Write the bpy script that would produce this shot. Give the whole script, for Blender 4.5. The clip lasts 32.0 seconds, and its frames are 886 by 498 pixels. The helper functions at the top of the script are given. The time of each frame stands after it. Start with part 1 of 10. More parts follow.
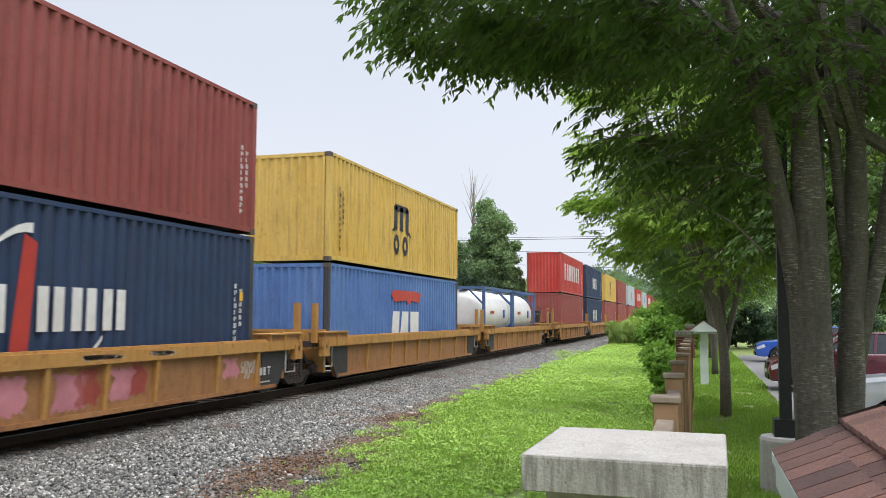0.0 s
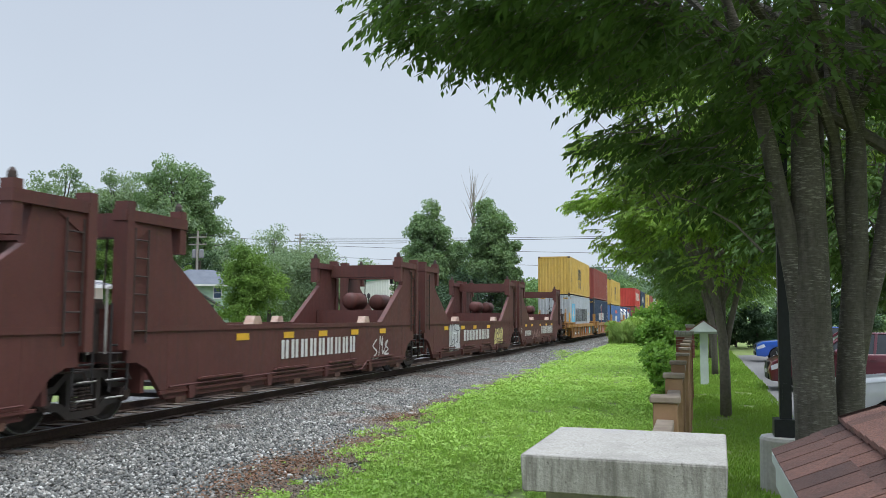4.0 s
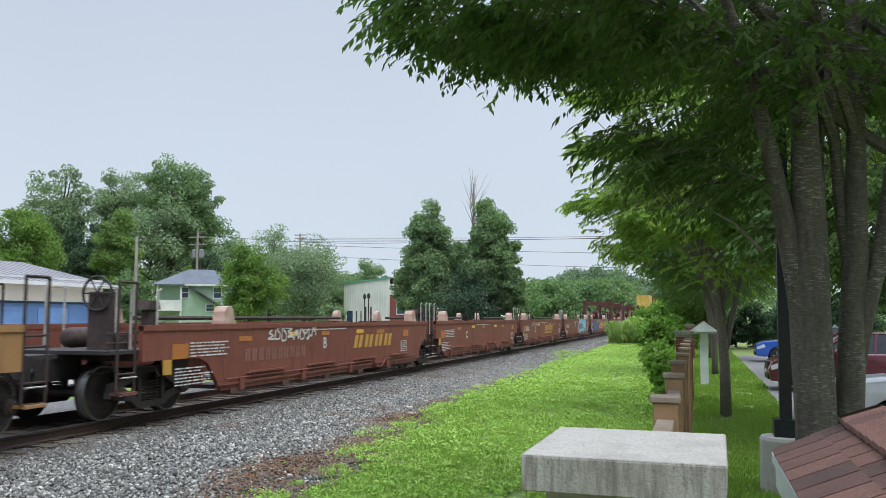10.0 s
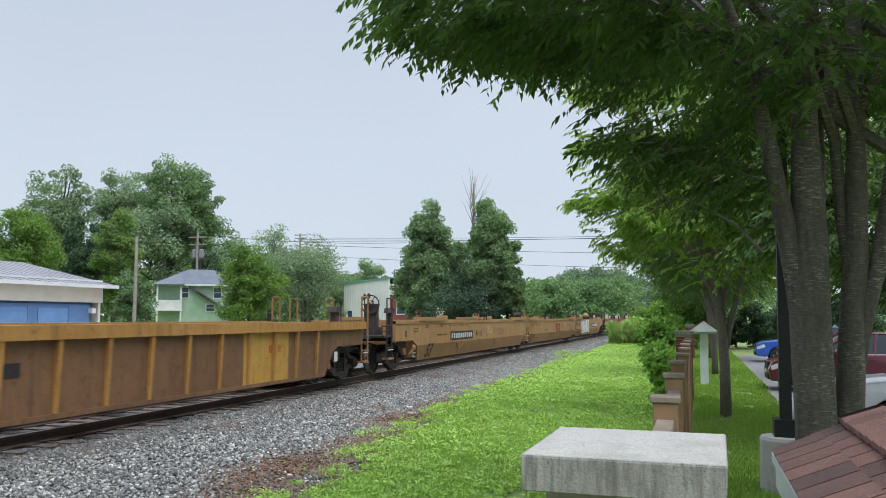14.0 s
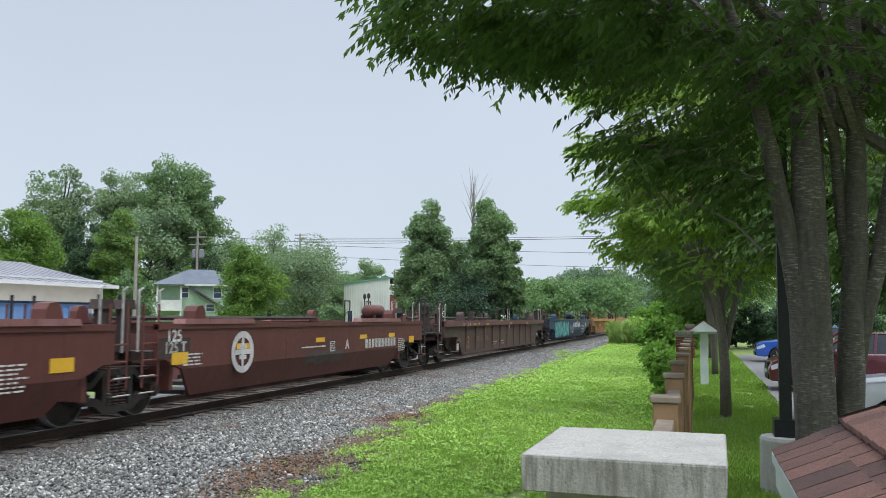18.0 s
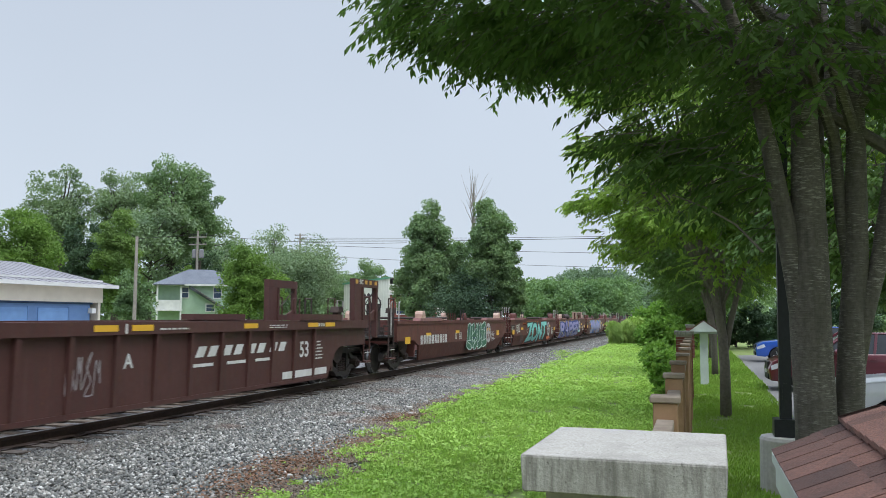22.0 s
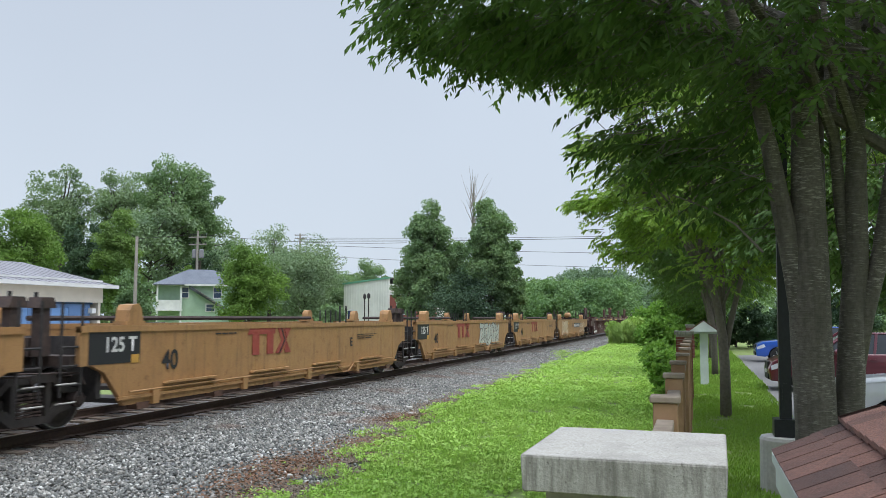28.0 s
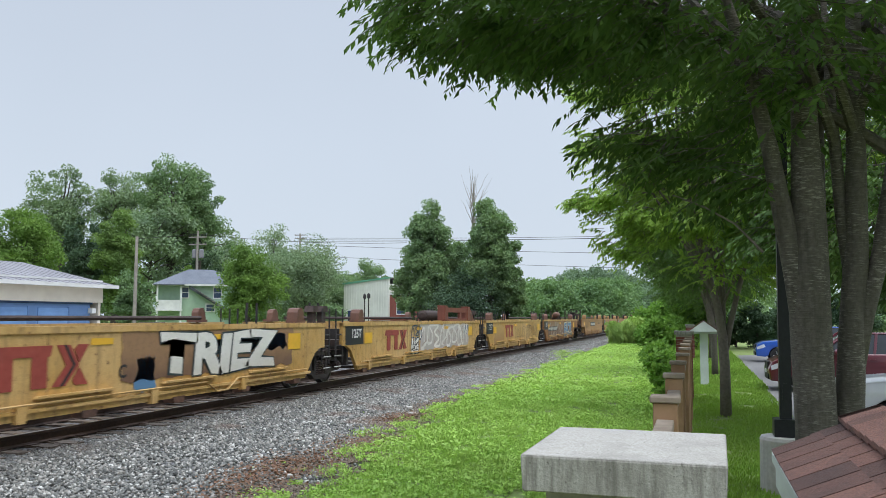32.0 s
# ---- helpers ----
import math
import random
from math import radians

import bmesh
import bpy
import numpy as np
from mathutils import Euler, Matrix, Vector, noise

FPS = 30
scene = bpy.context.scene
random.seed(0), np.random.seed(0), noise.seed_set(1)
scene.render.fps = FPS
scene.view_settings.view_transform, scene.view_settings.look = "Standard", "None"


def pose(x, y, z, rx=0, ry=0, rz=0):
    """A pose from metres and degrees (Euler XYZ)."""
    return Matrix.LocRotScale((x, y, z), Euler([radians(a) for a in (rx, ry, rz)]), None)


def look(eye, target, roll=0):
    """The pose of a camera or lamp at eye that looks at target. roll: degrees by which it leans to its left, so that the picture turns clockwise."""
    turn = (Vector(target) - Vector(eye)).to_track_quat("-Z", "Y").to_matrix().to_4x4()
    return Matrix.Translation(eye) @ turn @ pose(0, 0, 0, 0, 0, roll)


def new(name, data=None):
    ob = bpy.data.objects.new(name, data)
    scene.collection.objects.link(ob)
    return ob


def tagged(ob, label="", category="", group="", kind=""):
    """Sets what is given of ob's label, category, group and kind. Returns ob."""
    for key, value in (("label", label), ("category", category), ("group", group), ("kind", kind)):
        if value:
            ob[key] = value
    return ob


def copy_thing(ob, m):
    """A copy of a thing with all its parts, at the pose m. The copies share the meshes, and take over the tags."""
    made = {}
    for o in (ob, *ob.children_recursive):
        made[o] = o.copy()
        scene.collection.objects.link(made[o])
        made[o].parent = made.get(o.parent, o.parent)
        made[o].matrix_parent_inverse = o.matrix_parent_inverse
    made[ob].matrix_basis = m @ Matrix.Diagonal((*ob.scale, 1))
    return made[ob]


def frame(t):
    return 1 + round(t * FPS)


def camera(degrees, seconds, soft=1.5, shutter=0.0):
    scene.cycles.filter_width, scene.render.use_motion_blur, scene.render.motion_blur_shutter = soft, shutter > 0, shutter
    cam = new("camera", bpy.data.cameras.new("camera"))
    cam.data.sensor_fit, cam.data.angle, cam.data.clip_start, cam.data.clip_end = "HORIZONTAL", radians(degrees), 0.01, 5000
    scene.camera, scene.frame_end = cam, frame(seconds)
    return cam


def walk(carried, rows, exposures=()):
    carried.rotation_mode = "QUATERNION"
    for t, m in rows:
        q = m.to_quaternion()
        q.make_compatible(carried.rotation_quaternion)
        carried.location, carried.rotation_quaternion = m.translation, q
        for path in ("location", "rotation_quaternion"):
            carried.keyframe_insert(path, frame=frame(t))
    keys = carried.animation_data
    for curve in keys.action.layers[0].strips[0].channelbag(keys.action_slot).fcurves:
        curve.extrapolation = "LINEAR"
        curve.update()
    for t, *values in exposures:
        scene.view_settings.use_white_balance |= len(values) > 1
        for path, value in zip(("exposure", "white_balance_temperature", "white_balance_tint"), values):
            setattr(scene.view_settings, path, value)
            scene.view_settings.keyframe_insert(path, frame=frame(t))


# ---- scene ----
# ---- camera ----
cam = camera(56.485, 32.0, soft=0.8, shutter=0.1)
EYE = Vector((0, 0, 2.09))
YAW, PITCH = radians(17.01), radians(4.702)
AIM = EYE + Vector((math.cos(PITCH) * math.cos(YAW), math.cos(PITCH) * math.sin(YAW), math.sin(PITCH)))
VIEW = look(EYE, AIM, 0.207)
walk(cam, [(0, VIEW), (32, VIEW)], [(0, 0.32, 6900, 14), (1.0, 0.22, 7300, 16), (2.0, -0.12, 6700, 12), (3.0, 0.05, 6500, 10), (32, 0.06, 6500, 10)])

# ---- light: bright overcast ----
world = bpy.data.worlds.new("sky")
scene.world = world
world.use_nodes = True
wn, wl = world.node_tree.nodes, world.node_tree.links
wn.clear()
w_out = wn.new("ShaderNodeOutputWorld")
w_bg = wn.new("ShaderNodeBackground")
w_sky = wn.new("ShaderNodeTexSky")
w_sky.sky_type, w_sky.sun_disc = "NISHITA", False
w_sky.sun_elevation, w_sky.sun_rotation = radians(58), radians(200)
w_sky.air_density, w_sky.dust_density = 1.0, 4.0
w_co = wn.new("ShaderNodeTexCoord")
w_sep = wn.new("ShaderNodeSeparateXYZ")
wl.new(w_co.outputs["Generated"], w_sep.inputs[0])
# cloud deck: pale near the skyline, greyer overhead, with faint soft mottling
w_ramp = wn.new("ShaderNodeValToRGB")
w_ramp.color_ramp.elements[0].position, w_ramp.color_ramp.elements[0].color = 0.0, (0.675, 0.765, 0.87, 1)
w_ramp.color_ramp.elements[1].position, w_ramp.color_ramp.elements[1].color = 0.55, (0.55, 0.625, 0.75, 1)
wl.new(w_sep.outputs["Z"], w_ramp.inputs[0])
w_noise = wn.new("ShaderNodeTexNoise")
w_noise.inputs["Scale"].default_value, w_noise.inputs["Detail"].default_value = 2.2, 3
wl.new(w_co.outputs["Generated"], w_noise.inputs["Vector"])
w_nr = wn.new("ShaderNodeMapRange")
w_nr.inputs["To Min"].default_value, w_nr.inputs["To Max"].default_value = 0.93, 1.07
wl.new(w_noise.outputs["Fac"], w_nr.inputs["Value"])
w_mul = wn.new("ShaderNodeMixRGB")
w_mul.blend_type, w_mul.inputs[0].default_value = "MULTIPLY", 1.0
wl.new(w_ramp.outputs[0], w_mul.inputs[1])
wl.new(w_nr.outputs[0], w_mul.inputs[2])
# an overcast sky is brightest overhead
w_zen = wn.new("ShaderNodeMapRange")
w_zen.interpolation_type = "SMOOTHSTEP"
w_zen.inputs["From Min"].default_value, w_zen.inputs["From Max"].default_value = 0.36, 1.0
w_zen.inputs["To Min"].default_value, w_zen.inputs["To Max"].default_value = 1.0, 4.75
wl.new(w_sep.outputs["Z"], w_zen.inputs["Value"])
w_lift = wn.new("ShaderNodeMixRGB")
w_lift.blend_type, w_lift.inputs[0].default_value = "MULTIPLY", 1.0
wl.new(w_mul.outputs[0], w_lift.inputs[1])
wl.new(w_zen.outputs[0], w_lift.inputs[2])
w_scale = wn.new("ShaderNodeMixRGB")
w_scale.blend_type, w_scale.inputs[0].default_value = "MULTIPLY", 1.0
w_scale.inputs[2].default_value = (10.0, 10.0, 10.0, 1)
wl.new(w_lift.outputs[0], w_scale.inputs[1])
w_mix = wn.new("ShaderNodeMixRGB")
w_mix.inputs[0].default_value = 0.92
wl.new(w_sky.outputs[0], w_mix.inputs[1])
wl.new(w_scale.outputs[0], w_mix.inputs[2])
wl.new(w_mix.outputs[0], w_bg.inputs[0])
w_bg.inputs[1].default_value = 0.1
wl.new(w_bg.outputs[0], w_out.inputs[0])
sun_data = bpy.data.lights.new("sun", "SUN")
sun_data.energy, sun_data.angle, sun_data.color = 1.5, radians(30), (1.0, 0.96, 0.9)
sun = new("sun", sun_data)
sun.matrix_world = look((0, 0, 60), (0 + 60 * 0.30, 60 * 0.34, 0))


# ---- geometry helpers ----
class Geo:
    """Vertices and faces of one mesh."""

    def __init__(self):
        self.v, self.f = [], []

    def face(self, pts):
        n = len(self.v)
        self.v.extend(tuple(q) for q in pts)
        self.f.append(tuple(range(n, n + len(pts))))
        return self

    def box(self, x0, x1, y0, y1, z0, z1):
        n = len(self.v)
        self.v += [(x0, y0, z0), (x1, y0, z0), (x1, y1, z0), (x0, y1, z0), (x0, y0, z1), (x1, y0, z1), (x1, y1, z1), (x0, y1, z1)]
        self.f += [tuple(n + i for i in q) for q in ((3, 2, 1, 0), (4, 5, 6, 7), (0, 1, 5, 4), (1, 2, 6, 5), (2, 3, 7, 6), (3, 0, 4, 7))]
        return self

    def slab(self, pts, axis, a, b):
        """A flat outline given in the two other axes, extruded from a to b along axis."""
        n, k = len(self.v), len(pts)
        for c in (a, b):
            for u, w in pts:
                self.v.append({"x": (c, u, w), "y": (u, c, w), "z": (u, w, c)}[axis])
        self.f.append(tuple(range(n, n + k)))
        self.f.append(tuple(range(n + 2 * k - 1, n + k - 1, -1)))
        for i in range(k):
            j = (i + 1) % k
            self.f.append((n + j, n + i, n + k + i, n + k + j))
        return self

    def tube(self, path, radii, sides=8, caps=True):
        """A round bar along path."""
        path = [Vector(q) for q in path]
        if not hasattr(radii, "__len__"):
            radii = [radii] * len(path)
        n, up = len(self.v), Vector((0.31, 0.17, 0.93))
        for i, q in enumerate(path):
            d = (path[min(i + 1, len(path) - 1)] - path[max(i - 1, 0)])
            d = d.normalized() if d.length > 1e-9 else Vector((0, 0, 1))
            s = d.cross(up)
            if s.length < 0.05:
                s = d.cross(Vector((1, 0, 0)))
            s.normalize()
            t = d.cross(s)
            for k in range(sides):
                a = 2 * math.pi * k / sides
                self.v.append(tuple(q + (s * math.cos(a) + t * math.sin(a)) * radii[i]))
        for i in range(len(path) - 1):
            for k in range(sides):
                j = (k + 1) % sides
                a, b = n + i * sides, n + (i + 1) * sides
                self.f.append((a + k, a + j, b + j, b + k))
        if caps:
            self.f.append(tuple(n + k for k in range(sides - 1, -1, -1)))
            e = n + (len(path) - 1) * sides
            self.f.append(tuple(e + k for k in range(sides)))
        return self

    def drum(self, x, y, z, axis, prof, sides=20):
        """A turned body about an axis through x, y, z: prof is (offset, radius) pairs."""
        n = len(self.v)
        for off, r in prof:
            for k in range(sides):
                a = 2 * math.pi * k / sides
                c, s = r * math.cos(a), r * math.sin(a)
                self.v.append({"x": (x + off, y + c, z + s), "y": (x + c, y + off, z + s), "z": (x + c, y + s, z + off)}[axis])
        for i in range(len(prof) - 1):
            for k in range(sides):
                j = (k + 1) % sides
                a, b = n + i * sides, n + (i + 1) * sides
                self.f.append((a + k, a + j, b + j, b + k))
        self.f.append(tuple(n + k for k in range(sides - 1, -1, -1)))
        e = n + (len(prof) - 1) * sides
        self.f.append(tuple(e + k for k in range(sides)))
        return self

    def mesh(self, name, material, smooth=False):
        me = bpy.data.meshes.new(name)
        me.from_pydata(self.v, [], self.f)
        if material:
            me.materials.append(material)
        if smooth:
            me.polygons.foreach_set("use_smooth", [True] * len(me.polygons))
        me.update()
        return me


def fix(me):
    """Make all faces look outwards."""
    bm = bmesh.new()
    bm.from_mesh(me)
    bmesh.ops.recalc_face_normals(bm, faces=bm.faces)
    bm.to_mesh(me)
    bm.free()
    return me


def part(name, geo, material, parent, label="", smooth=False):
    """One mesh object under a thing or a part; geo may be a Geo or a mesh that is shared."""
    me = geo if isinstance(geo, bpy.types.Mesh) else fix(geo.mesh(name, material, smooth))
    ob = new(name, me)
    ob.parent = parent
    if label:
        ob["label"] = label
    if name in ("numbering", "small_print", "mark", "twig_spray", "door_ribs", "roof_ribs", "fill", "accent", "paint_cloud", "graffiti", "weld_seam", "leaves"):
        ob["kind"] = "stuff"
    return ob


def bevelled(geo, width, segments=2):
    """The geo with rounded edges, as a mesh without a material."""
    me = geo.mesh("soft", None)
    bm = bmesh.new()
    bm.from_mesh(me)
    bmesh.ops.recalc_face_normals(bm, faces=bm.faces)
    bmesh.ops.bevel(bm, geom=bm.edges[:], offset=width, segments=segments, affect="EDGES", profile=0.6)
    bm.to_mesh(me)
    bm.free()
    return me


def thing(name, label, category, group="", kind="", at=None):
    ob = new(name)
    if at is not None:
        ob.matrix_basis = at
    return tagged(ob, label, category, group, kind)


# ---- materials ----
def shader(name):
    m = bpy.data.materials.new(name)
    m.use_nodes = True
    nt = m.node_tree
    return m, nt.nodes, nt.links, nt.nodes["Principled BSDF"]


def rgb(c):
    return (c[0], c[1], c[2], 1)


def coords(n, l, scale=(1, 1, 1), jitter=True):
    co = n.new("ShaderNodeTexCoord")
    mp = n.new("ShaderNodeMapping")
    mp.inputs["Scale"].default_value = scale
    l.new(co.outputs["Object"], mp.inputs["Vector"])
    if jitter:
        info = n.new("ShaderNodeObjectInfo")
        mul = n.new("ShaderNodeMath")
        mul.operation = "MULTIPLY"
        mul.inputs[1].default_value = 37.0
        l.new(info.outputs["Random"], mul.inputs[0])
        comb = n.new("ShaderNodeCombineXYZ")
        for i in range(3):
            l.new(mul.outputs[0], comb.inputs[i])
        l.new(comb.outputs[0], mp.inputs["Location"])
    return mp.outputs[0]


def noise_node(n, l, vec, scale, detail=4, rough=0.6):
    t = n.new("ShaderNodeTexNoise")
    t.inputs["Scale"].default_value, t.inputs["Detail"].default_value, t.inputs["Roughness"].default_value = scale, detail, rough
    l.new(vec, t.inputs["Vector"])
    return t.outputs["Fac"]


def ramp(n, l, fac, lo, hi):
    r = n.new("ShaderNodeMapRange")
    r.inputs["From Min"].default_value, r.inputs["From Max"].default_value = lo, hi
    r.clamp = True
    l.new(fac, r.inputs["Value"])
    return r.outputs[0]


def mix(n, l, fac, a, b, mode="MIX"):
    m = n.new("ShaderNodeMixRGB")
    m.blend_type = mode
    for i, q in enumerate((fac, a, b)):
        if isinstance(q, (int, float)):
            m.inputs[i].default_value = q if i == 0 else (q, q, q, 1)
        elif isinstance(q, tuple):
            m.inputs[i].default_value = rgb(q)
        else:
            l.new(q, m.inputs[i])
    return m.outputs[0]


def bump(n, l, bsdf, height, strength, dist=0.02):
    b = n.new("ShaderNodeBump")
    b.inputs["Strength"].default_value, b.inputs["Distance"].default_value = strength, dist
    l.new(height, b.inputs["Height"])
    l.new(b.outputs[0], bsdf.inputs["Normal"])


def surface(name, c1, c2, fine=12.0, coarse=1.2, rough=0.7, strength=0.3, metal=0.0, dist=0.01, c3=None, jitter=True, amount=0.5):
    """Two-scale mottled surface with fine relief."""
    m, n, l, b = shader(name)
    v = coords(n, l, jitter=jitter)
    f = noise_node(n, l, v, fine, 5)
    g = noise_node(n, l, v, coarse, 3)
    col = mix(n, l, ramp(n, l, f, 0.3, 0.7), c1, c2)
    col = mix(n, l, mix(n, l, amount, 0.0, ramp(n, l, g, 0.42, 0.72)), col, c3 or tuple(q * 0.6 for q in c1))
    l.new(col, b.inputs["Base Color"])
    b.inputs["Roughness"].default_value, b.inputs["Metallic"].default_value = rough, metal
    bump(n, l, b, f, strength, dist)
    return m


RUST = (0.13, 0.055, 0.028)


def paint(name, c, fade=None, rust=0.35, rough=0.5, grime=(0.045, 0.035, 0.03), island=False):
    """Weathered rolling-stock paint: faded blotches, vertical streaks and rust freckles."""
    m, n, l, b = shader(name)
    v = coords(n, l)
    vs = coords(n, l, (3.0, 3.0, 0.22))
    big = noise_node(n, l, v, 0.5, 4)
    mid = noise_node(n, l, coords(n, l, (1.6, 1.6, 1.0)), 1.7, 6, 0.72)
    streak = noise_node(n, l, vs, 2.2, 6, 0.75)
    run = noise_node(n, l, coords(n, l, (9.0, 9.0, 0.5)), 1.4, 4, 0.6)
    fine = noise_node(n, l, v, 7.0, 6, 0.7)
    grain = noise_node(n, l, v, 45.0, 3)
    fade = fade or tuple(min(1, q * 1.25 + 0.02) for q in c)
    col = mix(n, l, ramp(n, l, big, 0.35, 0.7), c, fade)
    col = mix(n, l, mix(n, l, 0.35, 0.0, ramp(n, l, mid, 0.50, 0.66)), col, tuple(q * 0.55 + 0.012 for q in c))
    col = mix(n, l, mix(n, l, 0.16, 0.0, ramp(n, l, run, 0.60, 0.74)), col, tuple(min(1, q * 1.3 + 0.05) for q in fade))
    col = mix(n, l, mix(n, l, 0.38 + 0.45 * rust, 0.0, ramp(n, l, streak, 0.50, 0.72)), col, grime)
    col = mix(n, l, mix(n, l, min(1, rust * 2.0), 0.0, ramp(n, l, fine, 0.58, 0.70)), col, RUST)
    col = mix(n, l, mix(n, l, 0.14, 0.0, ramp(n, l, grain, 0.4, 0.6)), col, (0.02, 0.02, 0.02))
    l.new(col, b.inputs["Base Color"])
    l.new(ramp(n, l, fine, -0.9, 1.0 / max(rough, 0.1) - 0.6), b.inputs["Roughness"])
    b.inputs["Specular IOR Level"].default_value = 0.35
    bump(n, l, b, grain, 0.12, 0.004)
    return m


def leafy(name, c1, c2, c3, trans=0.35, scale=0.6):
    """Leaf blades that differ one by one and in patches, and let some light through."""
    m, n, l, b = shader(name)
    geo = n.new("ShaderNodeNewGeometry")
    v = coords(n, l)
    patch = noise_node(n, l, v, scale, 3)
    col = mix(n, l, geo.outputs["Random Per Island"], c1, c2)
    col = mix(n, l, ramp(n, l, patch, 0.38, 0.66), col, c3)
    l.new(col, b.inputs["Base Color"])
    b.inputs["Roughness"].default_value = 0.75
    b.inputs["Specular IOR Level"].default_value = 0.12
    tr = n.new("ShaderNodeBsdfTranslucent")
    l.new(mix(n, l, 1.0, col, (1.0, 1.12, 0.55), "MULTIPLY"), tr.inputs["Color"])
    sh = n.new("ShaderNodeMixShader")
    sh.inputs[0].default_value = trans
    l.new(b.outputs[0], sh.inputs[1])
    l.new(tr.outputs[0], sh.inputs[2])
    out = [q for q in n if q.type == "OUTPUT_MATERIAL"][0]
    l.new(sh.outputs[0], out.inputs["Surface"])
    return m


def flat(name, c, rough=0.6, metal=0.0):
    return surface(name, c, tuple(min(1, q * 1.12) for q in c), 9, 1.5, rough, 0.1, metal, 0.004, amount=0.25)


M_BALLAST = surface("ballast_bed", (0.075, 0.075, 0.077), (0.22, 0.22, 0.22), 34, 0.5, 0.95, 1.0, dist=0.05, c3=(0.15, 0.12, 0.095), jitter=False, amount=0.6)
M_GRASS = surface("turf", (0.10, 0.145, 0.035), (0.19, 0.27, 0.055), 9, 0.5, 0.9, 0.8, dist=0.05, c3=(0.15, 0.13, 0.06), jitter=False)
M_TIE = surface("old_timber", (0.075, 0.055, 0.041), (0.155, 0.122, 0.092), 14, 2.0, 0.9, 0.7)
M_RAIL = surface("rusty_rail", (0.035, 0.022, 0.018), (0.075, 0.045, 0.03), 22, 3, 0.7, 0.3, 0.3)
M_RAILTOP = surface("worn_steel", (0.40, 0.40, 0.41), (0.5, 0.5, 0.5), 40, 4, 0.28, 0.05, 1.0)
M_ASPHALT = surface("asphalt", (0.115, 0.111, 0.105), (0.175, 0.168, 0.16), 60, 0.4, 0.9, 0.3, c3=(0.22, 0.215, 0.205), jitter=False)
M_DARK = surface("dark_iron", (0.02, 0.018, 0.018), (0.05, 0.042, 0.038), 10, 1.5, 0.7, 0.3, 0.2)
M_WHEEL = surface("wheel_steel", (0.03, 0.026, 0.025), (0.07, 0.055, 0.045), 12, 2, 0.55, 0.2, 0.5)
M_STEEL = surface("bright_steel", (0.45, 0.45, 0.45), (0.55, 0.55, 0.55), 20, 3, 0.35, 0.05, 1.0)
M_WHITE = surface("white_mark", (0.70, 0.69, 0.66), (0.58, 0.57, 0.54), 6, 1.2, 0.6, 0.05, c3=(0.45, 0.42, 0.38))
M_BLACK = flat("black_mark", (0.016, 0.016, 0.018), 0.55)
M_YELLOW = flat("reflector_yellow", (0.72, 0.40, 0.03), 0.45)
M_ORANGE = flat("reflector_orange", (0.42, 0.15, 0.035), 0.5)
M_REDMARK = flat("red_mark", (0.38, 0.035, 0.025), 0.5)
M_FADERED = surface("faded_red_mark", (0.27, 0.040, 0.028), (0.33, 0.065, 0.045), 9, 1.5, 0.6, 0.05, c3=(0.22, 0.05, 0.035))
M_GOLD = flat("gold_mark", (0.50, 0.27, 0.05), 0.5)
# ---- ground, track bed and track ----
rng = np.random.default_rng(7)


def grid(name, xs, ys, zf, mat, label, category, kind="structure"):
    v = [(x, y, zf(x, y)) for x in xs for y in ys]
    m = len(ys)
    f = [(i * m + j, (i + 1) * m + j, (i + 1) * m + j + 1, i * m + j + 1) for i in range(len(xs) - 1) for j in range(m - 1)]
    me = bpy.data.meshes.new(name)
    me.from_pydata(v, [], f)
    me.materials.append(mat)
    me.polygons.foreach_set("use_smooth", [True] * len(me.polygons))
    return tagged(new(name, fix(me)), label, category, kind=kind)


def wob(x, y, s=0.8):
    return noise.noise(Vector((x * s, y * s, 3.1)))


g = Geo().box(-900, 2500, -1800, 1800, -0.6, 0.0)
tagged(new("ground", fix(g.mesh("ground", M_GRASS))), "bright green summer grass and weeds, rough cut", "ground", kind="structure")


EDGE_X = (5, 8.7, 11, 14.1, 16.2, 21.5, 28, 37, 63, 100)
EDGE_Y = (4.1, 4.42, 4.55, 5.18, 5.48, 5.75, 5.85, 6.05, 6.45, 7.0)


def edge(x):
    """Where the gravel gives way to grass."""
    return float(np.interp(x, EDGE_X, EDGE_Y)) + 0.14 * wob(x, 0, 0.75) + 0.09 * wob(x, 9, 2.1)


prof = [(0.0, -0.03), (0.05, 0.012), (0.35, 0.03), (0.62, 0.075), (0.85, 0.125)]
xs = [-60 + i * 0.5 for i in range(320)] + [100 + i * 8 for i in range(75)]
v, f = [], []
cols = len(prof) + 5
for x in xs:
    e = edge(x)
    for q, z in prof:
        v.append((x, e + (8.55 - e) * q, z + 0.012 * wob(x, q * 5, 2.3)))
    for y, z in ((8.75, 0.14), (12.0, 0.14), (12.3, 0.13), (14.6, 0.02), (15.4, -0.03)):
        v.append((x, y, z))
for i in range(len(xs) - 1):
    for j in range(cols - 1):
        f.append((i * cols + j, (i + 1) * cols + j, (i + 1) * cols + j + 1, i * cols + j + 1))
me = bpy.data.meshes.new("ballast_bed")
me.from_pydata(v, [], f)
me.materials.append(M_BALLAST)
tagged(new("ballast_bed", fix(me)), "grey crushed-stone railway bed with rusty patches", "ballast", kind="structure")

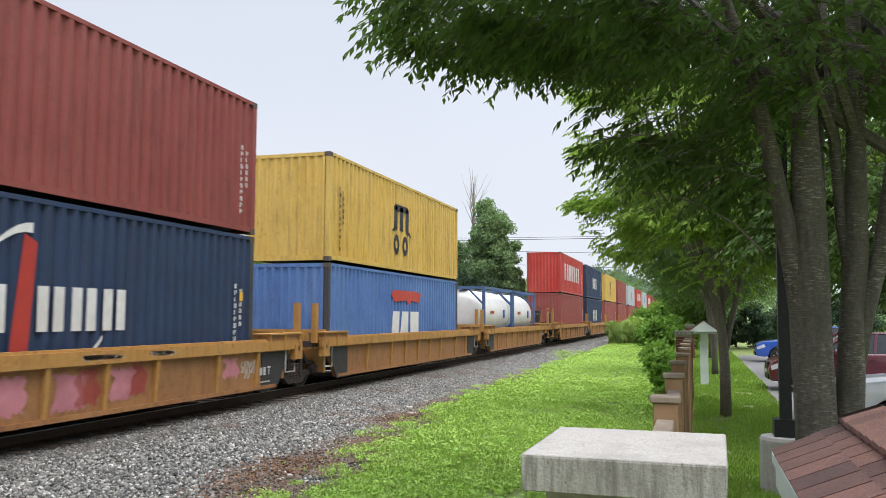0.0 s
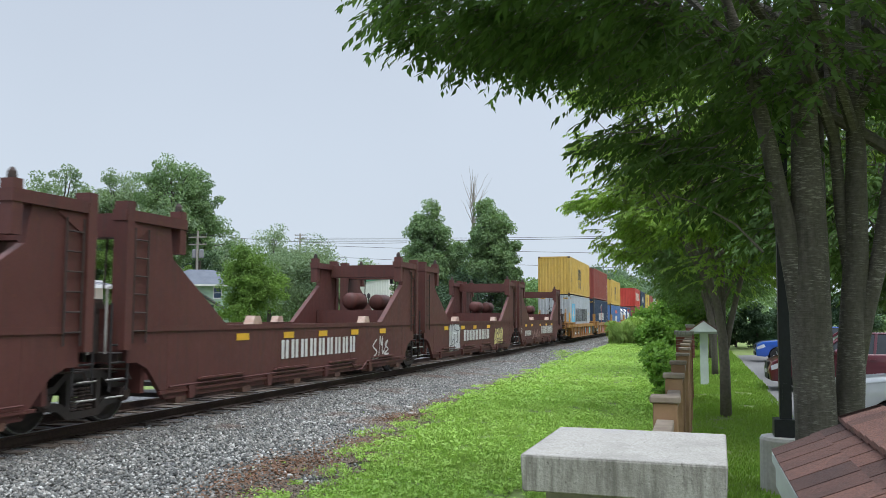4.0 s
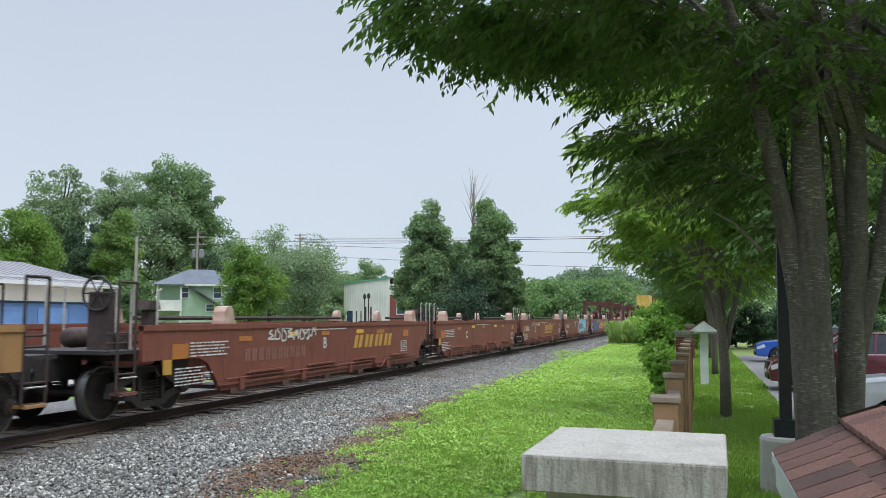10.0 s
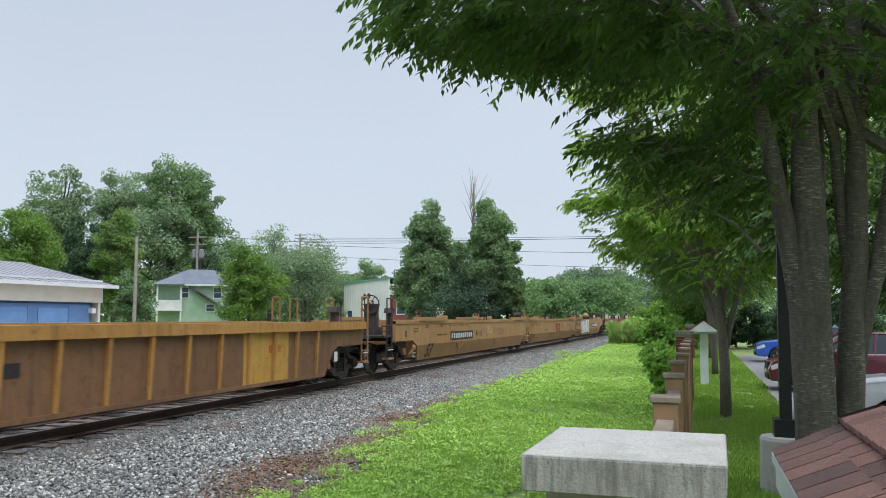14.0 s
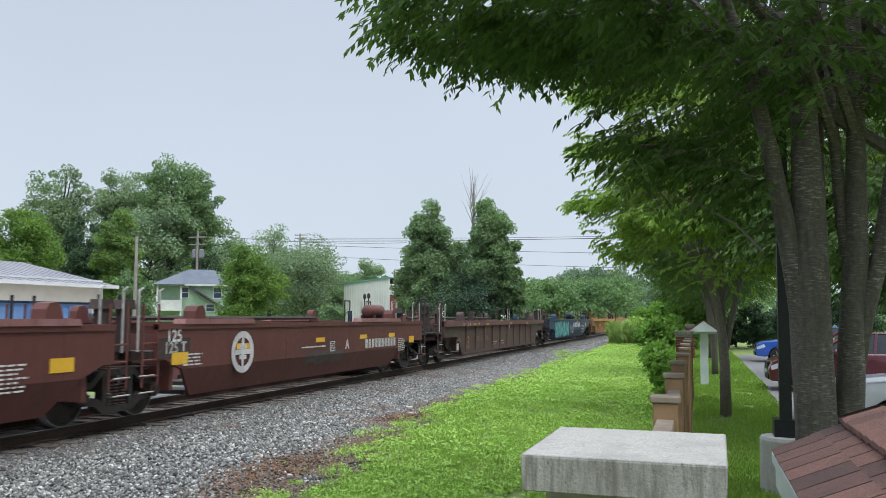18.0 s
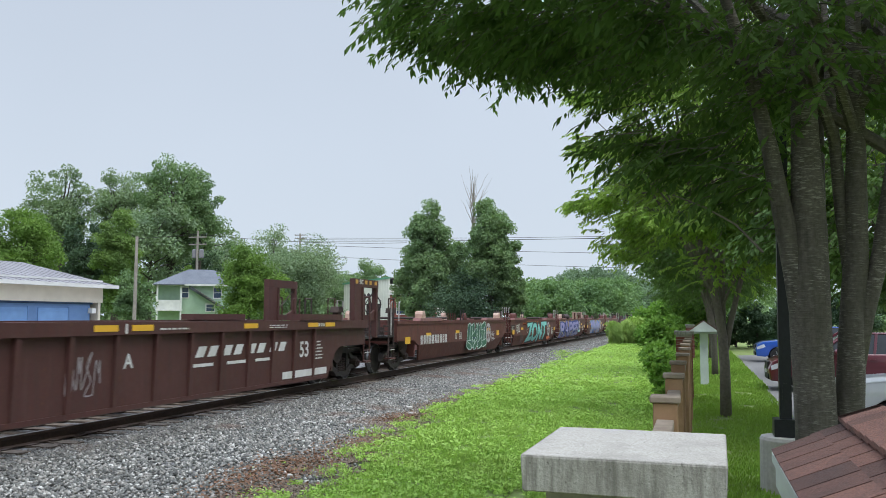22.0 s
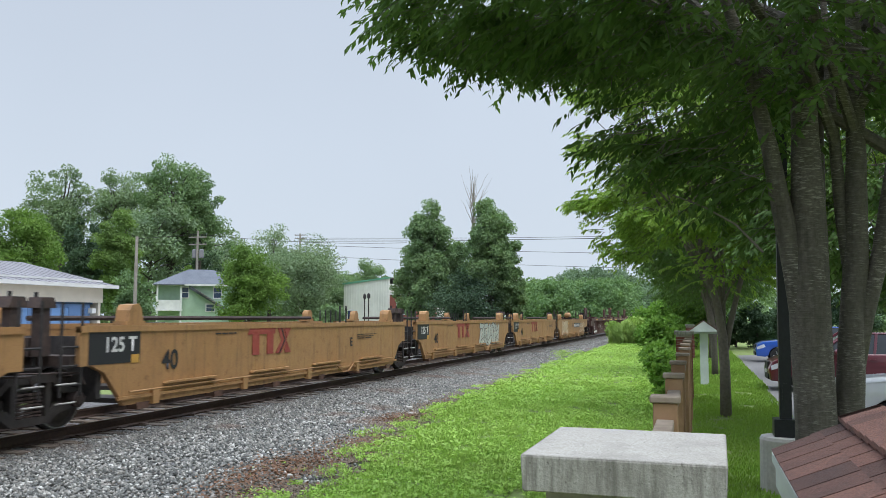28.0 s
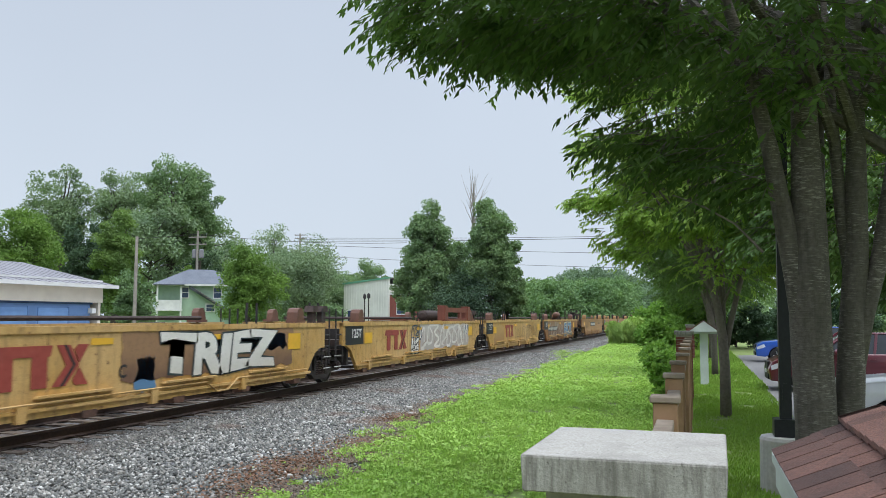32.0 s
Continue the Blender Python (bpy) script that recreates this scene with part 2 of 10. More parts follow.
# loose stones on the near half of the bed
M_STONE = surface("crushed_stone", (0.17, 0.17, 0.175), (0.38, 0.38, 0.385), 18, 3, 0.9, 0.4, jitter=False)
n = M_STONE.node_tree.nodes
isl = n.new("ShaderNodeNewGeometry")
vr = n.new("ShaderNodeValToRGB")
vr.color_ramp.elements[0].color, vr.color_ramp.elements[1].color = (0.042, 0.043, 0.039, 1), (0.52, 0.515, 0.475, 1)
el = vr.color_ramp.elements.new(0.5)
el.color = (0.165, 0.167, 0.152, 1)
el = vr.color_ramp.elements.new(0.86)
el.color = (0.27, 0.255, 0.225, 1)
M_STONE.node_tree.links.new(isl.outputs["Random Per Island"], vr.inputs[0])
sl = M_STONE.node_tree.links
st_patch = noise_node(n, sl, coords(n, sl, jitter=False), 0.55, 3)
st_col = mix(n, sl, mix(n, sl, 0.65, 0.0, ramp(n, sl, st_patch, 0.56, 0.68)), vr.outputs[0], (0.16, 0.095, 0.065))
st_sep = n.new("ShaderNodeSeparateXYZ")
sl.new(coords(n, sl, jitter=False), st_sep.inputs[0])
st_add = n.new("ShaderNodeMath")
st_add.operation, st_add.inputs[1].default_value = "MULTIPLY_ADD", 1.6
sl.new(st_patch, st_add.inputs[0])
sl.new(st_sep.outputs["Y"], st_add.inputs[2])
# stones mix to dark brown towards the rails
st_col = mix(n, sl, mix(n, sl, 0.55, 0.0, ramp(n, sl, st_add.outputs[0], 8.3, 10.2)), st_col, (0.050, 0.043, 0.036))
sl.new(st_col, n["Principled BSDF"].inputs["Base Color"])


def stones(name, count, xa, xb, size, power):
    u = rng.random(count)
    X = xa + (xb - xa) * u ** power
    E = np.array([edge(x) for x in X])
    Y = E - 0.1 + (9.45 - E) * rng.random(count)
    q = np.clip((Y - E) / (8.55 - E), 0, 1)
    Z = np.interp(q, [a for a, _ in prof], [b for _, b in prof])
    S = size * (0.6 + 0.8 * rng.random(count))
    base = np.array([(1, 0, 0), (0, 1, 0), (-1, 0, 0), (0, -1, 0), (0, 0, 0.9), (0, 0, -0.9)], float)
    P = base[None] * (0.55 + 0.7 * rng.random((count, 6, 1)))
    P[:, :, 2] *= 0.75
    a = rng.random(count) * 6.28
    b = rng.normal(0, 0.6, count)
    ca, sa, cb, sb = np.cos(a)[:, None], np.sin(a)[:, None], np.cos(b)[:, None], np.sin(b)[:, None]
    x, y, z = P[..., 0], P[..., 1], P[..., 2]
    y, z = y * cb - z * sb, y * sb + z * cb
    x, y = x * ca - y * sa, x * sa + y * ca
    V = np.stack([x, y, z], -1) * S[:, None, None] + np.stack([X, Y, Z + 0.012], -1)[:, None, :]
    tri = np.array([(0, 1, 4), (1, 2, 4), (2, 3, 4), (3, 0, 4), (1, 0, 5), (2, 1, 5), (3, 2, 5), (0, 3, 5)])
    F = (tri[None] + (np.arange(count) * 6)[:, None, None]).reshape(-1, 3)
    return raw_mesh(name, V.reshape(-1, 3), F, M_STONE)


def raw_mesh(name, V, F, mat):
    me = bpy.data.meshes.new(name)
    k = F.shape[1]
    me.vertices.add(len(V))
    me.vertices.foreach_set("co", np.ascontiguousarray(V, dtype=np.float32).ravel())
    me.loops.add(F.size)
    me.loops.foreach_set("vertex_index", np.ascontiguousarray(F, dtype=np.int32).ravel())
    me.polygons.add(len(F))
    me.polygons.foreach_set("loop_start", np.arange(len(F), dtype=np.int32) * k)
    me.update(calc_edges=True)
    me.materials.append(mat)
    return me


tagged(new("ballast_stones", stones("ballast_stones", 60000, 5.5, 34.0, 0.034, 1.45)), "loose grey crushed stones with brown ones among them", "gravel", kind="stuff")
tagged(new("far_ballast_stones", stones("far_ballast_stones", 16000, 34.0, 90.0, 0.045, 1.3)), "loose grey crushed stones farther along the track", "gravel", kind="stuff")

# brown dirty stones where the gravel ends
def edge_stones(count):
    x0 = 5.5 + 26 * rng.random(count) ** 1.4
    y0 = np.array([edge(v) for v in x0]) + 0.25 + rng.normal(0, 0.30, count) + 0.35 * np.array([wob(v, 4, 0.9) for v in x0])
    k = np.array([0.35 + wob(a, b, 1.6) > 0.1 for a, b in zip(x0, y0)])
    x0, y0 = x0[k], y0[k]
    m = len(x0)
    base = np.array([(1, 0, 0), (0, 1, 0), (-1, 0, 0), (0, -1, 0), (0, 0, 0.7), (0, 0, -0.7)], float)
    P = base[None] * (0.5 + 0.7 * rng.random((m, 6, 1))) * (0.014 + 0.018 * rng.random((m, 1, 1)))
    V = P + np.stack([x0, y0, 0.035 + 0.01 * rng.random(m)], -1)[:, None, :]
    tri = np.array([(0, 1, 4), (1, 2, 4), (2, 3, 4), (3, 0, 4), (1, 0, 5), (2, 1, 5), (3, 2, 5), (0, 3, 5)])
    return raw_mesh("dirty_stones", V.reshape(-1, 3), (tri[None] + (np.arange(m) * 6)[:, None, None]).reshape(-1, 3), M_DIRT)


M_DIRT = surface("brown_dirt", (0.11, 0.078, 0.052), (0.23, 0.175, 0.125), 20, 2, 0.95, 0.4, c3=(0.20, 0.19, 0.17), jitter=False)
tagged(new("dirty_stones", edge_stones(16000)), "small brown stones and dirt along the gravel's edge", "gravel", kind="stuff")

# sleepers
track = thing("railway_track", "single railway track with brown rails on worn timber sleepers", "track", kind="structure")
tie_me = fix(Geo().box(-0.115, 0.115, -1.30, 1.30, -0.17, 0.0).mesh("sleeper", M_TIE))
for i in range(190):
    q = part("sleeper", tie_me, None, track)
    q.matrix_basis = pose(-6 + i * 0.52 + 0.03 * math.sin(i * 2.3), 10.35 + 0.04 * math.sin(i * 1.7), 0.165 + 0.006 * math.sin(i * 5.1), 0, 0, 1.2 * math.sin(i * 3.7))
for s in (-1, 1):
    c = s * 0.755
    g = Geo()
    pr = [(-0.07, 0.165), (0.07, 0.165), (0.07, 0.178), (0.012, 0.20), (0.012, 0.29), (0.036, 0.30), (0.036, 0.335), (-0.036, 0.335), (-0.036, 0.30), (-0.012, 0.29), (-0.012, 0.20), (-0.07, 0.178)]
    g.slab([(10.35 + c + a, b) for a, b in pr], "x", -120, 900)
    part("rail", g, M_RAIL, track)
    part("rail_head", Geo().box(-120, 900, 10.35 + c - 0.03, 10.35 + c + 0.03, 0.336, 0.340), M_RAILTOP, track)
pl = fix(Geo().box(-0.09, 0.09, -0.16, 0.16, 0, 0.018).mesh("tie_plate", M_RAIL))
for i in range(0, 100):
    q = part("tie_plate", pl, None, track)
    q.location = (-6 + i * 0.52 + 0.03 * math.sin(i * 2.3), 10.35 - 0.755, 0.166)

# ---- car park and road ----
g = Geo().slab([(12, -1.85), (24, -1.75), (49, -2.2), (53, -6), (53, -60), (8, -60), (8, -9)], "z", -0.05, 0.012)
tagged(new("parking_lot", fix(g.mesh("parking_lot", M_ASPHALT))), "grey worn asphalt car park with pale patches", "pavement", kind="structure")
M_YARD = surface("pale_gravel", (0.24, 0.225, 0.20), (0.36, 0.34, 0.31), 30, 0.6, 0.95, 0.5, jitter=False)
M_CONC = surface("concrete", (0.36, 0.345, 0.31), (0.47, 0.45, 0.41), 16, 1.8, 0.85, 0.35, c3=(0.27, 0.255, 0.225), dist=0.006)
# ---- fence: brick piers, timber posts and rails ----
M_BRICK = surface("red_brick", (0.17, 0.048, 0.035), (0.25, 0.08, 0.055), 25, 3, 0.85, 0.5, c3=(0.12, 0.04, 0.035))
M_MORTAR = surface("mortar", (0.28, 0.25, 0.22), (0.36, 0.33, 0.29), 30, 3, 0.95, 0.4)
M_WOOD = surface("stained_timber", (0.24, 0.135, 0.066), (0.33, 0.20, 0.105), 7, 1.3, 0.75, 0.3, c3=(0.16, 0.09, 0.05))
M_WOODGREY = surface("weathered_timber", (0.20, 0.155, 0.115), (0.32, 0.265, 0.20), 9, 1.6, 0.85, 0.4, c3=(0.13, 0.095, 0.07))
def cast_stone():
    """Pale cast stone: sandy grain, broad mottling, dark runs down its sides and few small pits."""
    m, n, l, b = shader("cast_stone")
    v = coords(n, l)
    f = noise_node(n, l, v, 150, 4, 0.65)
    pit = noise_node(n, l, v, 95, 2, 0.5)
    st = noise_node(n, l, v, 5, 6, 0.7)
    run = noise_node(n, l, coords(n, l, (22.0, 22.0, 2.6)), 1.3, 5, 0.65)
    geo = n.new("ShaderNodeNewGeometry")
    sep = n.new("ShaderNodeSeparateXYZ")
    l.new(geo.outputs["Normal"], sep.inputs[0])
    upright = n.new("ShaderNodeMath")
    upright.operation = "SUBTRACT"
    upright.inputs[0].default_value = 1.0
    l.new(ramp(n, l, sep.outputs["Z"], 0.3, 0.8), upright.inputs[1])
    col = mix(n, l, ramp(n, l, f, 0.3, 0.7), (0.27, 0.255, 0.225), (0.43, 0.41, 0.365))
    col = mix(n, l, mix(n, l, 0.6, 0.0, ramp(n, l, st, 0.44, 0.68)), col, (0.20, 0.187, 0.16))
    runs = n.new("ShaderNodeMath")
    runs.operation = "MULTIPLY"
    l.new(ramp(n, l, run, 0.45, 0.68), runs.inputs[0])
    l.new(upright.outputs[0], runs.inputs[1])
    col = mix(n, l, runs.outputs[0], col, (0.125, 0.115, 0.098))
    col = mix(n, l, mix(n, l, 0.6, 0.0, ramp(n, l, pit, 0.66, 0.74)), col, (0.09, 0.082, 0.068))
    l.new(col, b.inputs["Base Color"])
    b.inputs["Roughness"].default_value = 0.95
    bump(n, l, b, mix(n, l, 0.5, pit, f), 0.5, 0.004)
    return m


M_CAPSTONE = cast_stone()

brick_me = fix(Geo().box(-0.096, 0.096, -0.006, 0.05, -0.028, 0.028).mesh("brick", M_BRICK))


def pier(x, y, cap_z, near):
    ob = thing("brick_pier", "red brick fence pier with a pale cast-stone cap", "pillar", "brick piers of the fence")
    ob.location = (x, y, 0)
    w = 0.205
    part("core", Geo().box(-w + 0.008, w - 0.008, -w + 0.008, w - 0.008, 0, cap_z - 0.088), M_MORTAR, ob)
    rows = int((cap_z - 0.09) / 0.0665)
    for r in range(rows):
        z = 0.034 + r * 0.0665
        for side in range(4):
            if near and side in (1, 2):
                continue
            if near and z < 1.2:
                continue
            for k in range(2):
                o = -0.103 + 0.206 * k + (0.05 if r % 2 else -0.05) * 0.9
                o = max(-w + 0.098, min(w - 0.098, o))
                q = part("brick", brick_me, None, ob)
                q.matrix_basis = pose(0, 0, 0, 0, 0, side * 90) @ Matrix.Translation((o, -w + 0.004, z))
    # cap: slightly hipped slab with a drip edge
    g = Geo()
    a, b = 0.25, 0.247
    n0 = len(g.v)
    z0, z1 = cap_z - 0.088, cap_z
    for e, z in ((a - 0.004, z0), (a, z1), (b, cap_z + 0.004)):
        g.v += [(-e, -e, z), (e, -e, z), (e, e, z), (-e, e, z)]
    g.f += [(3, 2, 1, 0), (8, 9, 10, 11)]
    for k in (0, 4):
        for i in range(4):
            j = (i + 1) % 4
            g.f.append((k + i, k + j, k + 4 + j, k + 4 + i))
    me = bevelled(g, 0.0035, 1)
    me.materials.append(M_CAPSTONE)
    part("cap_stone", me, None, ob)
    return ob


def cap_scale(ob, sx, sy):
    for c in ob.children:
        if c.name.startswith("cap_stone"):
            c.scale = (sx, sy, 1)


p1 = pier(2.335, 0.175, 1.745, True)
p1.rotation_euler = (0, 0, radians(-1.5))
cap_scale(p1, 1.10, 0.985)
pier(22.4, 0.30, 1.745, False)
pier(44.0, 0.30, 1.745, False)

POSTS = [4.62 + 1.86 * i for i in range(9)]


def fence_post(x, y):
    ob = thing("fence_post", "brown square timber post with a flat overhanging cap", "fence post", "timber fence posts")
    ob.location = (x, y, 0)
    me = bevelled(Geo().box(-0.063, 0.063, -0.063, 0.063, 0, 1.64), 0.006, 1)
    me.materials.append(M_WOOD)
    part("shaft", me, None, ob)
    g = Geo().box(-0.079, 0.079, -0.079, 0.079, 1.64, 1.675)
    me = bevelled(g, 0.006, 1)
    me.materials.append(M_WOODGREY)
    part("cap", me, None, ob)
    return ob


fp = fence_post(POSTS[0], 0.165)
for x in POSTS[1:]:
    copy_thing(fp, pose(x, 0.165 + 0.01 * math.sin(x), 0, 0, 0, 1.5 * math.sin(x * 3)))
ends = [2.56] + [q for q in POSTS] + [22.2]
for i in range(len(ends) - 1):
    a, b = ends[i] + (0.07 if i else 0.0), ends[i + 1] - 0.07
    for z in (1.535, 1.02, 0.52):
        ob = thing("fence_rail", "weathered timber fence rail between posts", "fence rail", "timber fence rails")
        ob.location = ((a + b) / 2, 0.165, z)
        k = (b - a) / 2
        me = bevelled(Geo().box(-k, k, -0.045, 0.045, -0.02, 0.02) if z > 1.4 else Geo().box(-k, k, -0.022, 0.022, -0.06, 0.06), 0.004, 1)
        me.materials.append(M_WOODGREY)
        part("board", me, None, ob)

# ---- small roofed notice posts ----
M_SHINGLE = surface("brown_shingle", (0.070, 0.036, 0.028), (0.165, 0.088, 0.066), 150, 9, 0.95, 0.8, c3=(0.050, 0.034, 0.031), dist=0.006)
M_PALEGREEN = surface("pale_painted_wood", (0.46, 0.52, 0.47), (0.54, 0.59, 0.54), 12, 1.5, 0.6, 0.15)
nb = M_SHINGLE.node_tree
oi = nb.nodes.new("ShaderNodeObjectInfo")
sr = nb.nodes.new("ShaderNodeValToRGB")
sr.color_ramp.elements[0].color, sr.color_ramp.elements[1].color = (0.50, 0.47, 0.48, 1), (1.30, 1.18, 1.12, 1)
nb.links.new(oi.outputs["Random"], sr.inputs[0])
b_in = nb.nodes["Principled BSDF"].inputs["Base Color"]
src = b_in.links[0].from_socket
mx = nb.nodes.new("ShaderNodeMixRGB")
mx.blend_type, mx.inputs[0].default_value = "MULTIPLY", 1.0
nb.links.new(src, mx.inputs[1])
nb.links.new(sr.outputs[0], mx.inputs[2])
nb.links.new(mx.outputs[0], b_in)


def gabled_roof(ob, length, half, rise, eave_z, tab, expo, board_mat):
    """Shingled gable roof along x: courses of overlapping tabs on both slopes, with fascia boards."""
    slope = math.atan2(rise, half)
    run = math.hypot(rise, half)
    tab_me = fix(Geo().slab([(-tab / 2 + 0.0045, 0), (tab / 2 - 0.0045, 0), (tab / 2 - 0.0045, expo * 1.2), (-tab / 2 + 0.0045, expo * 1.2)], "z", 0, 0.011).mesh("shingle", M_SHINGLE))
    for s in (-1, 1):
        g = Geo().slab([(0, eave_z + rise - 0.004), (s * half, eave_z - 0.004), (s * half, eave_z - 0.03), (0, eave_z + rise - 0.03)], "x", -length / 2 + 0.02, length / 2 - 0.02)
        part("deck", g, board_mat, ob)
        g = Geo().box(-length / 2, length / 2, *sorted((s * (half - 0.035), s * (half - 0.012))), eave_z - 0.11, eave_z - 0.012)
        part("fascia", g, board_mat, ob)
        rows = int(run / expo) + 1
        top_len = max(0.03, run - (rows - 1) * expo)
        top_me = fix(Geo().slab([(-tab / 2 + 0.004, 0), (tab / 2 - 0.004, 0), (tab / 2 - 0.004, top_len), (-tab / 2 + 0.004, top_len)], "z", 0, 0.009).mesh("shingle", M_SHINGLE))
        for r in range(rows):
            d = r * expo
            cols_ = int(length / tab) + 2
            for c in range(cols_):
                x = -length / 2 + (c + (0.5 if r % 2 else 0.0)) * tab
                if x - tab / 2 < -length / 2 - 0.02 or x + tab / 2 > length / 2 + 0.02:
                    continue
                q = part("shingle", tab_me if r < rows - 1 else top_me, None, ob)
                y, z = s * (half - d * math.cos(slope)), eave_z + d * math.sin(slope)
                rot = Matrix.Rotation(math.pi if s > 0 else 0, 4, "Z") @ Matrix.Rotation(slope + 0.055, 4, "X")
                q.matrix_basis = Matrix.Translation((x, y, z + 0.002)) @ rot
    fall = 0.115 * rise / half
    cap_me = fix(Geo().slab([(-0.115, -fall), (0, 0.0), (0.115, -fall), (0.115, 0.012 - fall), (0, 0.013), (-0.115, 0.012 - fall)], "x", -tab / 2, tab / 2).mesh("ridge_shingle", M_SHINGLE))
    for c in range(int(length / (tab * 0.7)) + 1):
        q = part("ridge_shingle", cap_me, None, ob)
        q.matrix_basis = pose(min(length / 2 - tab / 2, -length / 2 + tab / 2 + c * tab * 0.7), 0, eave_z + rise + 0.027, 0, -4.5, 0)


kiosk = thing("notice_kiosk", "low wooden notice stand under a brown shingled roof", "sign")
kiosk.location = (2.02, -0.525, 0)
gabled_roof(kiosk, 1.55, 0.31, 0.108, 1.680, 0.130, 0.125, M_PALEGREEN)
for s in (-1, 1):
    part("post", Geo().box(s * 0.6 - 0.045, s * 0.6 + 0.045, -0.045, 0.045, 0, 1.72), M_PALEGREEN, kiosk)
part("panel", Geo().box(-0.55, 0.55, -0.02, 0.02, 0.85, 1.5), M_WHITE, kiosk)
part("panel_frame", Geo().box(-0.6, 0.6, -0.03, 0.03, 0.78, 0.85), M_PALEGREEN, kiosk)

tee = thing("roofed_post", "pale painted T-shaped post under a little gabled roof", "sign")
tee.location = (26.9, -0.22, 0)
part("post", Geo().box(-0.10, 0.10, -0.12, 0.12, 0, 1.72), M_PALEGREEN, tee)
part("gable_board", Geo().slab([(-0.45, 1.66), (0.45, 1.66), (0.0, 1.99)], "x", -0.40, -0.365), M_PALEGREEN, tee)
part("cross_arm", Geo().box(-0.28, 0.28, -0.42, 0.42, 1.60, 1.67), M_PALEGREEN, tee)
for s in (-1, 1):
    part("roof_slope", Geo().slab([(0, 2.02), (s * 0.50, 1.665), (s * 0.50, 1.645), (0, 1.995)], "x", -0.41, 0.36), M_SHINGLE, tee)

# ---- lamp post on its concrete footing ----
M_BLACKMETAL = surface("black_metal", (0.012, 0.013, 0.016), (0.02, 0.022, 0.026), 20, 2, 0.4, 0.1, 0.3)
lamp = thing("lamp_post", "square black metal lamp post on a round concrete footing", "lamp post")
lamp.matrix_basis = pose(10.95, -1.01, 0, 0.55, 0, 0)
g = Geo().drum(0, 0, 0, "z", [(-0.1, 0.30), (0.62, 0.30), (0.655, 0.285), (0.66, 0.26)], 28)
part("footing", g, M_CONC, lamp)
part("base_cover", Geo().box(-0.14, 0.14, -0.14, 0.14, 0.655, 0.87), M_BLACKMETAL, lamp)
part("pole", Geo().box(-0.068, 0.068, -0.068, 0.068, 0.87, 5.6), M_BLACKMETAL, lamp)
part("hand_hole", Geo().box(-0.073, -0.068, -0.035, 0.035, 1.10, 1.30), M_BLACKMETAL, lamp)
part("arm", Geo().tube([(0, 0, 5.55), (0, 0.35, 5.75), (0, 0.9, 5.8)], 0.035, 8), M_BLACKMETAL, lamp)
part("luminaire", Geo().drum(0, 1.0, 5.72, "z", [(0, 0.24), (0.06, 0.25), (0.14, 0.16), (0.18, 0.05)], 16), M_BLACKMETAL, lamp)

# ---- parked cars ----
M_GLASS = surface("tinted_glass", (0.012, 0.016, 0.018), (0.02, 0.025, 0.028), 4, 1, 0.06, 0.0)
M_TYRE = surface("tyre", (0.012, 0.012, 0.013), (0.025, 0.025, 0.026), 30, 4, 0.85, 0.3)
M_LENS = surface("clear_lens", (0.5, 0.52, 0.55), (0.62, 0.64, 0.66), 5, 1, 0.1, 0.0)
M_CHROME = surface("chrome", (0.6, 0.6, 0.6), (0.7, 0.7, 0.7), 5, 1, 0.15, 0.0, 1.0)


def car_paint(name, c):
    m = surface(name, c, tuple(q * 1.05 for q in c), 3, 0.7, 0.28, 0.02, 0.1, amount=0.15)
    m.node_tree.nodes["Principled BSDF"].inputs["Coat Weight"].default_value = 0.7
    return m


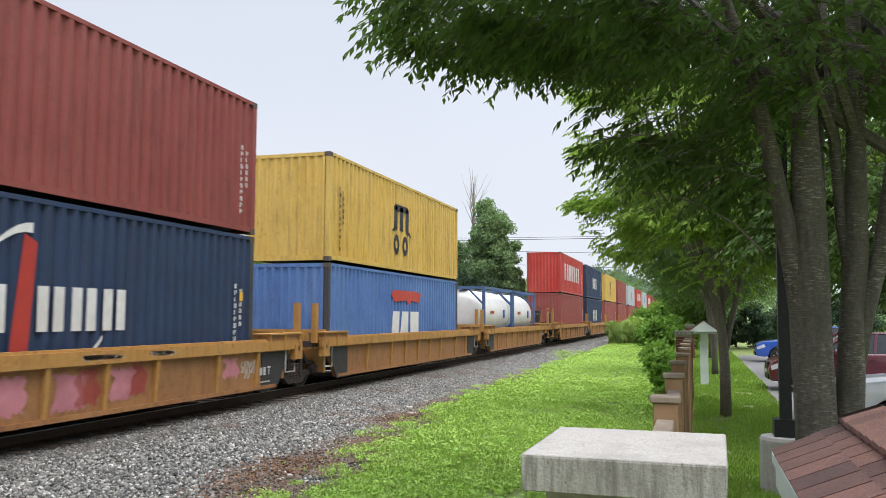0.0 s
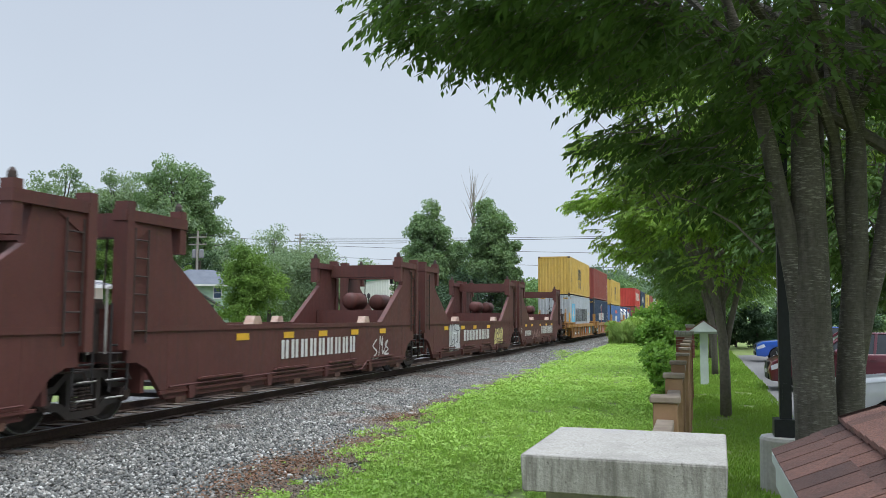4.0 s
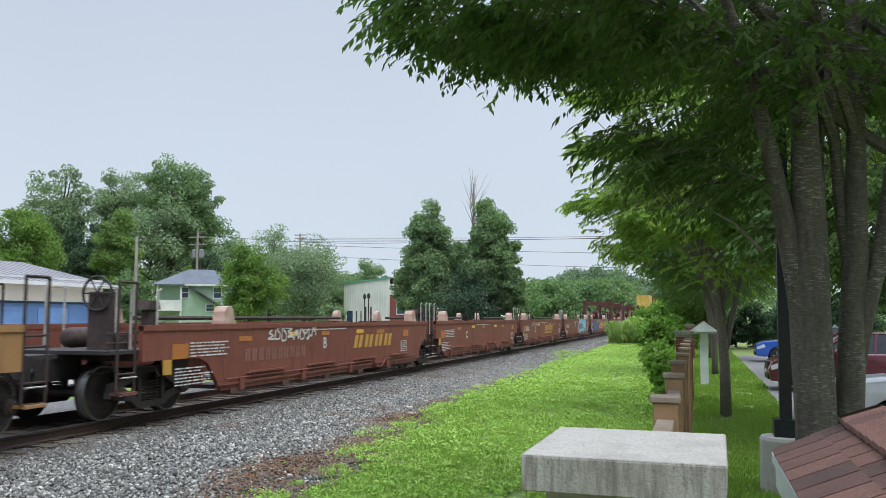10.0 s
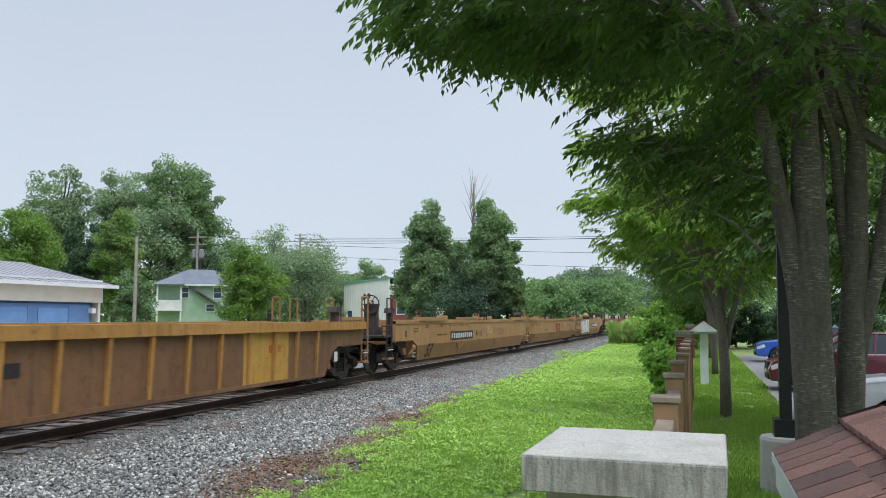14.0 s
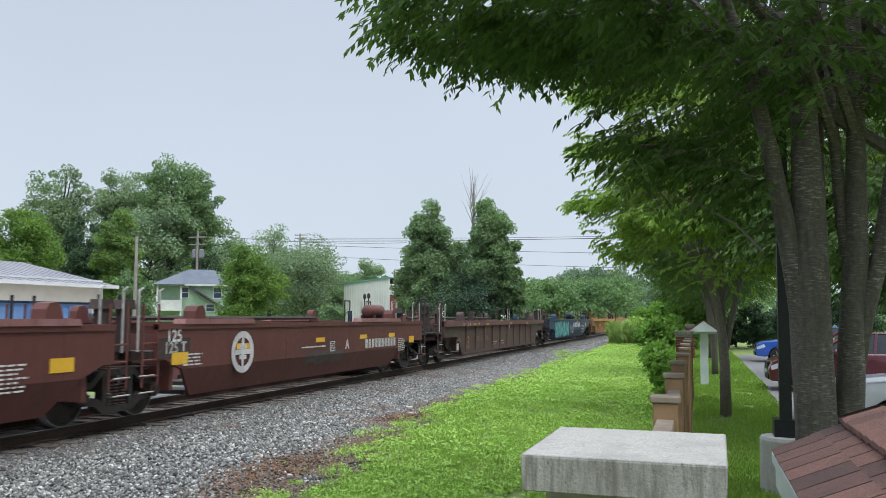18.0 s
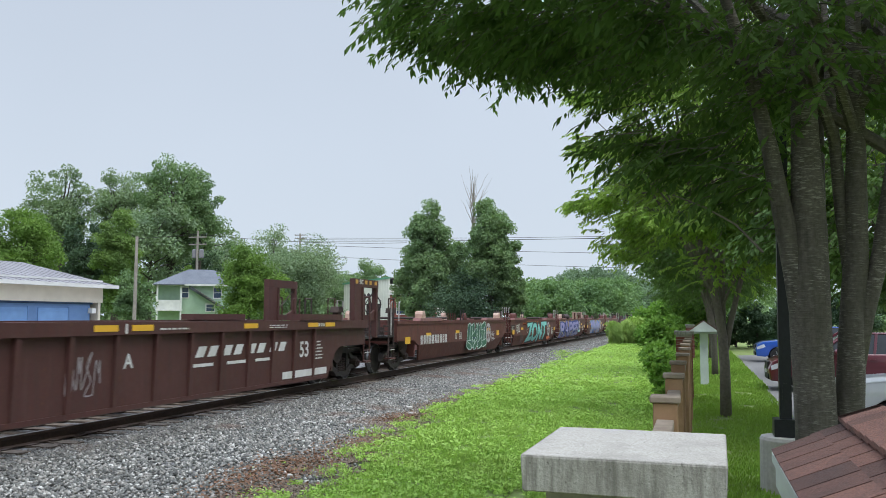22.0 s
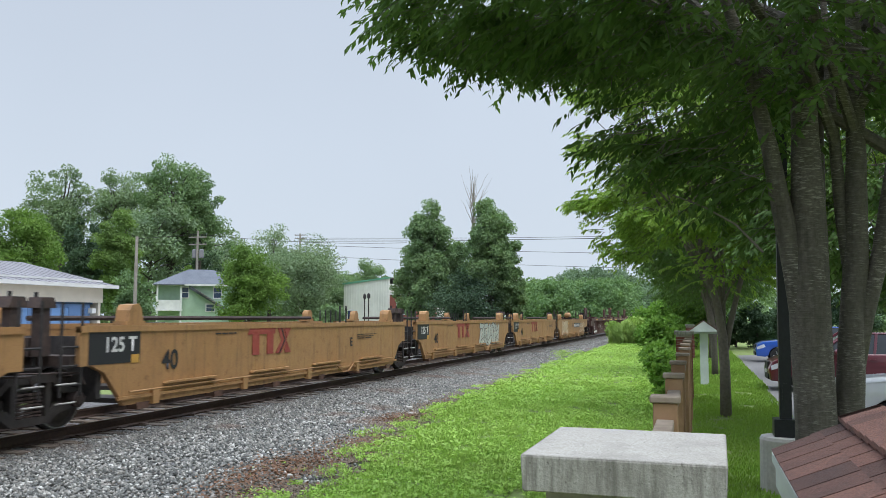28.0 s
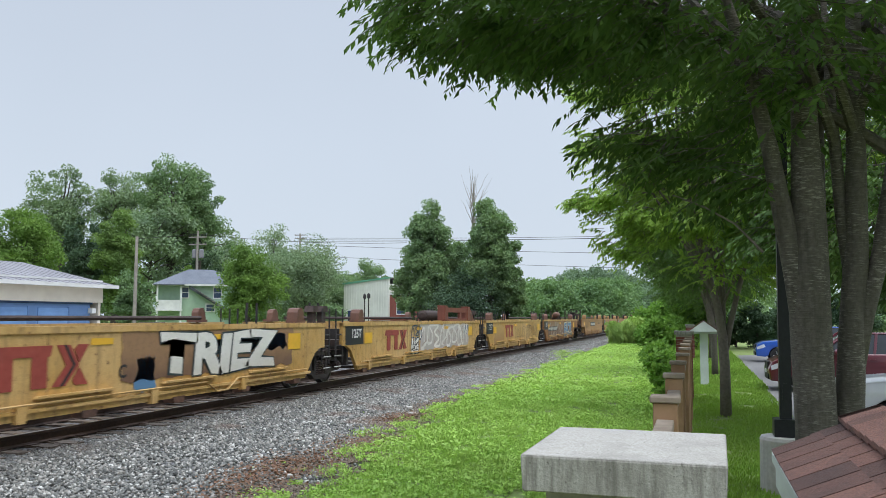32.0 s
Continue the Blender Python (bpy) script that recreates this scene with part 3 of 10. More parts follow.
def car_body(x, y, colour, label, suv, rz=90):
    """A parked car, nose towards +y."""
    ob = thing("parked_car", label, "car", "cars in the car park")
    ob.matrix_basis = pose(x, y, 0.012, 0, 0, rz)
    P = car_paint("car_lacquer", colour)
    hz = 1.68 if suv else 1.44
    bel = 1.05 if suv else 0.92
    hood = 1.02 if suv else 0.88
    L = 4.6
    side = [(0.0, 0.30), (0.04, 0.62), (-0.06, hood - 0.18), (-0.30, hood - 0.06), (-1.15, hood + 0.03), (-1.35, bel + 0.02), (-4.35 if suv else -4.2, bel + 0.06), (-4.55, 0.9), (-4.6, 0.45), (-4.5, 0.28), (-4.15, 0.28)]
    for cx in (3.65, 0.92):
        for k in range(9):
            a = math.pi * k / 8
            side.append((-cx - 0.38 * math.cos(a), 0.34 + 0.38 * math.sin(a)))
    side.append((-0.4, 0.26))
    me = bevelled(Geo().slab(side, "y", -0.91, 0.91), 0.035, 2)
    me.materials.append(P)
    me.polygons.foreach_set("use_smooth", [True] * len(me.polygons))
    part("body", me, None, ob)
    g = Geo()
    base_f, base_r, roof_f, roof_r = -1.2, (-4.4 if suv else -4.05), (-2.05 if suv else -2.15), (-4.05 if suv else -3.25)
    n0 = 0
    g.v += [(base_f, -0.86, bel), (base_r, -0.86, bel + 0.03), (base_r, 0.86, bel + 0.03), (base_f, 0.86, bel), (roof_f, -0.66, hz - 0.03), (roof_r, -0.66, hz - 0.03), (roof_r, 0.66, hz - 0.03), (roof_f, 0.66, hz - 0.03)]
    g.f += [(0, 1, 5, 4), (1, 2, 6, 5), (2, 3, 7, 6), (3, 0, 4, 7), (4, 5, 6, 7), (3, 2, 1, 0)]
    part("glasshouse", g, M_GLASS, ob)
    me = bevelled(Geo().slab([(roof_f + 0.08, hz - 0.05), (roof_r - 0.05, hz - 0.05), (roof_r + 0.1, hz), (roof_f - 0.3, hz)], "y", -0.69, 0.69), 0.02, 1)
    me.materials.append(P)
    part("roof", me, None, ob)
    for s in (-1, 1):
        for xb, xt, xo in ((base_f, roof_f, 0.06), ((base_f + base_r) / 2 + 0.1, (roof_f + roof_r) / 2 + 0.25, 0.05), (base_r, roof_r, 0.10)):
            part("pillar", Geo().tube([(xb, s * 0.87, bel), (xt, s * 0.675, hz - 0.03)], xo * 0.8, 6), P, ob)
        part("mirror", Geo().drum(-1.75, s * 0.97, bel + 0.08, "y", [(-0.09, 0.05), (-0.05, 0.09), (0.05, 0.09), (0.09, 0.05)], 10), P, ob)
        part("headlamp", Geo().slab([(-0.01, hood - 0.30), (-0.34, hood - 0.16), (-0.40, hood - 0.30), (-0.03, hood - 0.42)], "y", *sorted((s * 0.915, s * 0.55))), M_LENS, ob)
        part("door_handle", Geo().box(-2.75, -2.55, *sorted((s * 0.93, s * 0.90)), bel - 0.14, bel - 0.11), P, ob)
    part("grille", Geo().box(-0.02, 0.045, -0.45, 0.45, hood - 0.42, hood - 0.20), M_BLACK, ob)
    part("lower_grille", Geo().box(-0.02, 0.05, -0.6, 0.6, 0.32, 0.48), M_BLACK, ob)
    part("chrome_strip", Geo().box(0.0, 0.055, -0.50, 0.50, hood - 0.44, hood - 0.42), M_CHROME, ob)
    part("front_plate", Geo().box(0.04, 0.065, -0.15, 0.15, 0.5, 0.6), M_WHITE, ob)
    for cx in (0.92, 3.65):
        for s in (-1, 1):
            g = Geo().drum(-cx, s * 0.80, 0.33, "y", [(-0.10, 0.22), (-0.11, 0.31), (-0.08, 0.335), (0.08, 0.335), (0.11, 0.31), (0.10, 0.22)], 24)
            wh = part("wheel", g, M_TYRE, ob)
            part("rim", Geo().drum(-cx, s * 0.88, 0.33, "y", [(-0.02, 0.215), (0.012, 0.22), (0.018, 0.20)], 20), M_DARK, wh)
            for k in range(5):
                a = 2 * math.pi * k / 5
                part("spoke", Geo().tube([(-cx, s * 0.905, 0.33), (-cx + 0.2 * math.cos(a), s * 0.905, 0.33 + 0.2 * math.sin(a))], 0.024, 6), M_STEEL, wh)
    return ob


car_body(16.6, -2.25, (0.80, 0.81, 0.82), "white crossover parked nose towards the lawn", True)
car_body(26.3, -2.0, (0.095, 0.010, 0.018), "dark red crossover parked on the asphalt", True)
car_body(42.6, -2.7, (0.02, 0.085, 0.40), "bright blue crossover parked on the asphalt", True)

# yard added mostly out of view: bears parked cars, cuts green bounce on walls
g = Geo().slab([(-60, 16.5), (120, 16.5), (120, 27.0), (76, 40.0), (60, 29.0), (-60, 28.5)], "z", -0.05, 0.012)
tagged(new("yard", fix(g.mesh("yard", M_YARD))), "mostly unseen pale gravel yard between the track and buildings", "pavement", kind="structure")
# ---- buildings beyond the track ----
M_SIDING = surface("cream_siding", (0.76, 0.69, 0.58), (0.82, 0.75, 0.64), 3, 0.4, 0.7, 0.1)
M_BLUEDOOR2 = surface("light_blue_door", (0.17, 0.33, 0.62), (0.20, 0.37, 0.66), 3, 0.6, 0.5, 0.1)
M_BLUEDOOR = surface("blue_steel_door", (0.12, 0.23, 0.45), (0.14, 0.26, 0.49), 3, 0.6, 0.5, 0.1)
M_ROOFMETAL = surface("grey_metal_roof", (0.21, 0.205, 0.22), (0.26, 0.25, 0.265), 4, 0.4, 0.5, 0.1, 0.1)
M_TRIM = surface("white_trim", (0.68, 0.68, 0.66), (0.74, 0.74, 0.72), 8, 1, 0.6, 0.1)
M_GREENWALL = surface("mint_siding", (0.36, 0.50, 0.37), (0.40, 0.55, 0.41), 3, 0.5, 0.7, 0.1)
M_SLATE = surface("slate_shingle", (0.10, 0.115, 0.14), (0.15, 0.165, 0.19), 8, 0.8, 0.85, 0.3)
M_PANE = surface("window_glass", (0.03, 0.05, 0.10), (0.05, 0.08, 0.14), 2, 0.6, 0.08, 0.0)
M_METALWALL = surface("pale_metal_wall", (0.60, 0.62, 0.54), (0.65, 0.67, 0.59), 3, 0.3, 0.6, 0.1)
M_GREENTRIM = surface("green_trim", (0.10, 0.28, 0.17), (0.12, 0.32, 0.2), 5, 1, 0.6, 0.1)
M_GREYWOOD = surface("grey_pole_wood", (0.26, 0.23, 0.20), (0.36, 0.33, 0.29), 6, 1.2, 0.9, 0.3)

store = thing("storage_building", "long cream and blue storage building with a grey metal gable roof", "building")
SX, SY = 35.2, 28.9      # far front corner
EZ = 3.50
part("wall", Geo().box(SX - 60, SX, SY, SY + 0.2, 2.74, EZ), M_SIDING, store)
part("lower_wall", Geo().box(SX - 60, SX - 0.75, SY + 0.12, SY + 0.3, 0, 2.74), M_BLUEDOOR, store)
part("back_wall", Geo().box(SX - 60, SX, SY + 11.0, SY + 11.2, 0, EZ), M_SIDING, store)
part("end_wall", Geo().slab([(SY + 0.1, 0), (SY + 11.1, 0), (SY + 11.1, EZ), (SY + 5.6, EZ + 1.20), (SY + 0.1, EZ)], "x", SX - 0.2, SX - 0.02), M_SIDING, store)
part("header_band", Geo().box(SX - 60, SX - 0.7, SY + 0.02, SY + 0.13, 2.64, 2.74), M_PANE, store)
for i in range(16):
    x = SX - 2.3 - i * 2.55
    d = part("door", Geo().box(x - 1.9, x, SY + 0.085, SY + 0.12, 0.05, 2.45), M_BLUEDOOR2, store)
    g = Geo()
    for zz in (0.5, 0.95, 1.4, 1.85, 2.3):
        g.box(x - 1.9, x, SY + 0.07, SY + 0.085, zz, zz + 0.03)
    part("door_ribs", g, M_BLUEDOOR2, d)
    part("jamb", Geo().box(x, x + 0.10, SY + 0.06, SY + 0.12, 0, 2.5), M_BLUEDOOR, store)
for s, y0, y1 in ((-1, SY - 0.45, SY + 5.6), (1, SY + 11.65, SY + 5.6)):
    part("roof_slope", Geo().slab([(y0, EZ + 0.12), (y1, EZ + 1.42), (y1, EZ + 1.30), (y0, EZ)], "x", SX - 60.4, SX + 0.5), M_ROOFMETAL, store)
ribm = Geo()
for i in range(110):
    x = SX + 0.4 - i * 0.55
    ribm.slab([(SY - 0.45, EZ + 0.12), (SY + 5.6, EZ + 1.42), (SY + 5.6, EZ + 1.44), (SY - 0.45, EZ + 0.14)], "x", x - 0.02, x + 0.02)
part("roof_ribs", ribm, M_ROOFMETAL, store)
part("gutter", Geo().box(SX - 60.4, SX + 0.5, SY - 0.58, SY - 0.45, EZ - 0.04, EZ + 0.13), M_TRIM, store)
part("snow_bar", Geo().box(SX - 60.4, SX + 0.4, SY + 0.35, SY + 0.40, EZ + 0.31, EZ + 0.39), M_TRIM, store)
part("soffit", Geo().box(SX - 60, SX + 0.3, SY - 0.45, SY, EZ - 0.03, EZ + 0.0), M_TRIM, store)
part("wall_lamp", Geo().box(SX - 0.9, SX - 0.65, SY - 0.15, SY + 0.12, 2.2, 2.45), M_TRIM, store)


def window(parent, x, y, z, w, h, ax):
    """A sash window on a wall that faces -y (ax y) or -x (ax x)."""
    d = 0.06
    fr = Geo()
    if ax == "y":
        fr.box(x - w / 2 - 0.1, x + w / 2 + 0.1, y - d, y, z - 0.1, z + h + 0.1)
        ob = part("window", fr, M_TRIM, parent)
        for zz in (z, z + h / 2 + 0.02):
            part("pane", Geo().box(x - w / 2, x + w / 2, y - d - 0.01, y - d, zz, zz + h / 2 - 0.04), M_PANE, ob)
    else:
        fr.box(x - d, x, y - w / 2 - 0.1, y + w / 2 + 0.1, z - 0.1, z + h + 0.1)
        ob = part("window", fr, M_TRIM, parent)
        for zz in (z, z + h / 2 + 0.02):
            part("pane", Geo().box(x - d - 0.01, x - d, y - w / 2, y + w / 2, zz, zz + h / 2 - 0.04), M_PANE, ob)


def at_px(px, d):
    """Place on the ground seen so far to the side at depth d along the view."""
    lat = (px - 784) / 1459.6 * d
    return d * math.cos(YAW) + lat * math.sin(YAW), d * math.sin(YAW) - lat * math.cos(YAW)


for px, d, col, lab in ((341, 52, (0.60, 0.62, 0.64), "white van-like car parked beyond the track"), (268, 50, (0.03, 0.032, 0.036), "black car parked beyond the track")):
    cx_, cy_ = at_px(px, d)
    car_body(cx_, cy_, col, lab, True, 214)

# mint-green two-storey house with an outside stair
house = thing("green_house", "two-storey mint-green house with a dark hipped roof and outside stair", "house")
house.matrix_basis = pose(78.0, 51.0, 0, 0, 0, 32)
hx, hy, he = 3.2, 4.5, 5.35
part("wall", Geo().box(-hx, hx, -hy, hy, 0, he), M_GREENWALL, house)
g = Geo()
g.v += [(-hx - 0.55, -hy - 0.55, he), (hx + 0.55, -hy - 0.55, he), (hx + 0.55, hy + 0.55, he), (-hx - 0.55, hy + 0.55, he), (0, -0.9, he + 1.75), (0, 1.6, he + 1.75)]
g.f += [(3, 2, 1, 0), (0, 1, 4), (1, 2, 5, 4), (2, 3, 5), (3, 0, 4, 5)]
part("roof", g, M_SLATE, house)
g = Geo()
for a in ((-hx - 0.58, hx + 0.58, -hy - 0.58, -hy - 0.53), (-hx - 0.58, -hx - 0.53, -hy - 0.58, hy + 0.58)):
    g.box(a[0], a[1], a[2], a[3], he - 0.14, he + 0.03)
part("fascia", g, M_TRIM, house)
for y, w in ((-1.5, 0.75), (1.75, 0.6)):
    window(house, -hx, y, 4.0, w, 1.05, "x")
window(house, -hx, -0.8, 2.6, 0.8, 0.7, "x")
for x in (-2.0, 0.6):
    window(house, x, -hy, 3.6, 0.8, 1.2, "y")
    window(house, x, -hy, 0.9, 0.8, 1.2, "y")
part("corner_board", Geo().box(-hx - 0.03, -hx + 0.1, -hy - 0.03, -hy + 0.1, 0, he), M_TRIM, house)
g = Geo().slab([(-hy - 0.3, 1.05), (-hy - 0.3, 1.40), (1.4, 5.30), (1.4, 4.95)], "x", -hx - 0.35, -hx - 0.1)
part("stair_stringer", g, M_SLATE, house)
g = Geo()
for i in range(20):
    u = i / 20
    g.box(-hx - 0.9, -hx - 0.36, -hy - 0.3 + 5.7 * u - 0.14, -hy - 0.3 + 5.7 * u + 0.14, 1.1 + 3.9 * u - 0.05, 1.1 + 3.9 * u)
part("stair", g, M_GREYWOOD, house)
part("porch", Geo().box(-hx - 1.6, -hx, 2.0, hy, 2.6, 2.8), M_TRIM, house)
part("porch_wall", Geo().box(-hx - 1.5, -hx, 2.1, hy - 0.1, 2.8, 3.7), M_TRIM, house)
for y in (2.1, hy - 0.1):
    part("porch_post", Geo().box(-hx - 1.55, -hx - 1.4, y - 0.08, y + 0.08, 0, he), M_TRIM, house)
part("porch_roof", Geo().box(-hx - 1.8, -hx, 1.8, hy + 0.3, he - 0.12, he - 0.02), M_SLATE, house)
part("roof_vent", Geo().drum(-1.2, -1.6, he + 0.9, "z", [(0, 0.12), (0.4, 0.12), (0.45, 0.16)], 8), M_TRIM, house)

# pale metal hall with a brick end
hall = thing("metal_hall", "pale metal-clad hall with green trim and a brick end", "building")
ax, ay = at_px(609, 95)
bx, by = at_px(688, 92)
ang = math.degrees(math.atan2(by - ay, bx - ax))
wl_ = math.hypot(bx - ax, by - ay)
hall.matrix_basis = pose(ax, ay, 0, 0, 0, ang)
part("gable_wall", Geo().slab([(0, 0), (wl_, 0), (wl_, 6.35), (0, 5.75)], "y", 0, 0.25), M_METALWALL, hall)
g = Geo()
for i in range(18):
    g.box(wl_ * i / 18 + 0.02, wl_ * i / 18 + 0.07, -0.03, 0, 0.1, 5.7 + 0.6 * i / 18)
part("wall_rib", g, M_METALWALL, hall)
part("eave_trim", Geo().slab([(-0.1, 5.72), (wl_ + 0.1, 6.33), (wl_ + 0.1, 6.53), (-0.1, 5.92)], "y", -0.12, 0.25), M_GREENTRIM, hall)
part("roof", Geo().slab([(0, 5.80), (wl_, 6.40), (wl_, 6.48), (0, 5.88)], "y", 0.1, 14), M_ROOFMETAL, hall)
part("back_wall", Geo().box(0, wl_, 13.7, 13.95, 0, 5.7), M_METALWALL, hall)
for xx in (0.0, wl_ - 0.2):
    part("side_wall", Geo().box(xx, xx + 0.2, 0.25, 13.7, 0, 5.75), M_METALWALL, hall)
door_bits = part("doorway", Geo().box(0.55, 1.35, -0.06, 0, 0, 2.9), M_TRIM, hall)
part("pane", Geo().box(0.65, 1.25, -0.08, -0.06, 0.1, 2.75), M_PANE, door_bits)
annex = thing("brick_annex", "red brick annex with windows beside the metal hall", "building")
annex.matrix_basis = hall.matrix_basis @ Matrix.Translation((wl_, 0.3, 0))
part("wall", Geo().box(0, 2.6, 0, 6, 0, 4.6), M_BRICK, annex)
part("parapet", Geo().box(-0.05, 2.65, -0.08, 0, 4.5, 4.75), M_TRIM, annex)
window(annex, 1.5, 0, 2.4, 1.0, 1.2, "y")


# ---- street furniture and wires beyond the track ----
def pole(px, d, top, label, arms, r=0.14):
    x, y = at_px(px, d)
    ob = thing("utility_pole", label, "utility pole", "utility poles")
    ob.location = (x, y, 0)
    part("mast", Geo().tube([(0, 0, 0), (0, 0, top * 0.6), (0, 0, top)], [r, r * 0.85, r * 0.7], 10), M_GREYWOOD, ob)
    for z in arms:
        a = part("crossarm", Geo().box(-0.06, 0.06, -1.1, 1.1, z - 0.06, z + 0.06), M_GREYWOOD, ob)
        for yy in (-1.0, -0.5, 0.5, 1.0):
            part("insulator", Geo().drum(0, yy, z + 0.06, "z", [(0, 0.05), (0.08, 0.06), (0.16, 0.03)], 8), M_GLASS, a)
    return ob


pole(240, 50, 6.9, "weathered grey wooden pole with a bare top", [], 0.12)
pl2 = pole(348, 90, 11.4, "grey wooden utility pole with crossarms and transformers", [10.7, 9.9], 0.16)
for yy in (-0.45, 0.45):
    part("transformer", Geo().drum(0.1, yy, 8.4, "z", [(0, 0.2), (0.05, 0.24), (0.9, 0.24), (0.98, 0.12)], 12), M_ROOFMETAL, pl2)
for px, d in ((653, 88), (646, 90)):
    x, y = at_px(px, d)
    ob = thing("street_lamp", "slim dark street lamp with a lantern head", "street lamp", "street lamps")
    ob.location = (x, y, 0)
    part("pole", Geo().tube([(0, 0, 0), (0, 0, 4.0)], 0.06, 8), M_DARK, ob)
    part("lantern", Geo().drum(0, 0, 4.0, "z", [(0, 0.08), (0.1, 0.2), (0.45, 0.17), (0.6, 0.03)], 8), M_DARK, ob)


def wire(x0, y0, z0, x1, y1, z1, sag, r):
    ob = thing("overhead_wire", "thin dark overhead power line", "wire", "overhead power lines")
    pts = []
    for i in range(25):
        u = i / 24
        pts.append((x0 + (x1 - x0) * u, y0 + (y1 - y0) * u, z0 + (z1 - z0) * u - sag * 4 * u * (1 - u)))
    part("cable", Geo().tube(pts, r, 5), M_DARK, ob)


def wire_px(pa, za, pb, zb, d, sag, r=0.03):
    xa, ya = at_px(pa, d)
    xb, yb = at_px(pb, d)
    wire(xa, ya, za, xb, yb, zb, sag, r)


# heights from a skyline at eye level
def z_px(y, d):
    return 2.09 + (563 - y) / 1459.6 * d


for (pa, ya_, pb, yb_) in ((530, 424, 1262, 414), (530, 427, 1262, 418), (530, 436, 1262, 450), (530, 455, 1262, 478), (530, 430, 1262, 416)):
    wire_px(pa, z_px(ya_, 150), pb, z_px(yb_, 150), 150, 0.35, 0.035)
for px in (530, 1262):
    pole(px, 150.3, z_px(416, 150), "tall grey utility pole carrying power lines", [z_px(419, 150), z_px(425, 150), z_px(446, 150), z_px(472, 150)], 0.2)
wire_px(-40, z_px(430, 92), 348, z_px(418, 92), 92, 0.4, 0.025)
wire_px(348, z_px(418, 92), 720, z_px(432, 92), 92, 0.4, 0.025)
# ---- rolling stock ----
SPEED = 18.493          # metres a second, away along the track
TRACK_Y, RAIL_Z = 10.35, 0.34
movers = []             # (thing, place along the track at the start)


def rolling(ob, x0):
    ob.matrix_basis = pose(x0, TRACK_Y, RAIL_Z)
    movers.append((ob, x0))
    return ob


text_cache = {}


def letters(txt, height, material):
    """Letters in the built-in font, upright on a side that faces -y, centred."""
    key = (txt, height, material.name)
    if key not in text_cache:
        cu = bpy.data.curves.new("txt", "FONT")
        cu.body, cu.align_x, cu.align_y, cu.size, cu.offset = txt, "CENTER", "CENTER", height * 1.38, min(0.012, height * 0.03)
        ob = bpy.data.objects.new("txt", cu)
        scene.collection.objects.link(ob)
        dg = bpy.context.evaluated_depsgraph_get()
        me = bpy.data.meshes.new_from_object(ob.evaluated_get(dg))
        bpy.data.objects.remove(ob)
        me.transform(Matrix.Rotation(radians(90), 4, "X"))
        me.materials.clear()
        me.materials.append(material)
        me.name = "lettering"
        text_cache[key] = me
    return text_cache[key]


def bars(x0, x1, z0, z1, count, y, fill=0.62, slant=0.0):
    """Plain upright bars in pairs, the size of so many letters."""
    g, w = Geo(), (x1 - x0) / count
    for i in range(count):
        a = x0 + i * w
        s = w * fill
        for k in (0, 1):
            b = a + k * s * 0.6
            c = b + s * 0.4
            g.slab([(b, z0), (c, z0), (c + slant, z1), (b + slant, z1)], "y", y, y + 0.004)
    return g


def lines(x0, x1, z0, z1, rows, y, rnd):
    g, h = Geo(), (z1 - z0) / rows
    for i in range(rows):
        e = x1 - (x1 - x0) * rnd.uniform(0, 0.35)
        u = x0
        while u < e:
            v = min(e, u + rnd.uniform(0.05, 0.22))
            g.box(u, v, y, y + 0.003, z0 + i * h, z0 + i * h + min(0.032, h * 0.42))
            u = v + rnd.uniform(0.02, 0.05)
    return g


def blob(rnd, cx, cz, w, h, lean, points=11, spike=0.28):
    pts = []
    for k in range(points):
        a = 2 * math.pi * k / points
        r = 1 + rnd.uniform(-spike, spike)
        px, pz = math.cos(a), math.sin(a)
        q = max(abs(px), abs(pz)) ** 0.5
        px, pz = px / q * r * w / 2, pz / q * min(1.05, r) * h / 2
        pts.append((cx + px + pz * lean, cz + pz))
    return pts


def grow(pts, d):
    cx, cz = sum(q[0] for q in pts) / len(pts), sum(q[1] for q in pts) / len(pts)
    out = []
    for x, z in pts:
        v = Vector((x - cx, z - cz))
        k = 1 + d / max(v.length, 0.05)
        out.append((cx + v.x * k, cz + v.y * k))
    return out


SPRAY = {}


def spray(c):
    if c not in SPRAY:
        SPRAY[c] = surface("spray_paint", c, tuple(min(1, q * 1.25 + 0.02) for q in c), 5, 1.3, 0.6, 0.06, c3=tuple(q * 0.65 for q in c))
    return SPRAY[c]


def wedge(rnd, cx, cz, length, width, angle):
    """A sharp-ended stroke."""
    c, q = math.cos(angle), math.sin(angle)
    base = [(-0.5, -0.42), (-0.1, -0.5), (0.34, -0.44), (0.56, rnd.uniform(-0.2, 0.2)), (0.36, 0.5), (-0.05, 0.40), (-0.46, 0.5), (-0.40, 0.05)]
    return [(cx + c * u * length - q * v * width, cz + q * u * length + c * v * width) for u, v in base]


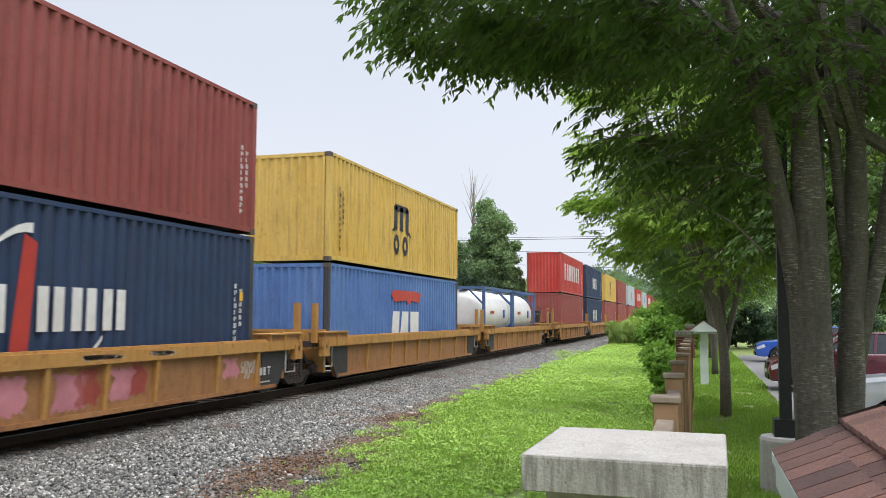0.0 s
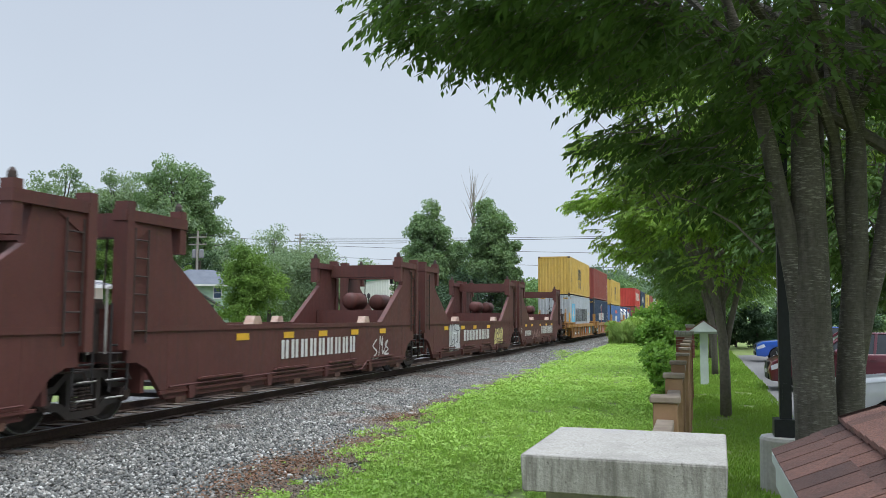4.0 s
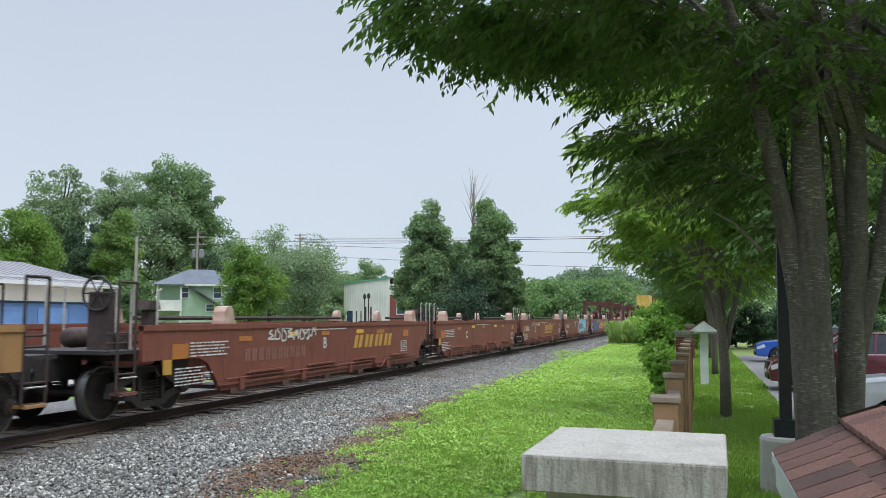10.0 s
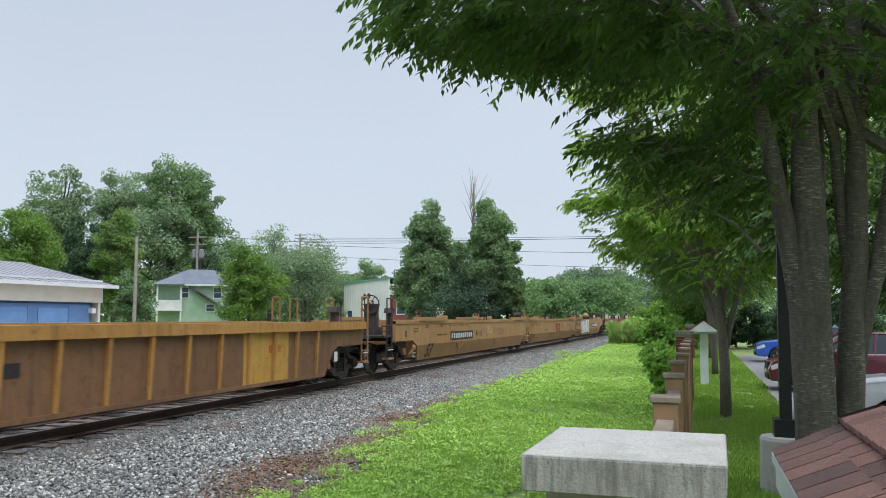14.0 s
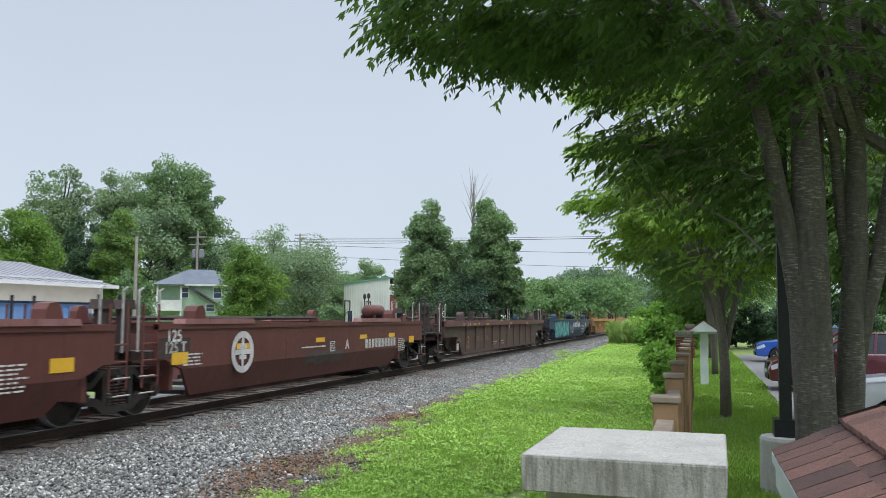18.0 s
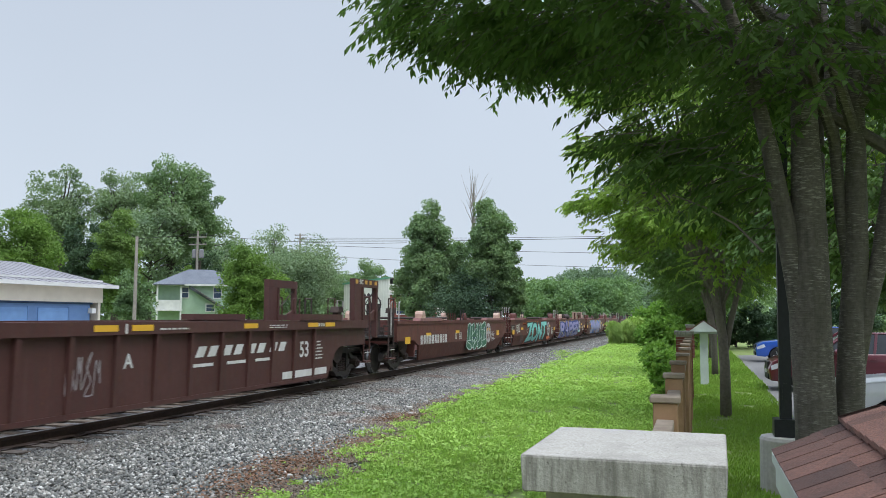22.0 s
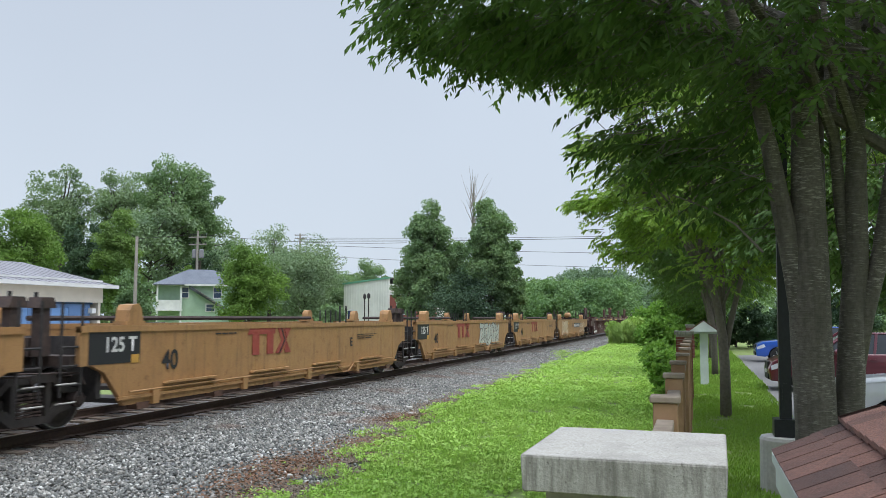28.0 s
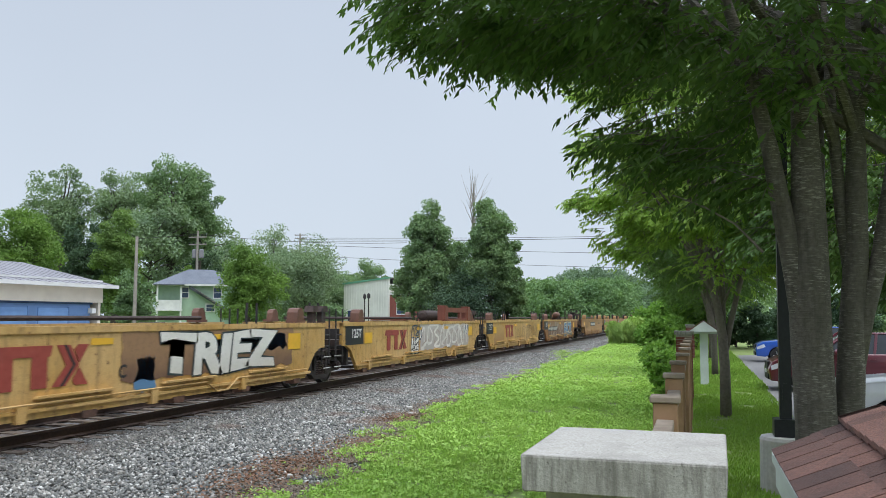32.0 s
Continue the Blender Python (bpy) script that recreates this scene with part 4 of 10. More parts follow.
def graffiti(car, x0, x1, z0, z1, count, fill, line, extra, y, seed, back=None, label="", loose=0.0):
    """A spray-painted piece: soft back cloud, bold outlines, interlocking sharp strokes, small accents."""
    rnd = random.Random(seed)
    w, h, mid = (x1 - x0) / count, z1 - z0, (z0 + z1) / 2
    gb = Geo()
    if back:
        for i in range(count * 2):
            gb.slab(blob(rnd, x0 + (i * 0.5 + 0.5) * w, mid + rnd.uniform(-0.08, 0.08) * h, w * 1.1, min(h * rnd.uniform(0.8, 1.08), 1.24), 0.1, 16, 0.12), "y", y + 0.0012 - 0.00004 * i, y + 0.003)
    go, gf, gx = Geo(), Geo(), Geo()

    def keep(pts):
        return [(min(x1 + 0.15, max(x0 - 0.15, a)), min(z1 + 0.02, max(z0 - 0.02, b))) for a, b in pts]

    for i in range(count):
        cx = x0 + (i + 0.5) * w
        e = 0.0042 * (i % 4)
        lean = rnd.uniform(0.0, 0.35)
        strokes = [wedge(rnd, cx - w * 0.26, mid, h * rnd.uniform(0.9, 1.05), w * rnd.uniform(0.40, 0.5), 1.57 - lean + rnd.uniform(-0.12, 0.12)),
                   wedge(rnd, cx + w * 0.30, mid, h * rnd.uniform(0.85, 1.05), w * rnd.uniform(0.38, 0.5), -1.57 - lean * 0.6 + rnd.uniform(-0.25, 0.25)),
                   wedge(rnd, cx + rnd.uniform(-0.05, 0.1) * w, mid + rnd.choice((-0.30, 0.02, 0.28)) * h, w * 1.05, h * rnd.uniform(0.20, 0.28), rnd.uniform(-0.6, 0.6))]
        if rnd.random() < 0.6:
            strokes.append(wedge(rnd, cx + rnd.uniform(-0.2, 0.2) * w, mid + rnd.choice((-0.36, 0.36)) * h, w * 0.9, h * 0.2, rnd.uniform(-0.4, 0.4)))
        for k, q in enumerate(strokes):
            d = 0.0009 * k
            go.slab(keep(grow(q, 0.05)), "y", y - e - 0.001 - d, y - e + 0.0005)
            gf.slab(keep(q), "y", y - e - 0.0016 - d, y - e)
        for k in range(4):
            gx.slab(keep(wedge(rnd, cx + rnd.uniform(-0.4, 0.4) * w, z0 + h * rnd.uniform(0.15, 0.85), w * rnd.uniform(0.15, 0.45), h * rnd.uniform(0.03, 0.08), rnd.uniform(-1.6, 1.6))), "y", y - e - 0.0062, y - e - 0.0055)
    top = part("graffiti", go, spray(line), car, label)
    if back:
        part("paint_cloud", gb, spray(back), top)
    part("fill", gf, spray(fill), top)
    part("accent", gx, spray(extra), top)
    return top


def spray_fade(top, low, z0, z1):
    """Spray paint that passes from one colour above to another below, cloudy at the change."""
    m, n, l, b = shader("faded_spray_paint")
    co = n.new("ShaderNodeTexCoord")
    sep = n.new("ShaderNodeSeparateXYZ")
    l.new(co.outputs["Object"], sep.inputs[0])
    v = coords(n, l)
    cloud, fine = noise_node(n, l, v, 1.6, 5, 0.65), noise_node(n, l, v, 14, 4)
    add = n.new("ShaderNodeMath")
    add.operation, add.inputs[2].default_value = "MULTIPLY_ADD", -0.35
    add.inputs[1].default_value = 0.7
    l.new(cloud, add.inputs[0])
    h = n.new("ShaderNodeMath")
    h.operation = "ADD"
    l.new(ramp(n, l, sep.outputs["Z"], z0, z1), h.inputs[0])
    l.new(add.outputs[0], h.inputs[1])
    col = mix(n, l, ramp(n, l, h.outputs[0], 0.25, 0.75), low, top)
    col = mix(n, l, mix(n, l, 0.3, 0.0, ramp(n, l, fine, 0.5, 0.7)), col, tuple(q * 0.7 for q in low))
    l.new(col, b.inputs["Base Color"])
    b.inputs["Roughness"].default_value = 0.6
    return m


def lay(me, crease, low):
    """Press a flat upright mesh onto a side that slopes inwards below the crease."""
    bm = bmesh.new()
    bm.from_mesh(me)
    bmesh.ops.bisect_plane(bm, geom=bm.verts[:] + bm.edges[:] + bm.faces[:], plane_co=(0, 0, crease), plane_no=(0, 0, 1))
    for v in bm.verts:
        if v.co.z < crease:
            v.co.y += 0.20 * (crease - v.co.z) / (crease - low)
    bm.to_mesh(me)
    bm.free()
    return me


def wash(x0, x1, z0, z1, y, seed, ragged=0.10):
    """A ragged-edged field of sprayed colour."""
    rnd = random.Random(seed)
    n = 22
    pts = [(x0 + (x1 - x0) * k / n, z0 + rnd.uniform(0, ragged)) for k in range(n + 1)]
    pts += [(x1 + rnd.uniform(-ragged, ragged), z0 + (z1 - z0) * k / 6) for k in range(1, 6)]
    pts += [(x1 - (x1 - x0) * k / n, z1 - rnd.uniform(0, ragged)) for k in range(n + 1)]
    pts += [(x0 + rnd.uniform(-ragged, ragged), z1 - (z1 - z0) * k / 6) for k in range(1, 6)]
    return Geo().face([(a, y, b) for a, b in pts])


def word_piece(car, x0, x1, z0, z1, txt, layers, y, label, seed, slant=0.10, creased=False, back=None):
    """A big sprayed word in fat joined letters; layers run from the widest edge to the fill: (growth, material)."""
    rnd = random.Random(seed)
    ph = rnd.uniform(0, 6)
    top = None
    if back:
        me = wash(x0 - 0.15, x1 + 0.15, z0, z1 + 0.02, y, seed).mesh("graffiti", back)
        top = part("graffiti", lay(me, 0.80, 0.28) if creased else me, None, car, label)
    box = None
    meshes = []
    for growth, mat in reversed(layers):
        cu = bpy.data.curves.new("word", "FONT")
        cu.body, cu.align_x, cu.align_y, cu.size, cu.offset, cu.space_character, cu.resolution_u = txt, "CENTER", "CENTER", 1.0, growth, 0.94, 3
        ob = bpy.data.objects.new("word", cu)
        scene.collection.objects.link(ob)
        me = bpy.data.meshes.new_from_object(ob.evaluated_get(bpy.context.evaluated_depsgraph_get()))
        bpy.data.objects.remove(ob)
        co = np.array([v.co for v in me.vertices])
        if box is None:
            box = co.min(0), co.max(0)
        u = (co[:, 0] - (box[0][0] + box[1][0]) / 2) / (box[1][0] - box[0][0])
        w = (co[:, 1] - box[0][1]) / (box[1][1] - box[0][1])
        z = z0 + (z1 - z0) * (0.05 + 0.88 * w + 0.045 * np.sin(u * 9 + ph) + 0.03 * np.sin(u * 23 + ph * 2))
        z = np.clip(z, z0 - 0.03, z1 + 0.05)
        x = (x0 + x1) / 2 + (x1 - x0) * (u * 0.96 + 0.012 * np.sin(w * 7 + u * 17)) + slant * (w - 0.5)
        out = np.stack([x, np.zeros(len(x)), z], -1)
        me.vertices.foreach_set("co", out.astype(np.float32).ravel())
        me.materials.clear()
        me.materials.append(mat)
        me.update()
        meshes.append(me)
    for k, me in enumerate(reversed(meshes)):
        if creased:
            lay(me, 0.80, 0.28)
        q = part("graffiti" if top is None else "sprayed_word", me, None, top or car, label if top is None else "")
        q.location = (0, y - 0.006 * (k + 1), 0)
        top = top or q
        if top is not q and not back:
            q.location = (0, -0.006 * k, 0)
    return top


def scribble(x0, x1, z0, z1, y, seed, thick=0.03, loops=5):
    """A hand-sprayed tag: a run of looping, angular letterlike strokes, as a thin ribbon of paint."""
    rnd = random.Random(seed)
    cell = (x1 - x0) / loops
    ctrl = []
    for i in range(loops):
        a = x0 + i * cell
        top, low = z0 + (z1 - z0) * rnd.uniform(0.75, 1.0), z0 + (z1 - z0) * rnd.uniform(0.0, 0.3)
        kind = rnd.randrange(4)
        if kind == 0:
            run = [(0.1, low), (0.3, top), (0.5, (low + top) / 2), (0.75, top), (0.8, low)]
        elif kind == 1:
            run = [(0.7, top), (0.15, (top * 2 + low) / 3), (0.75, (top + low * 2) / 3), (0.1, low), (0.95, low)]
        elif kind == 2:
            run = [(0.2, top), (0.1, low), (0.7, low), (0.85, (top + low) / 2), (0.3, top)]
        else:
            run = [(0.05, (low + top) / 2), (0.5, top), (0.55, low), (0.2, low), (1.0, (low * 2 + top) / 3)]
        ctrl += [(a + (u + rnd.uniform(-0.08, 0.08)) * cell, w) for u, w in run]
    pts = []
    for i in range(len(ctrl) - 1):
        p0, p1, p2, p3 = ctrl[max(0, i - 1)], ctrl[i], ctrl[i + 1], ctrl[min(len(ctrl) - 1, i + 2)]
        for k in range(6):
            u = k / 6
            pts.append(tuple(0.5 * (2 * b + (c - a) * u * 0.7 + (2 * a - 5 * b + 4 * c - d) * u * u * 0.7 + (3 * b - a - 3 * c + d) * u ** 3 * 0.7 + 0.6 * (c - b) * (3 * u * u - 2 * u ** 3)) for a, b, c, d in zip(p0, p1, p2, p3)))
    n = len(pts) - 1
    g = Geo()
    for i, (ax, az) in enumerate(pts):
        (px, pz), (qx, qz) = pts[max(0, i - 1)], pts[min(n, i + 1)]
        d = Vector((qx - px, qz - pz))
        d = d.normalized() if d.length > 1e-6 else Vector((1, 0))
        w = thick * (0.75 + 0.5 * rnd.random()) / 2
        yy = y - 0.00002 * i
        g.v += [(ax - d.y * w, yy, az + d.x * w), (ax + d.y * w, yy, az - d.x * w)]
        if i:
            k = 2 * i
            g.f.append((k - 2, k - 1, k + 1, k))
    return g


# shared bogie meshes
M_TRUCK = surface("truck_casting", (0.020, 0.017, 0.016), (0.046, 0.038, 0.033), 9, 1.6, 0.75, 0.35, 0.1, c3=(0.05, 0.032, 0.022))
M_GRAB = surface("grimy_white_iron", (0.34, 0.32, 0.29), (0.48, 0.46, 0.43), 14, 3, 0.7, 0.2, c3=(0.14, 0.11, 0.09))
M_TREAD = surface("worn_wheel_tread", (0.20, 0.20, 0.20), (0.30, 0.30, 0.30), 14, 2, 0.45, 0.1, 0.8, c3=(0.08, 0.07, 0.06))
M_MACH = surface("brake_gear_iron", (0.035, 0.024, 0.021), (0.075, 0.048, 0.038), 9, 1.8, 0.8, 0.35, 0.1, c3=(0.03, 0.024, 0.022))


def bogie_meshes():
    g = Geo()
    # cast frame round an open spring pocket
    g.slab([(-1.08, 0.38), (-1.02, 0.62), (-0.66, 0.68), (-0.40, 0.88), (0.40, 0.88), (0.66, 0.68), (1.02, 0.62), (1.08, 0.38), (0.98, 0.56), (0.62, 0.58), (0.40, 0.76), (-0.40, 0.76), (-0.62, 0.58), (-0.98, 0.56)], "y", -0.075, 0.075)
    g.slab([(-0.98, 0.34), (-0.56, 0.30), (-0.36, 0.16), (0.36, 0.16), (0.56, 0.30), (0.98, 0.34), (0.62, 0.44), (0.44, 0.40), (0.30, 0.27), (-0.30, 0.27), (-0.44, 0.40), (-0.62, 0.44)], "y", -0.075, 0.075)
    for x in (-0.38, 0.28):
        g.box(x, x + 0.10, -0.07, 0.07, 0.26, 0.78)
    frame_me = fix(g.mesh("side_frame", M_TRUCK))
    b = Geo()
    for x in (0.0,):
        b.drum(x, 0, 0.46, "y", [(-0.19, 0.055), (-0.185, 0.085), (-0.15, 0.10), (-0.14, 0.125), (0.05, 0.125)], 14)
        for k in range(3):
            a = 2 * math.pi * k / 3 + 0.5
            b.drum(x + 0.07 * math.cos(a), 0, 0.46 + 0.07 * math.sin(a), "y", [(-0.205, 0.016), (-0.18, 0.016)], 6)
    cap_me = fix(b.mesh("bearing_cap", M_MACH))
    w = Geo()
    w.drum(0, 0, 0, "y", [(-0.07, 0.10), (-0.07, 0.30), (-0.045, 0.36), (-0.045, 0.40), (-0.07, 0.41), (-0.07, 0.455), (0.045, 0.46), (0.07, 0.49), (0.085, 0.49), (0.085, 0.12)], 26)
    wheel_me = fix(w.mesh("wheel", M_WHEEL, True))
    t = Geo()
    n = 32
    for r0, r1, y0, y1 in ((0.440, 0.458, -0.074, -0.074), (0.4615, 0.4625, -0.066, 0.045)):
        for k in range(n):
            a, c = 2 * math.pi * k / n, 2 * math.pi * (k + 1) / n
            t.face([(r0 * math.cos(a), y0, r0 * math.sin(a)), (r0 * math.cos(c), y0, r0 * math.sin(c)), (r1 * math.cos(c), y1, r1 * math.sin(c)), (r1 * math.cos(a), y1, r1 * math.sin(a))])
    tread_me = t.mesh("tread", M_TREAD)
    s = Geo()
    for k in (-0.17, 0.0, 0.17):
        for i in range(7):
            s.drum(k, 0, 0.27 + i * 0.052, "z", [(0, 0.055), (0.012, 0.075), (0.028, 0.075), (0.04, 0.055)], 10)
    spring_me = fix(s.mesh("spring", M_MACH))
    a = Geo().tube([(0, -0.7, 0), (0, 0.7, 0)], 0.085, 8)
    axle_me = fix(a.mesh("axle", M_WHEEL))
    b = Geo().box(-0.22, 0.22, -0.95, 0.95, 0.60, 0.84)
    bol_me = fix(b.mesh("bolster", M_TRUCK))
    return frame_me, wheel_me, tread_me, spring_me, axle_me, bol_me, cap_me


BOGIE = bogie_meshes()


def bogie(car, x):
    fr, wh, trd, sp, ax, bo, cp = BOGIE
    top = part("bogie", bo, None, car)
    top.location = (x, 0, 0)
    for sy in (-1, 1):
        q = part("side_frame", fr, None, top)
        q.location = (0, sy * 1.06, 0)
        q = part("spring", sp, None, top)
        q.location = (0, sy * 1.06, 0)
        for sx in (-0.89, 0.89):
            q = part("bearing_cap", cp, None, top)
            q.matrix_basis = pose(sx, sy * 1.06, 0, 0, 0, 180 if sy > 0 else 0)
            q = part("wheel", wh, None, top)
            q.matrix_basis = pose(sx, sy * 0.755, 0.46, 0, 0, 180 if sy > 0 else 0)
            if sy < 0:
                q = part("tread", trd, None, top, "bright worn steel wheel tread")
                q.matrix_basis = pose(sx, -0.755, 0.46)
    for sx in (-0.89, 0.89):
        q = part("axle", ax, None, top)
        q.location = (sx, 0, 0.46)


# brake gear and small ironwork on the car ends, shared by all cars
def gear_meshes():
    ms = {}
    g = Geo().tube([(-0.55, -1.30, 1.30), (0.55, -1.30, 1.30)], 0.022, 6).tube([(-0.55, -1.30, 1.46), (0.55, -1.30, 1.46)], 0.018, 6)
    for x in (-0.5, 0.0, 0.5):
        g.tube([(x, -1.30, 1.12), (x, -1.30, 1.50)], 0.02, 6)
    ms["end_railing"] = g.mesh("end_railing", M_MACH)
    g = Geo().box(-0.22, 0.22, -0.85, -0.42, 1.14, 1.42).box(-0.14, 0.14, -0.90, -0.85, 1.18, 1.38)
    for x in (-0.1, 0.1):
        g.drum(x, -0.92, 1.28, "y", [(0, 0.05), (0.04, 0.05)], 8)
    ms["valve"] = g.mesh("valve", M_MACH)
    g = Geo().drum(-0.45, 0.25, 1.36, "x", [(0, 0.10), (0.05, 0.16), (0.12, 0.18), (0.78, 0.18), (0.85, 0.16), (0.9, 0.10)], 12)
    ms["reservoir"] = g.mesh("reservoir", M_MACH, True)
    g = Geo().tube([(0.45, -0.35, 0.98), (0.62, -0.4, 0.72), (0.78, -0.42, 0.58), (0.95, -0.40, 0.66), (1.0, -0.36, 0.9)], 0.03, 6)
    ms["air_hose"] = g.mesh("air_hose", M_BLACK, True)
    g = Geo().tube([(-0.9, -1.2, 0.92), (0.2, -1.36, 0.88), (0.25, -1.42, 0.7)], 0.016, 5).tube([(-0.9, -0.9, 0.80), (0.9, -0.9, 0.80)], 0.02, 5)
    ms["brake_rod"] = g.mesh("brake_rod", M_MACH)
    g = Geo()
    g.tube([(0, -1.34, 1.14), (0, -1.34, 2.18), (0.10, -1.34, 2.22)], 0.02, 6)
    ms["grab_iron"] = g.mesh("grab_iron", M_GRAB)
    g = Geo()
    for z in (0.46, 0.74):
        g.tube([(-0.2, -1.45, z), (0.2, -1.45, z)], 0.014, 5)
    ms["sill_stirrup"] = g.mesh("sill_stirrup", M_GRAB)
    g = Geo().slab([(-0.45, 0.98), (0.45, 0.98), (0.30, 0.62), (0.05, 0.50), (-0.30, 0.66)], "y", -1.22, -1.18)
    ms["bracket_plate"] = g.mesh("bracket_plate", M_MACH)
    g = Geo().box(-0.10, 0.10, -1.06, -0.90, 1.14, 1.86).slab([(-0.18, 1.86), (0.18, 1.86), (0.12, 2.02), (-0.12, 2.02)], "y", -1.1, -0.85)
    ms["lever_stand"] = g.mesh("lever_stand", M_MACH)
    return {k: fix(m) for k, m in ms.items()}


GEAR = gear_meshes()


def end_gear(car, h, sgn, coupler, pale):
    turn = Matrix.Rotation(math.pi, 4, "Z") if sgn < 0 else Matrix()
    spots = [("end_railing", 1.15, 0), ("valve", 1.5, 0), ("reservoir", 1.9, 0), ("air_hose", 0.9, 0), ("brake_rod", 1.6, 0), ("sill_stirrup", 1.0, 0), ("bracket_plate", 2.6, 0), ("lever_stand", 2.1, 0)] if coupler else [("valve", 0.42, 0), ("brake_rod", 0.5, 0), ("sill_stirrup", 0.32, 0), ("lever_stand", 0.28, 0)]
    if pale:
        spots += [("grab_iron", b, 0) for b in ((1.15, 1.85) if coupler else (0.2, 0.75))]
    for nm, back, dz in spots:
        q = part(nm, GEAR[nm], None, car)
        x = sgn * (h - back)
        # the near side keeps its gear on the near side at both ends
        q.matrix_basis = Matrix.Translation((x, 0, dz)) @ (Matrix.Diagonal((sgn, 1, 1, 1)) if sgn > 0 else Matrix.Rotation(0, 4, "Z"))


M_FOOT = surface("rusty_foot", (0.075, 0.035, 0.024), (0.15, 0.075, 0.045), 12, 2, 0.85, 0.3, c3=(0.04, 0.03, 0.026))
PALE_IRON = ("car_oxide", "car_oxide_dark", "car_dull_brown", "car_maroon")


M_ENDWEB = paint("end_web_grey", (0.026, 0.026, 0.028), (0.042, 0.040, 0.038), 0.3)


def box_end(car, h, sgn, coupler, mat, trim, top, bottom):
    """The heavy box over the bogie at an end of a loaded well, with its drop bracket, guide post and dark end web."""
    far = 4.50 if coupler else 2.08
    for s in (-1, 1):
        def slab(x0, x1, d0, d1, z0, z1):
            return Geo().box(*sorted((sgn * (h - x0), sgn * (h - x1))), *sorted((s * (1.48 + d0), s * (1.48 + d1))), z0, z1)
        box = part("end_box", slab(0.62, far, -0.30, 0.085, top - 0.19, top + 0.14), mat, car)
        part("flange", slab(0.57, far + 0.03, -0.32, 0.13, top + 0.14, top + 0.175), trim, box)
        for x in (0.66, far - 0.06) + ((1.9, 3.1) if coupler else (1.38,)):
            part("stiffener", slab(x, x + 0.05, 0.085, 0.12, top - 0.19, top + 0.14), trim, box)
        x = 2.55 if coupler else 0.58
        drop = part("drop_bracket", slab(x, x + 0.34, -0.02, 0.125, top - 0.43, top - 0.10), trim, car)
        # no opening is cut: a thin black plate gives its dark inside
        part("hole", slab(x + 0.13, x + 0.20, 0.125, 0.128, top - 0.24, top - 0.14), M_BLACK, drop)
        x = 0.80 if coupler else 0.40
        part("guide_post", slab(x, x + 0.15, -0.14, -0.02, top - 0.1, top + 0.87), trim, car)
        if not coupler:
            g = Geo().slab([(sgn * (h - a), z) for a, z in ((1.06, top - 0.225), (1.06, 0.88), (1.60, bottom - 0.02), (2.27, bottom - 0.02), (2.27, top - 0.225))], "y", *sorted((s * 1.482, s * 1.50)))
            part("end_web", g, M_ENDWEB, car)
            x = sgn * (h - 1.02)
            part("step_stirrup", Geo().tube([(x - 0.22, s * 1.52, 0.98), (x - 0.22, s * 1.52, 0.50), (x + 0.22, s * 1.52, 0.50), (x + 0.22, s * 1.52, 0.98)], 0.02, 6), M_GRAB, car)
        part("chord_lip", Geo().box(-h + 2.1, h - 2.1, *sorted((s * 1.40, s * 1.53)), top + 0.012, top + 0.05), trim, car) if sgn < 0 else None


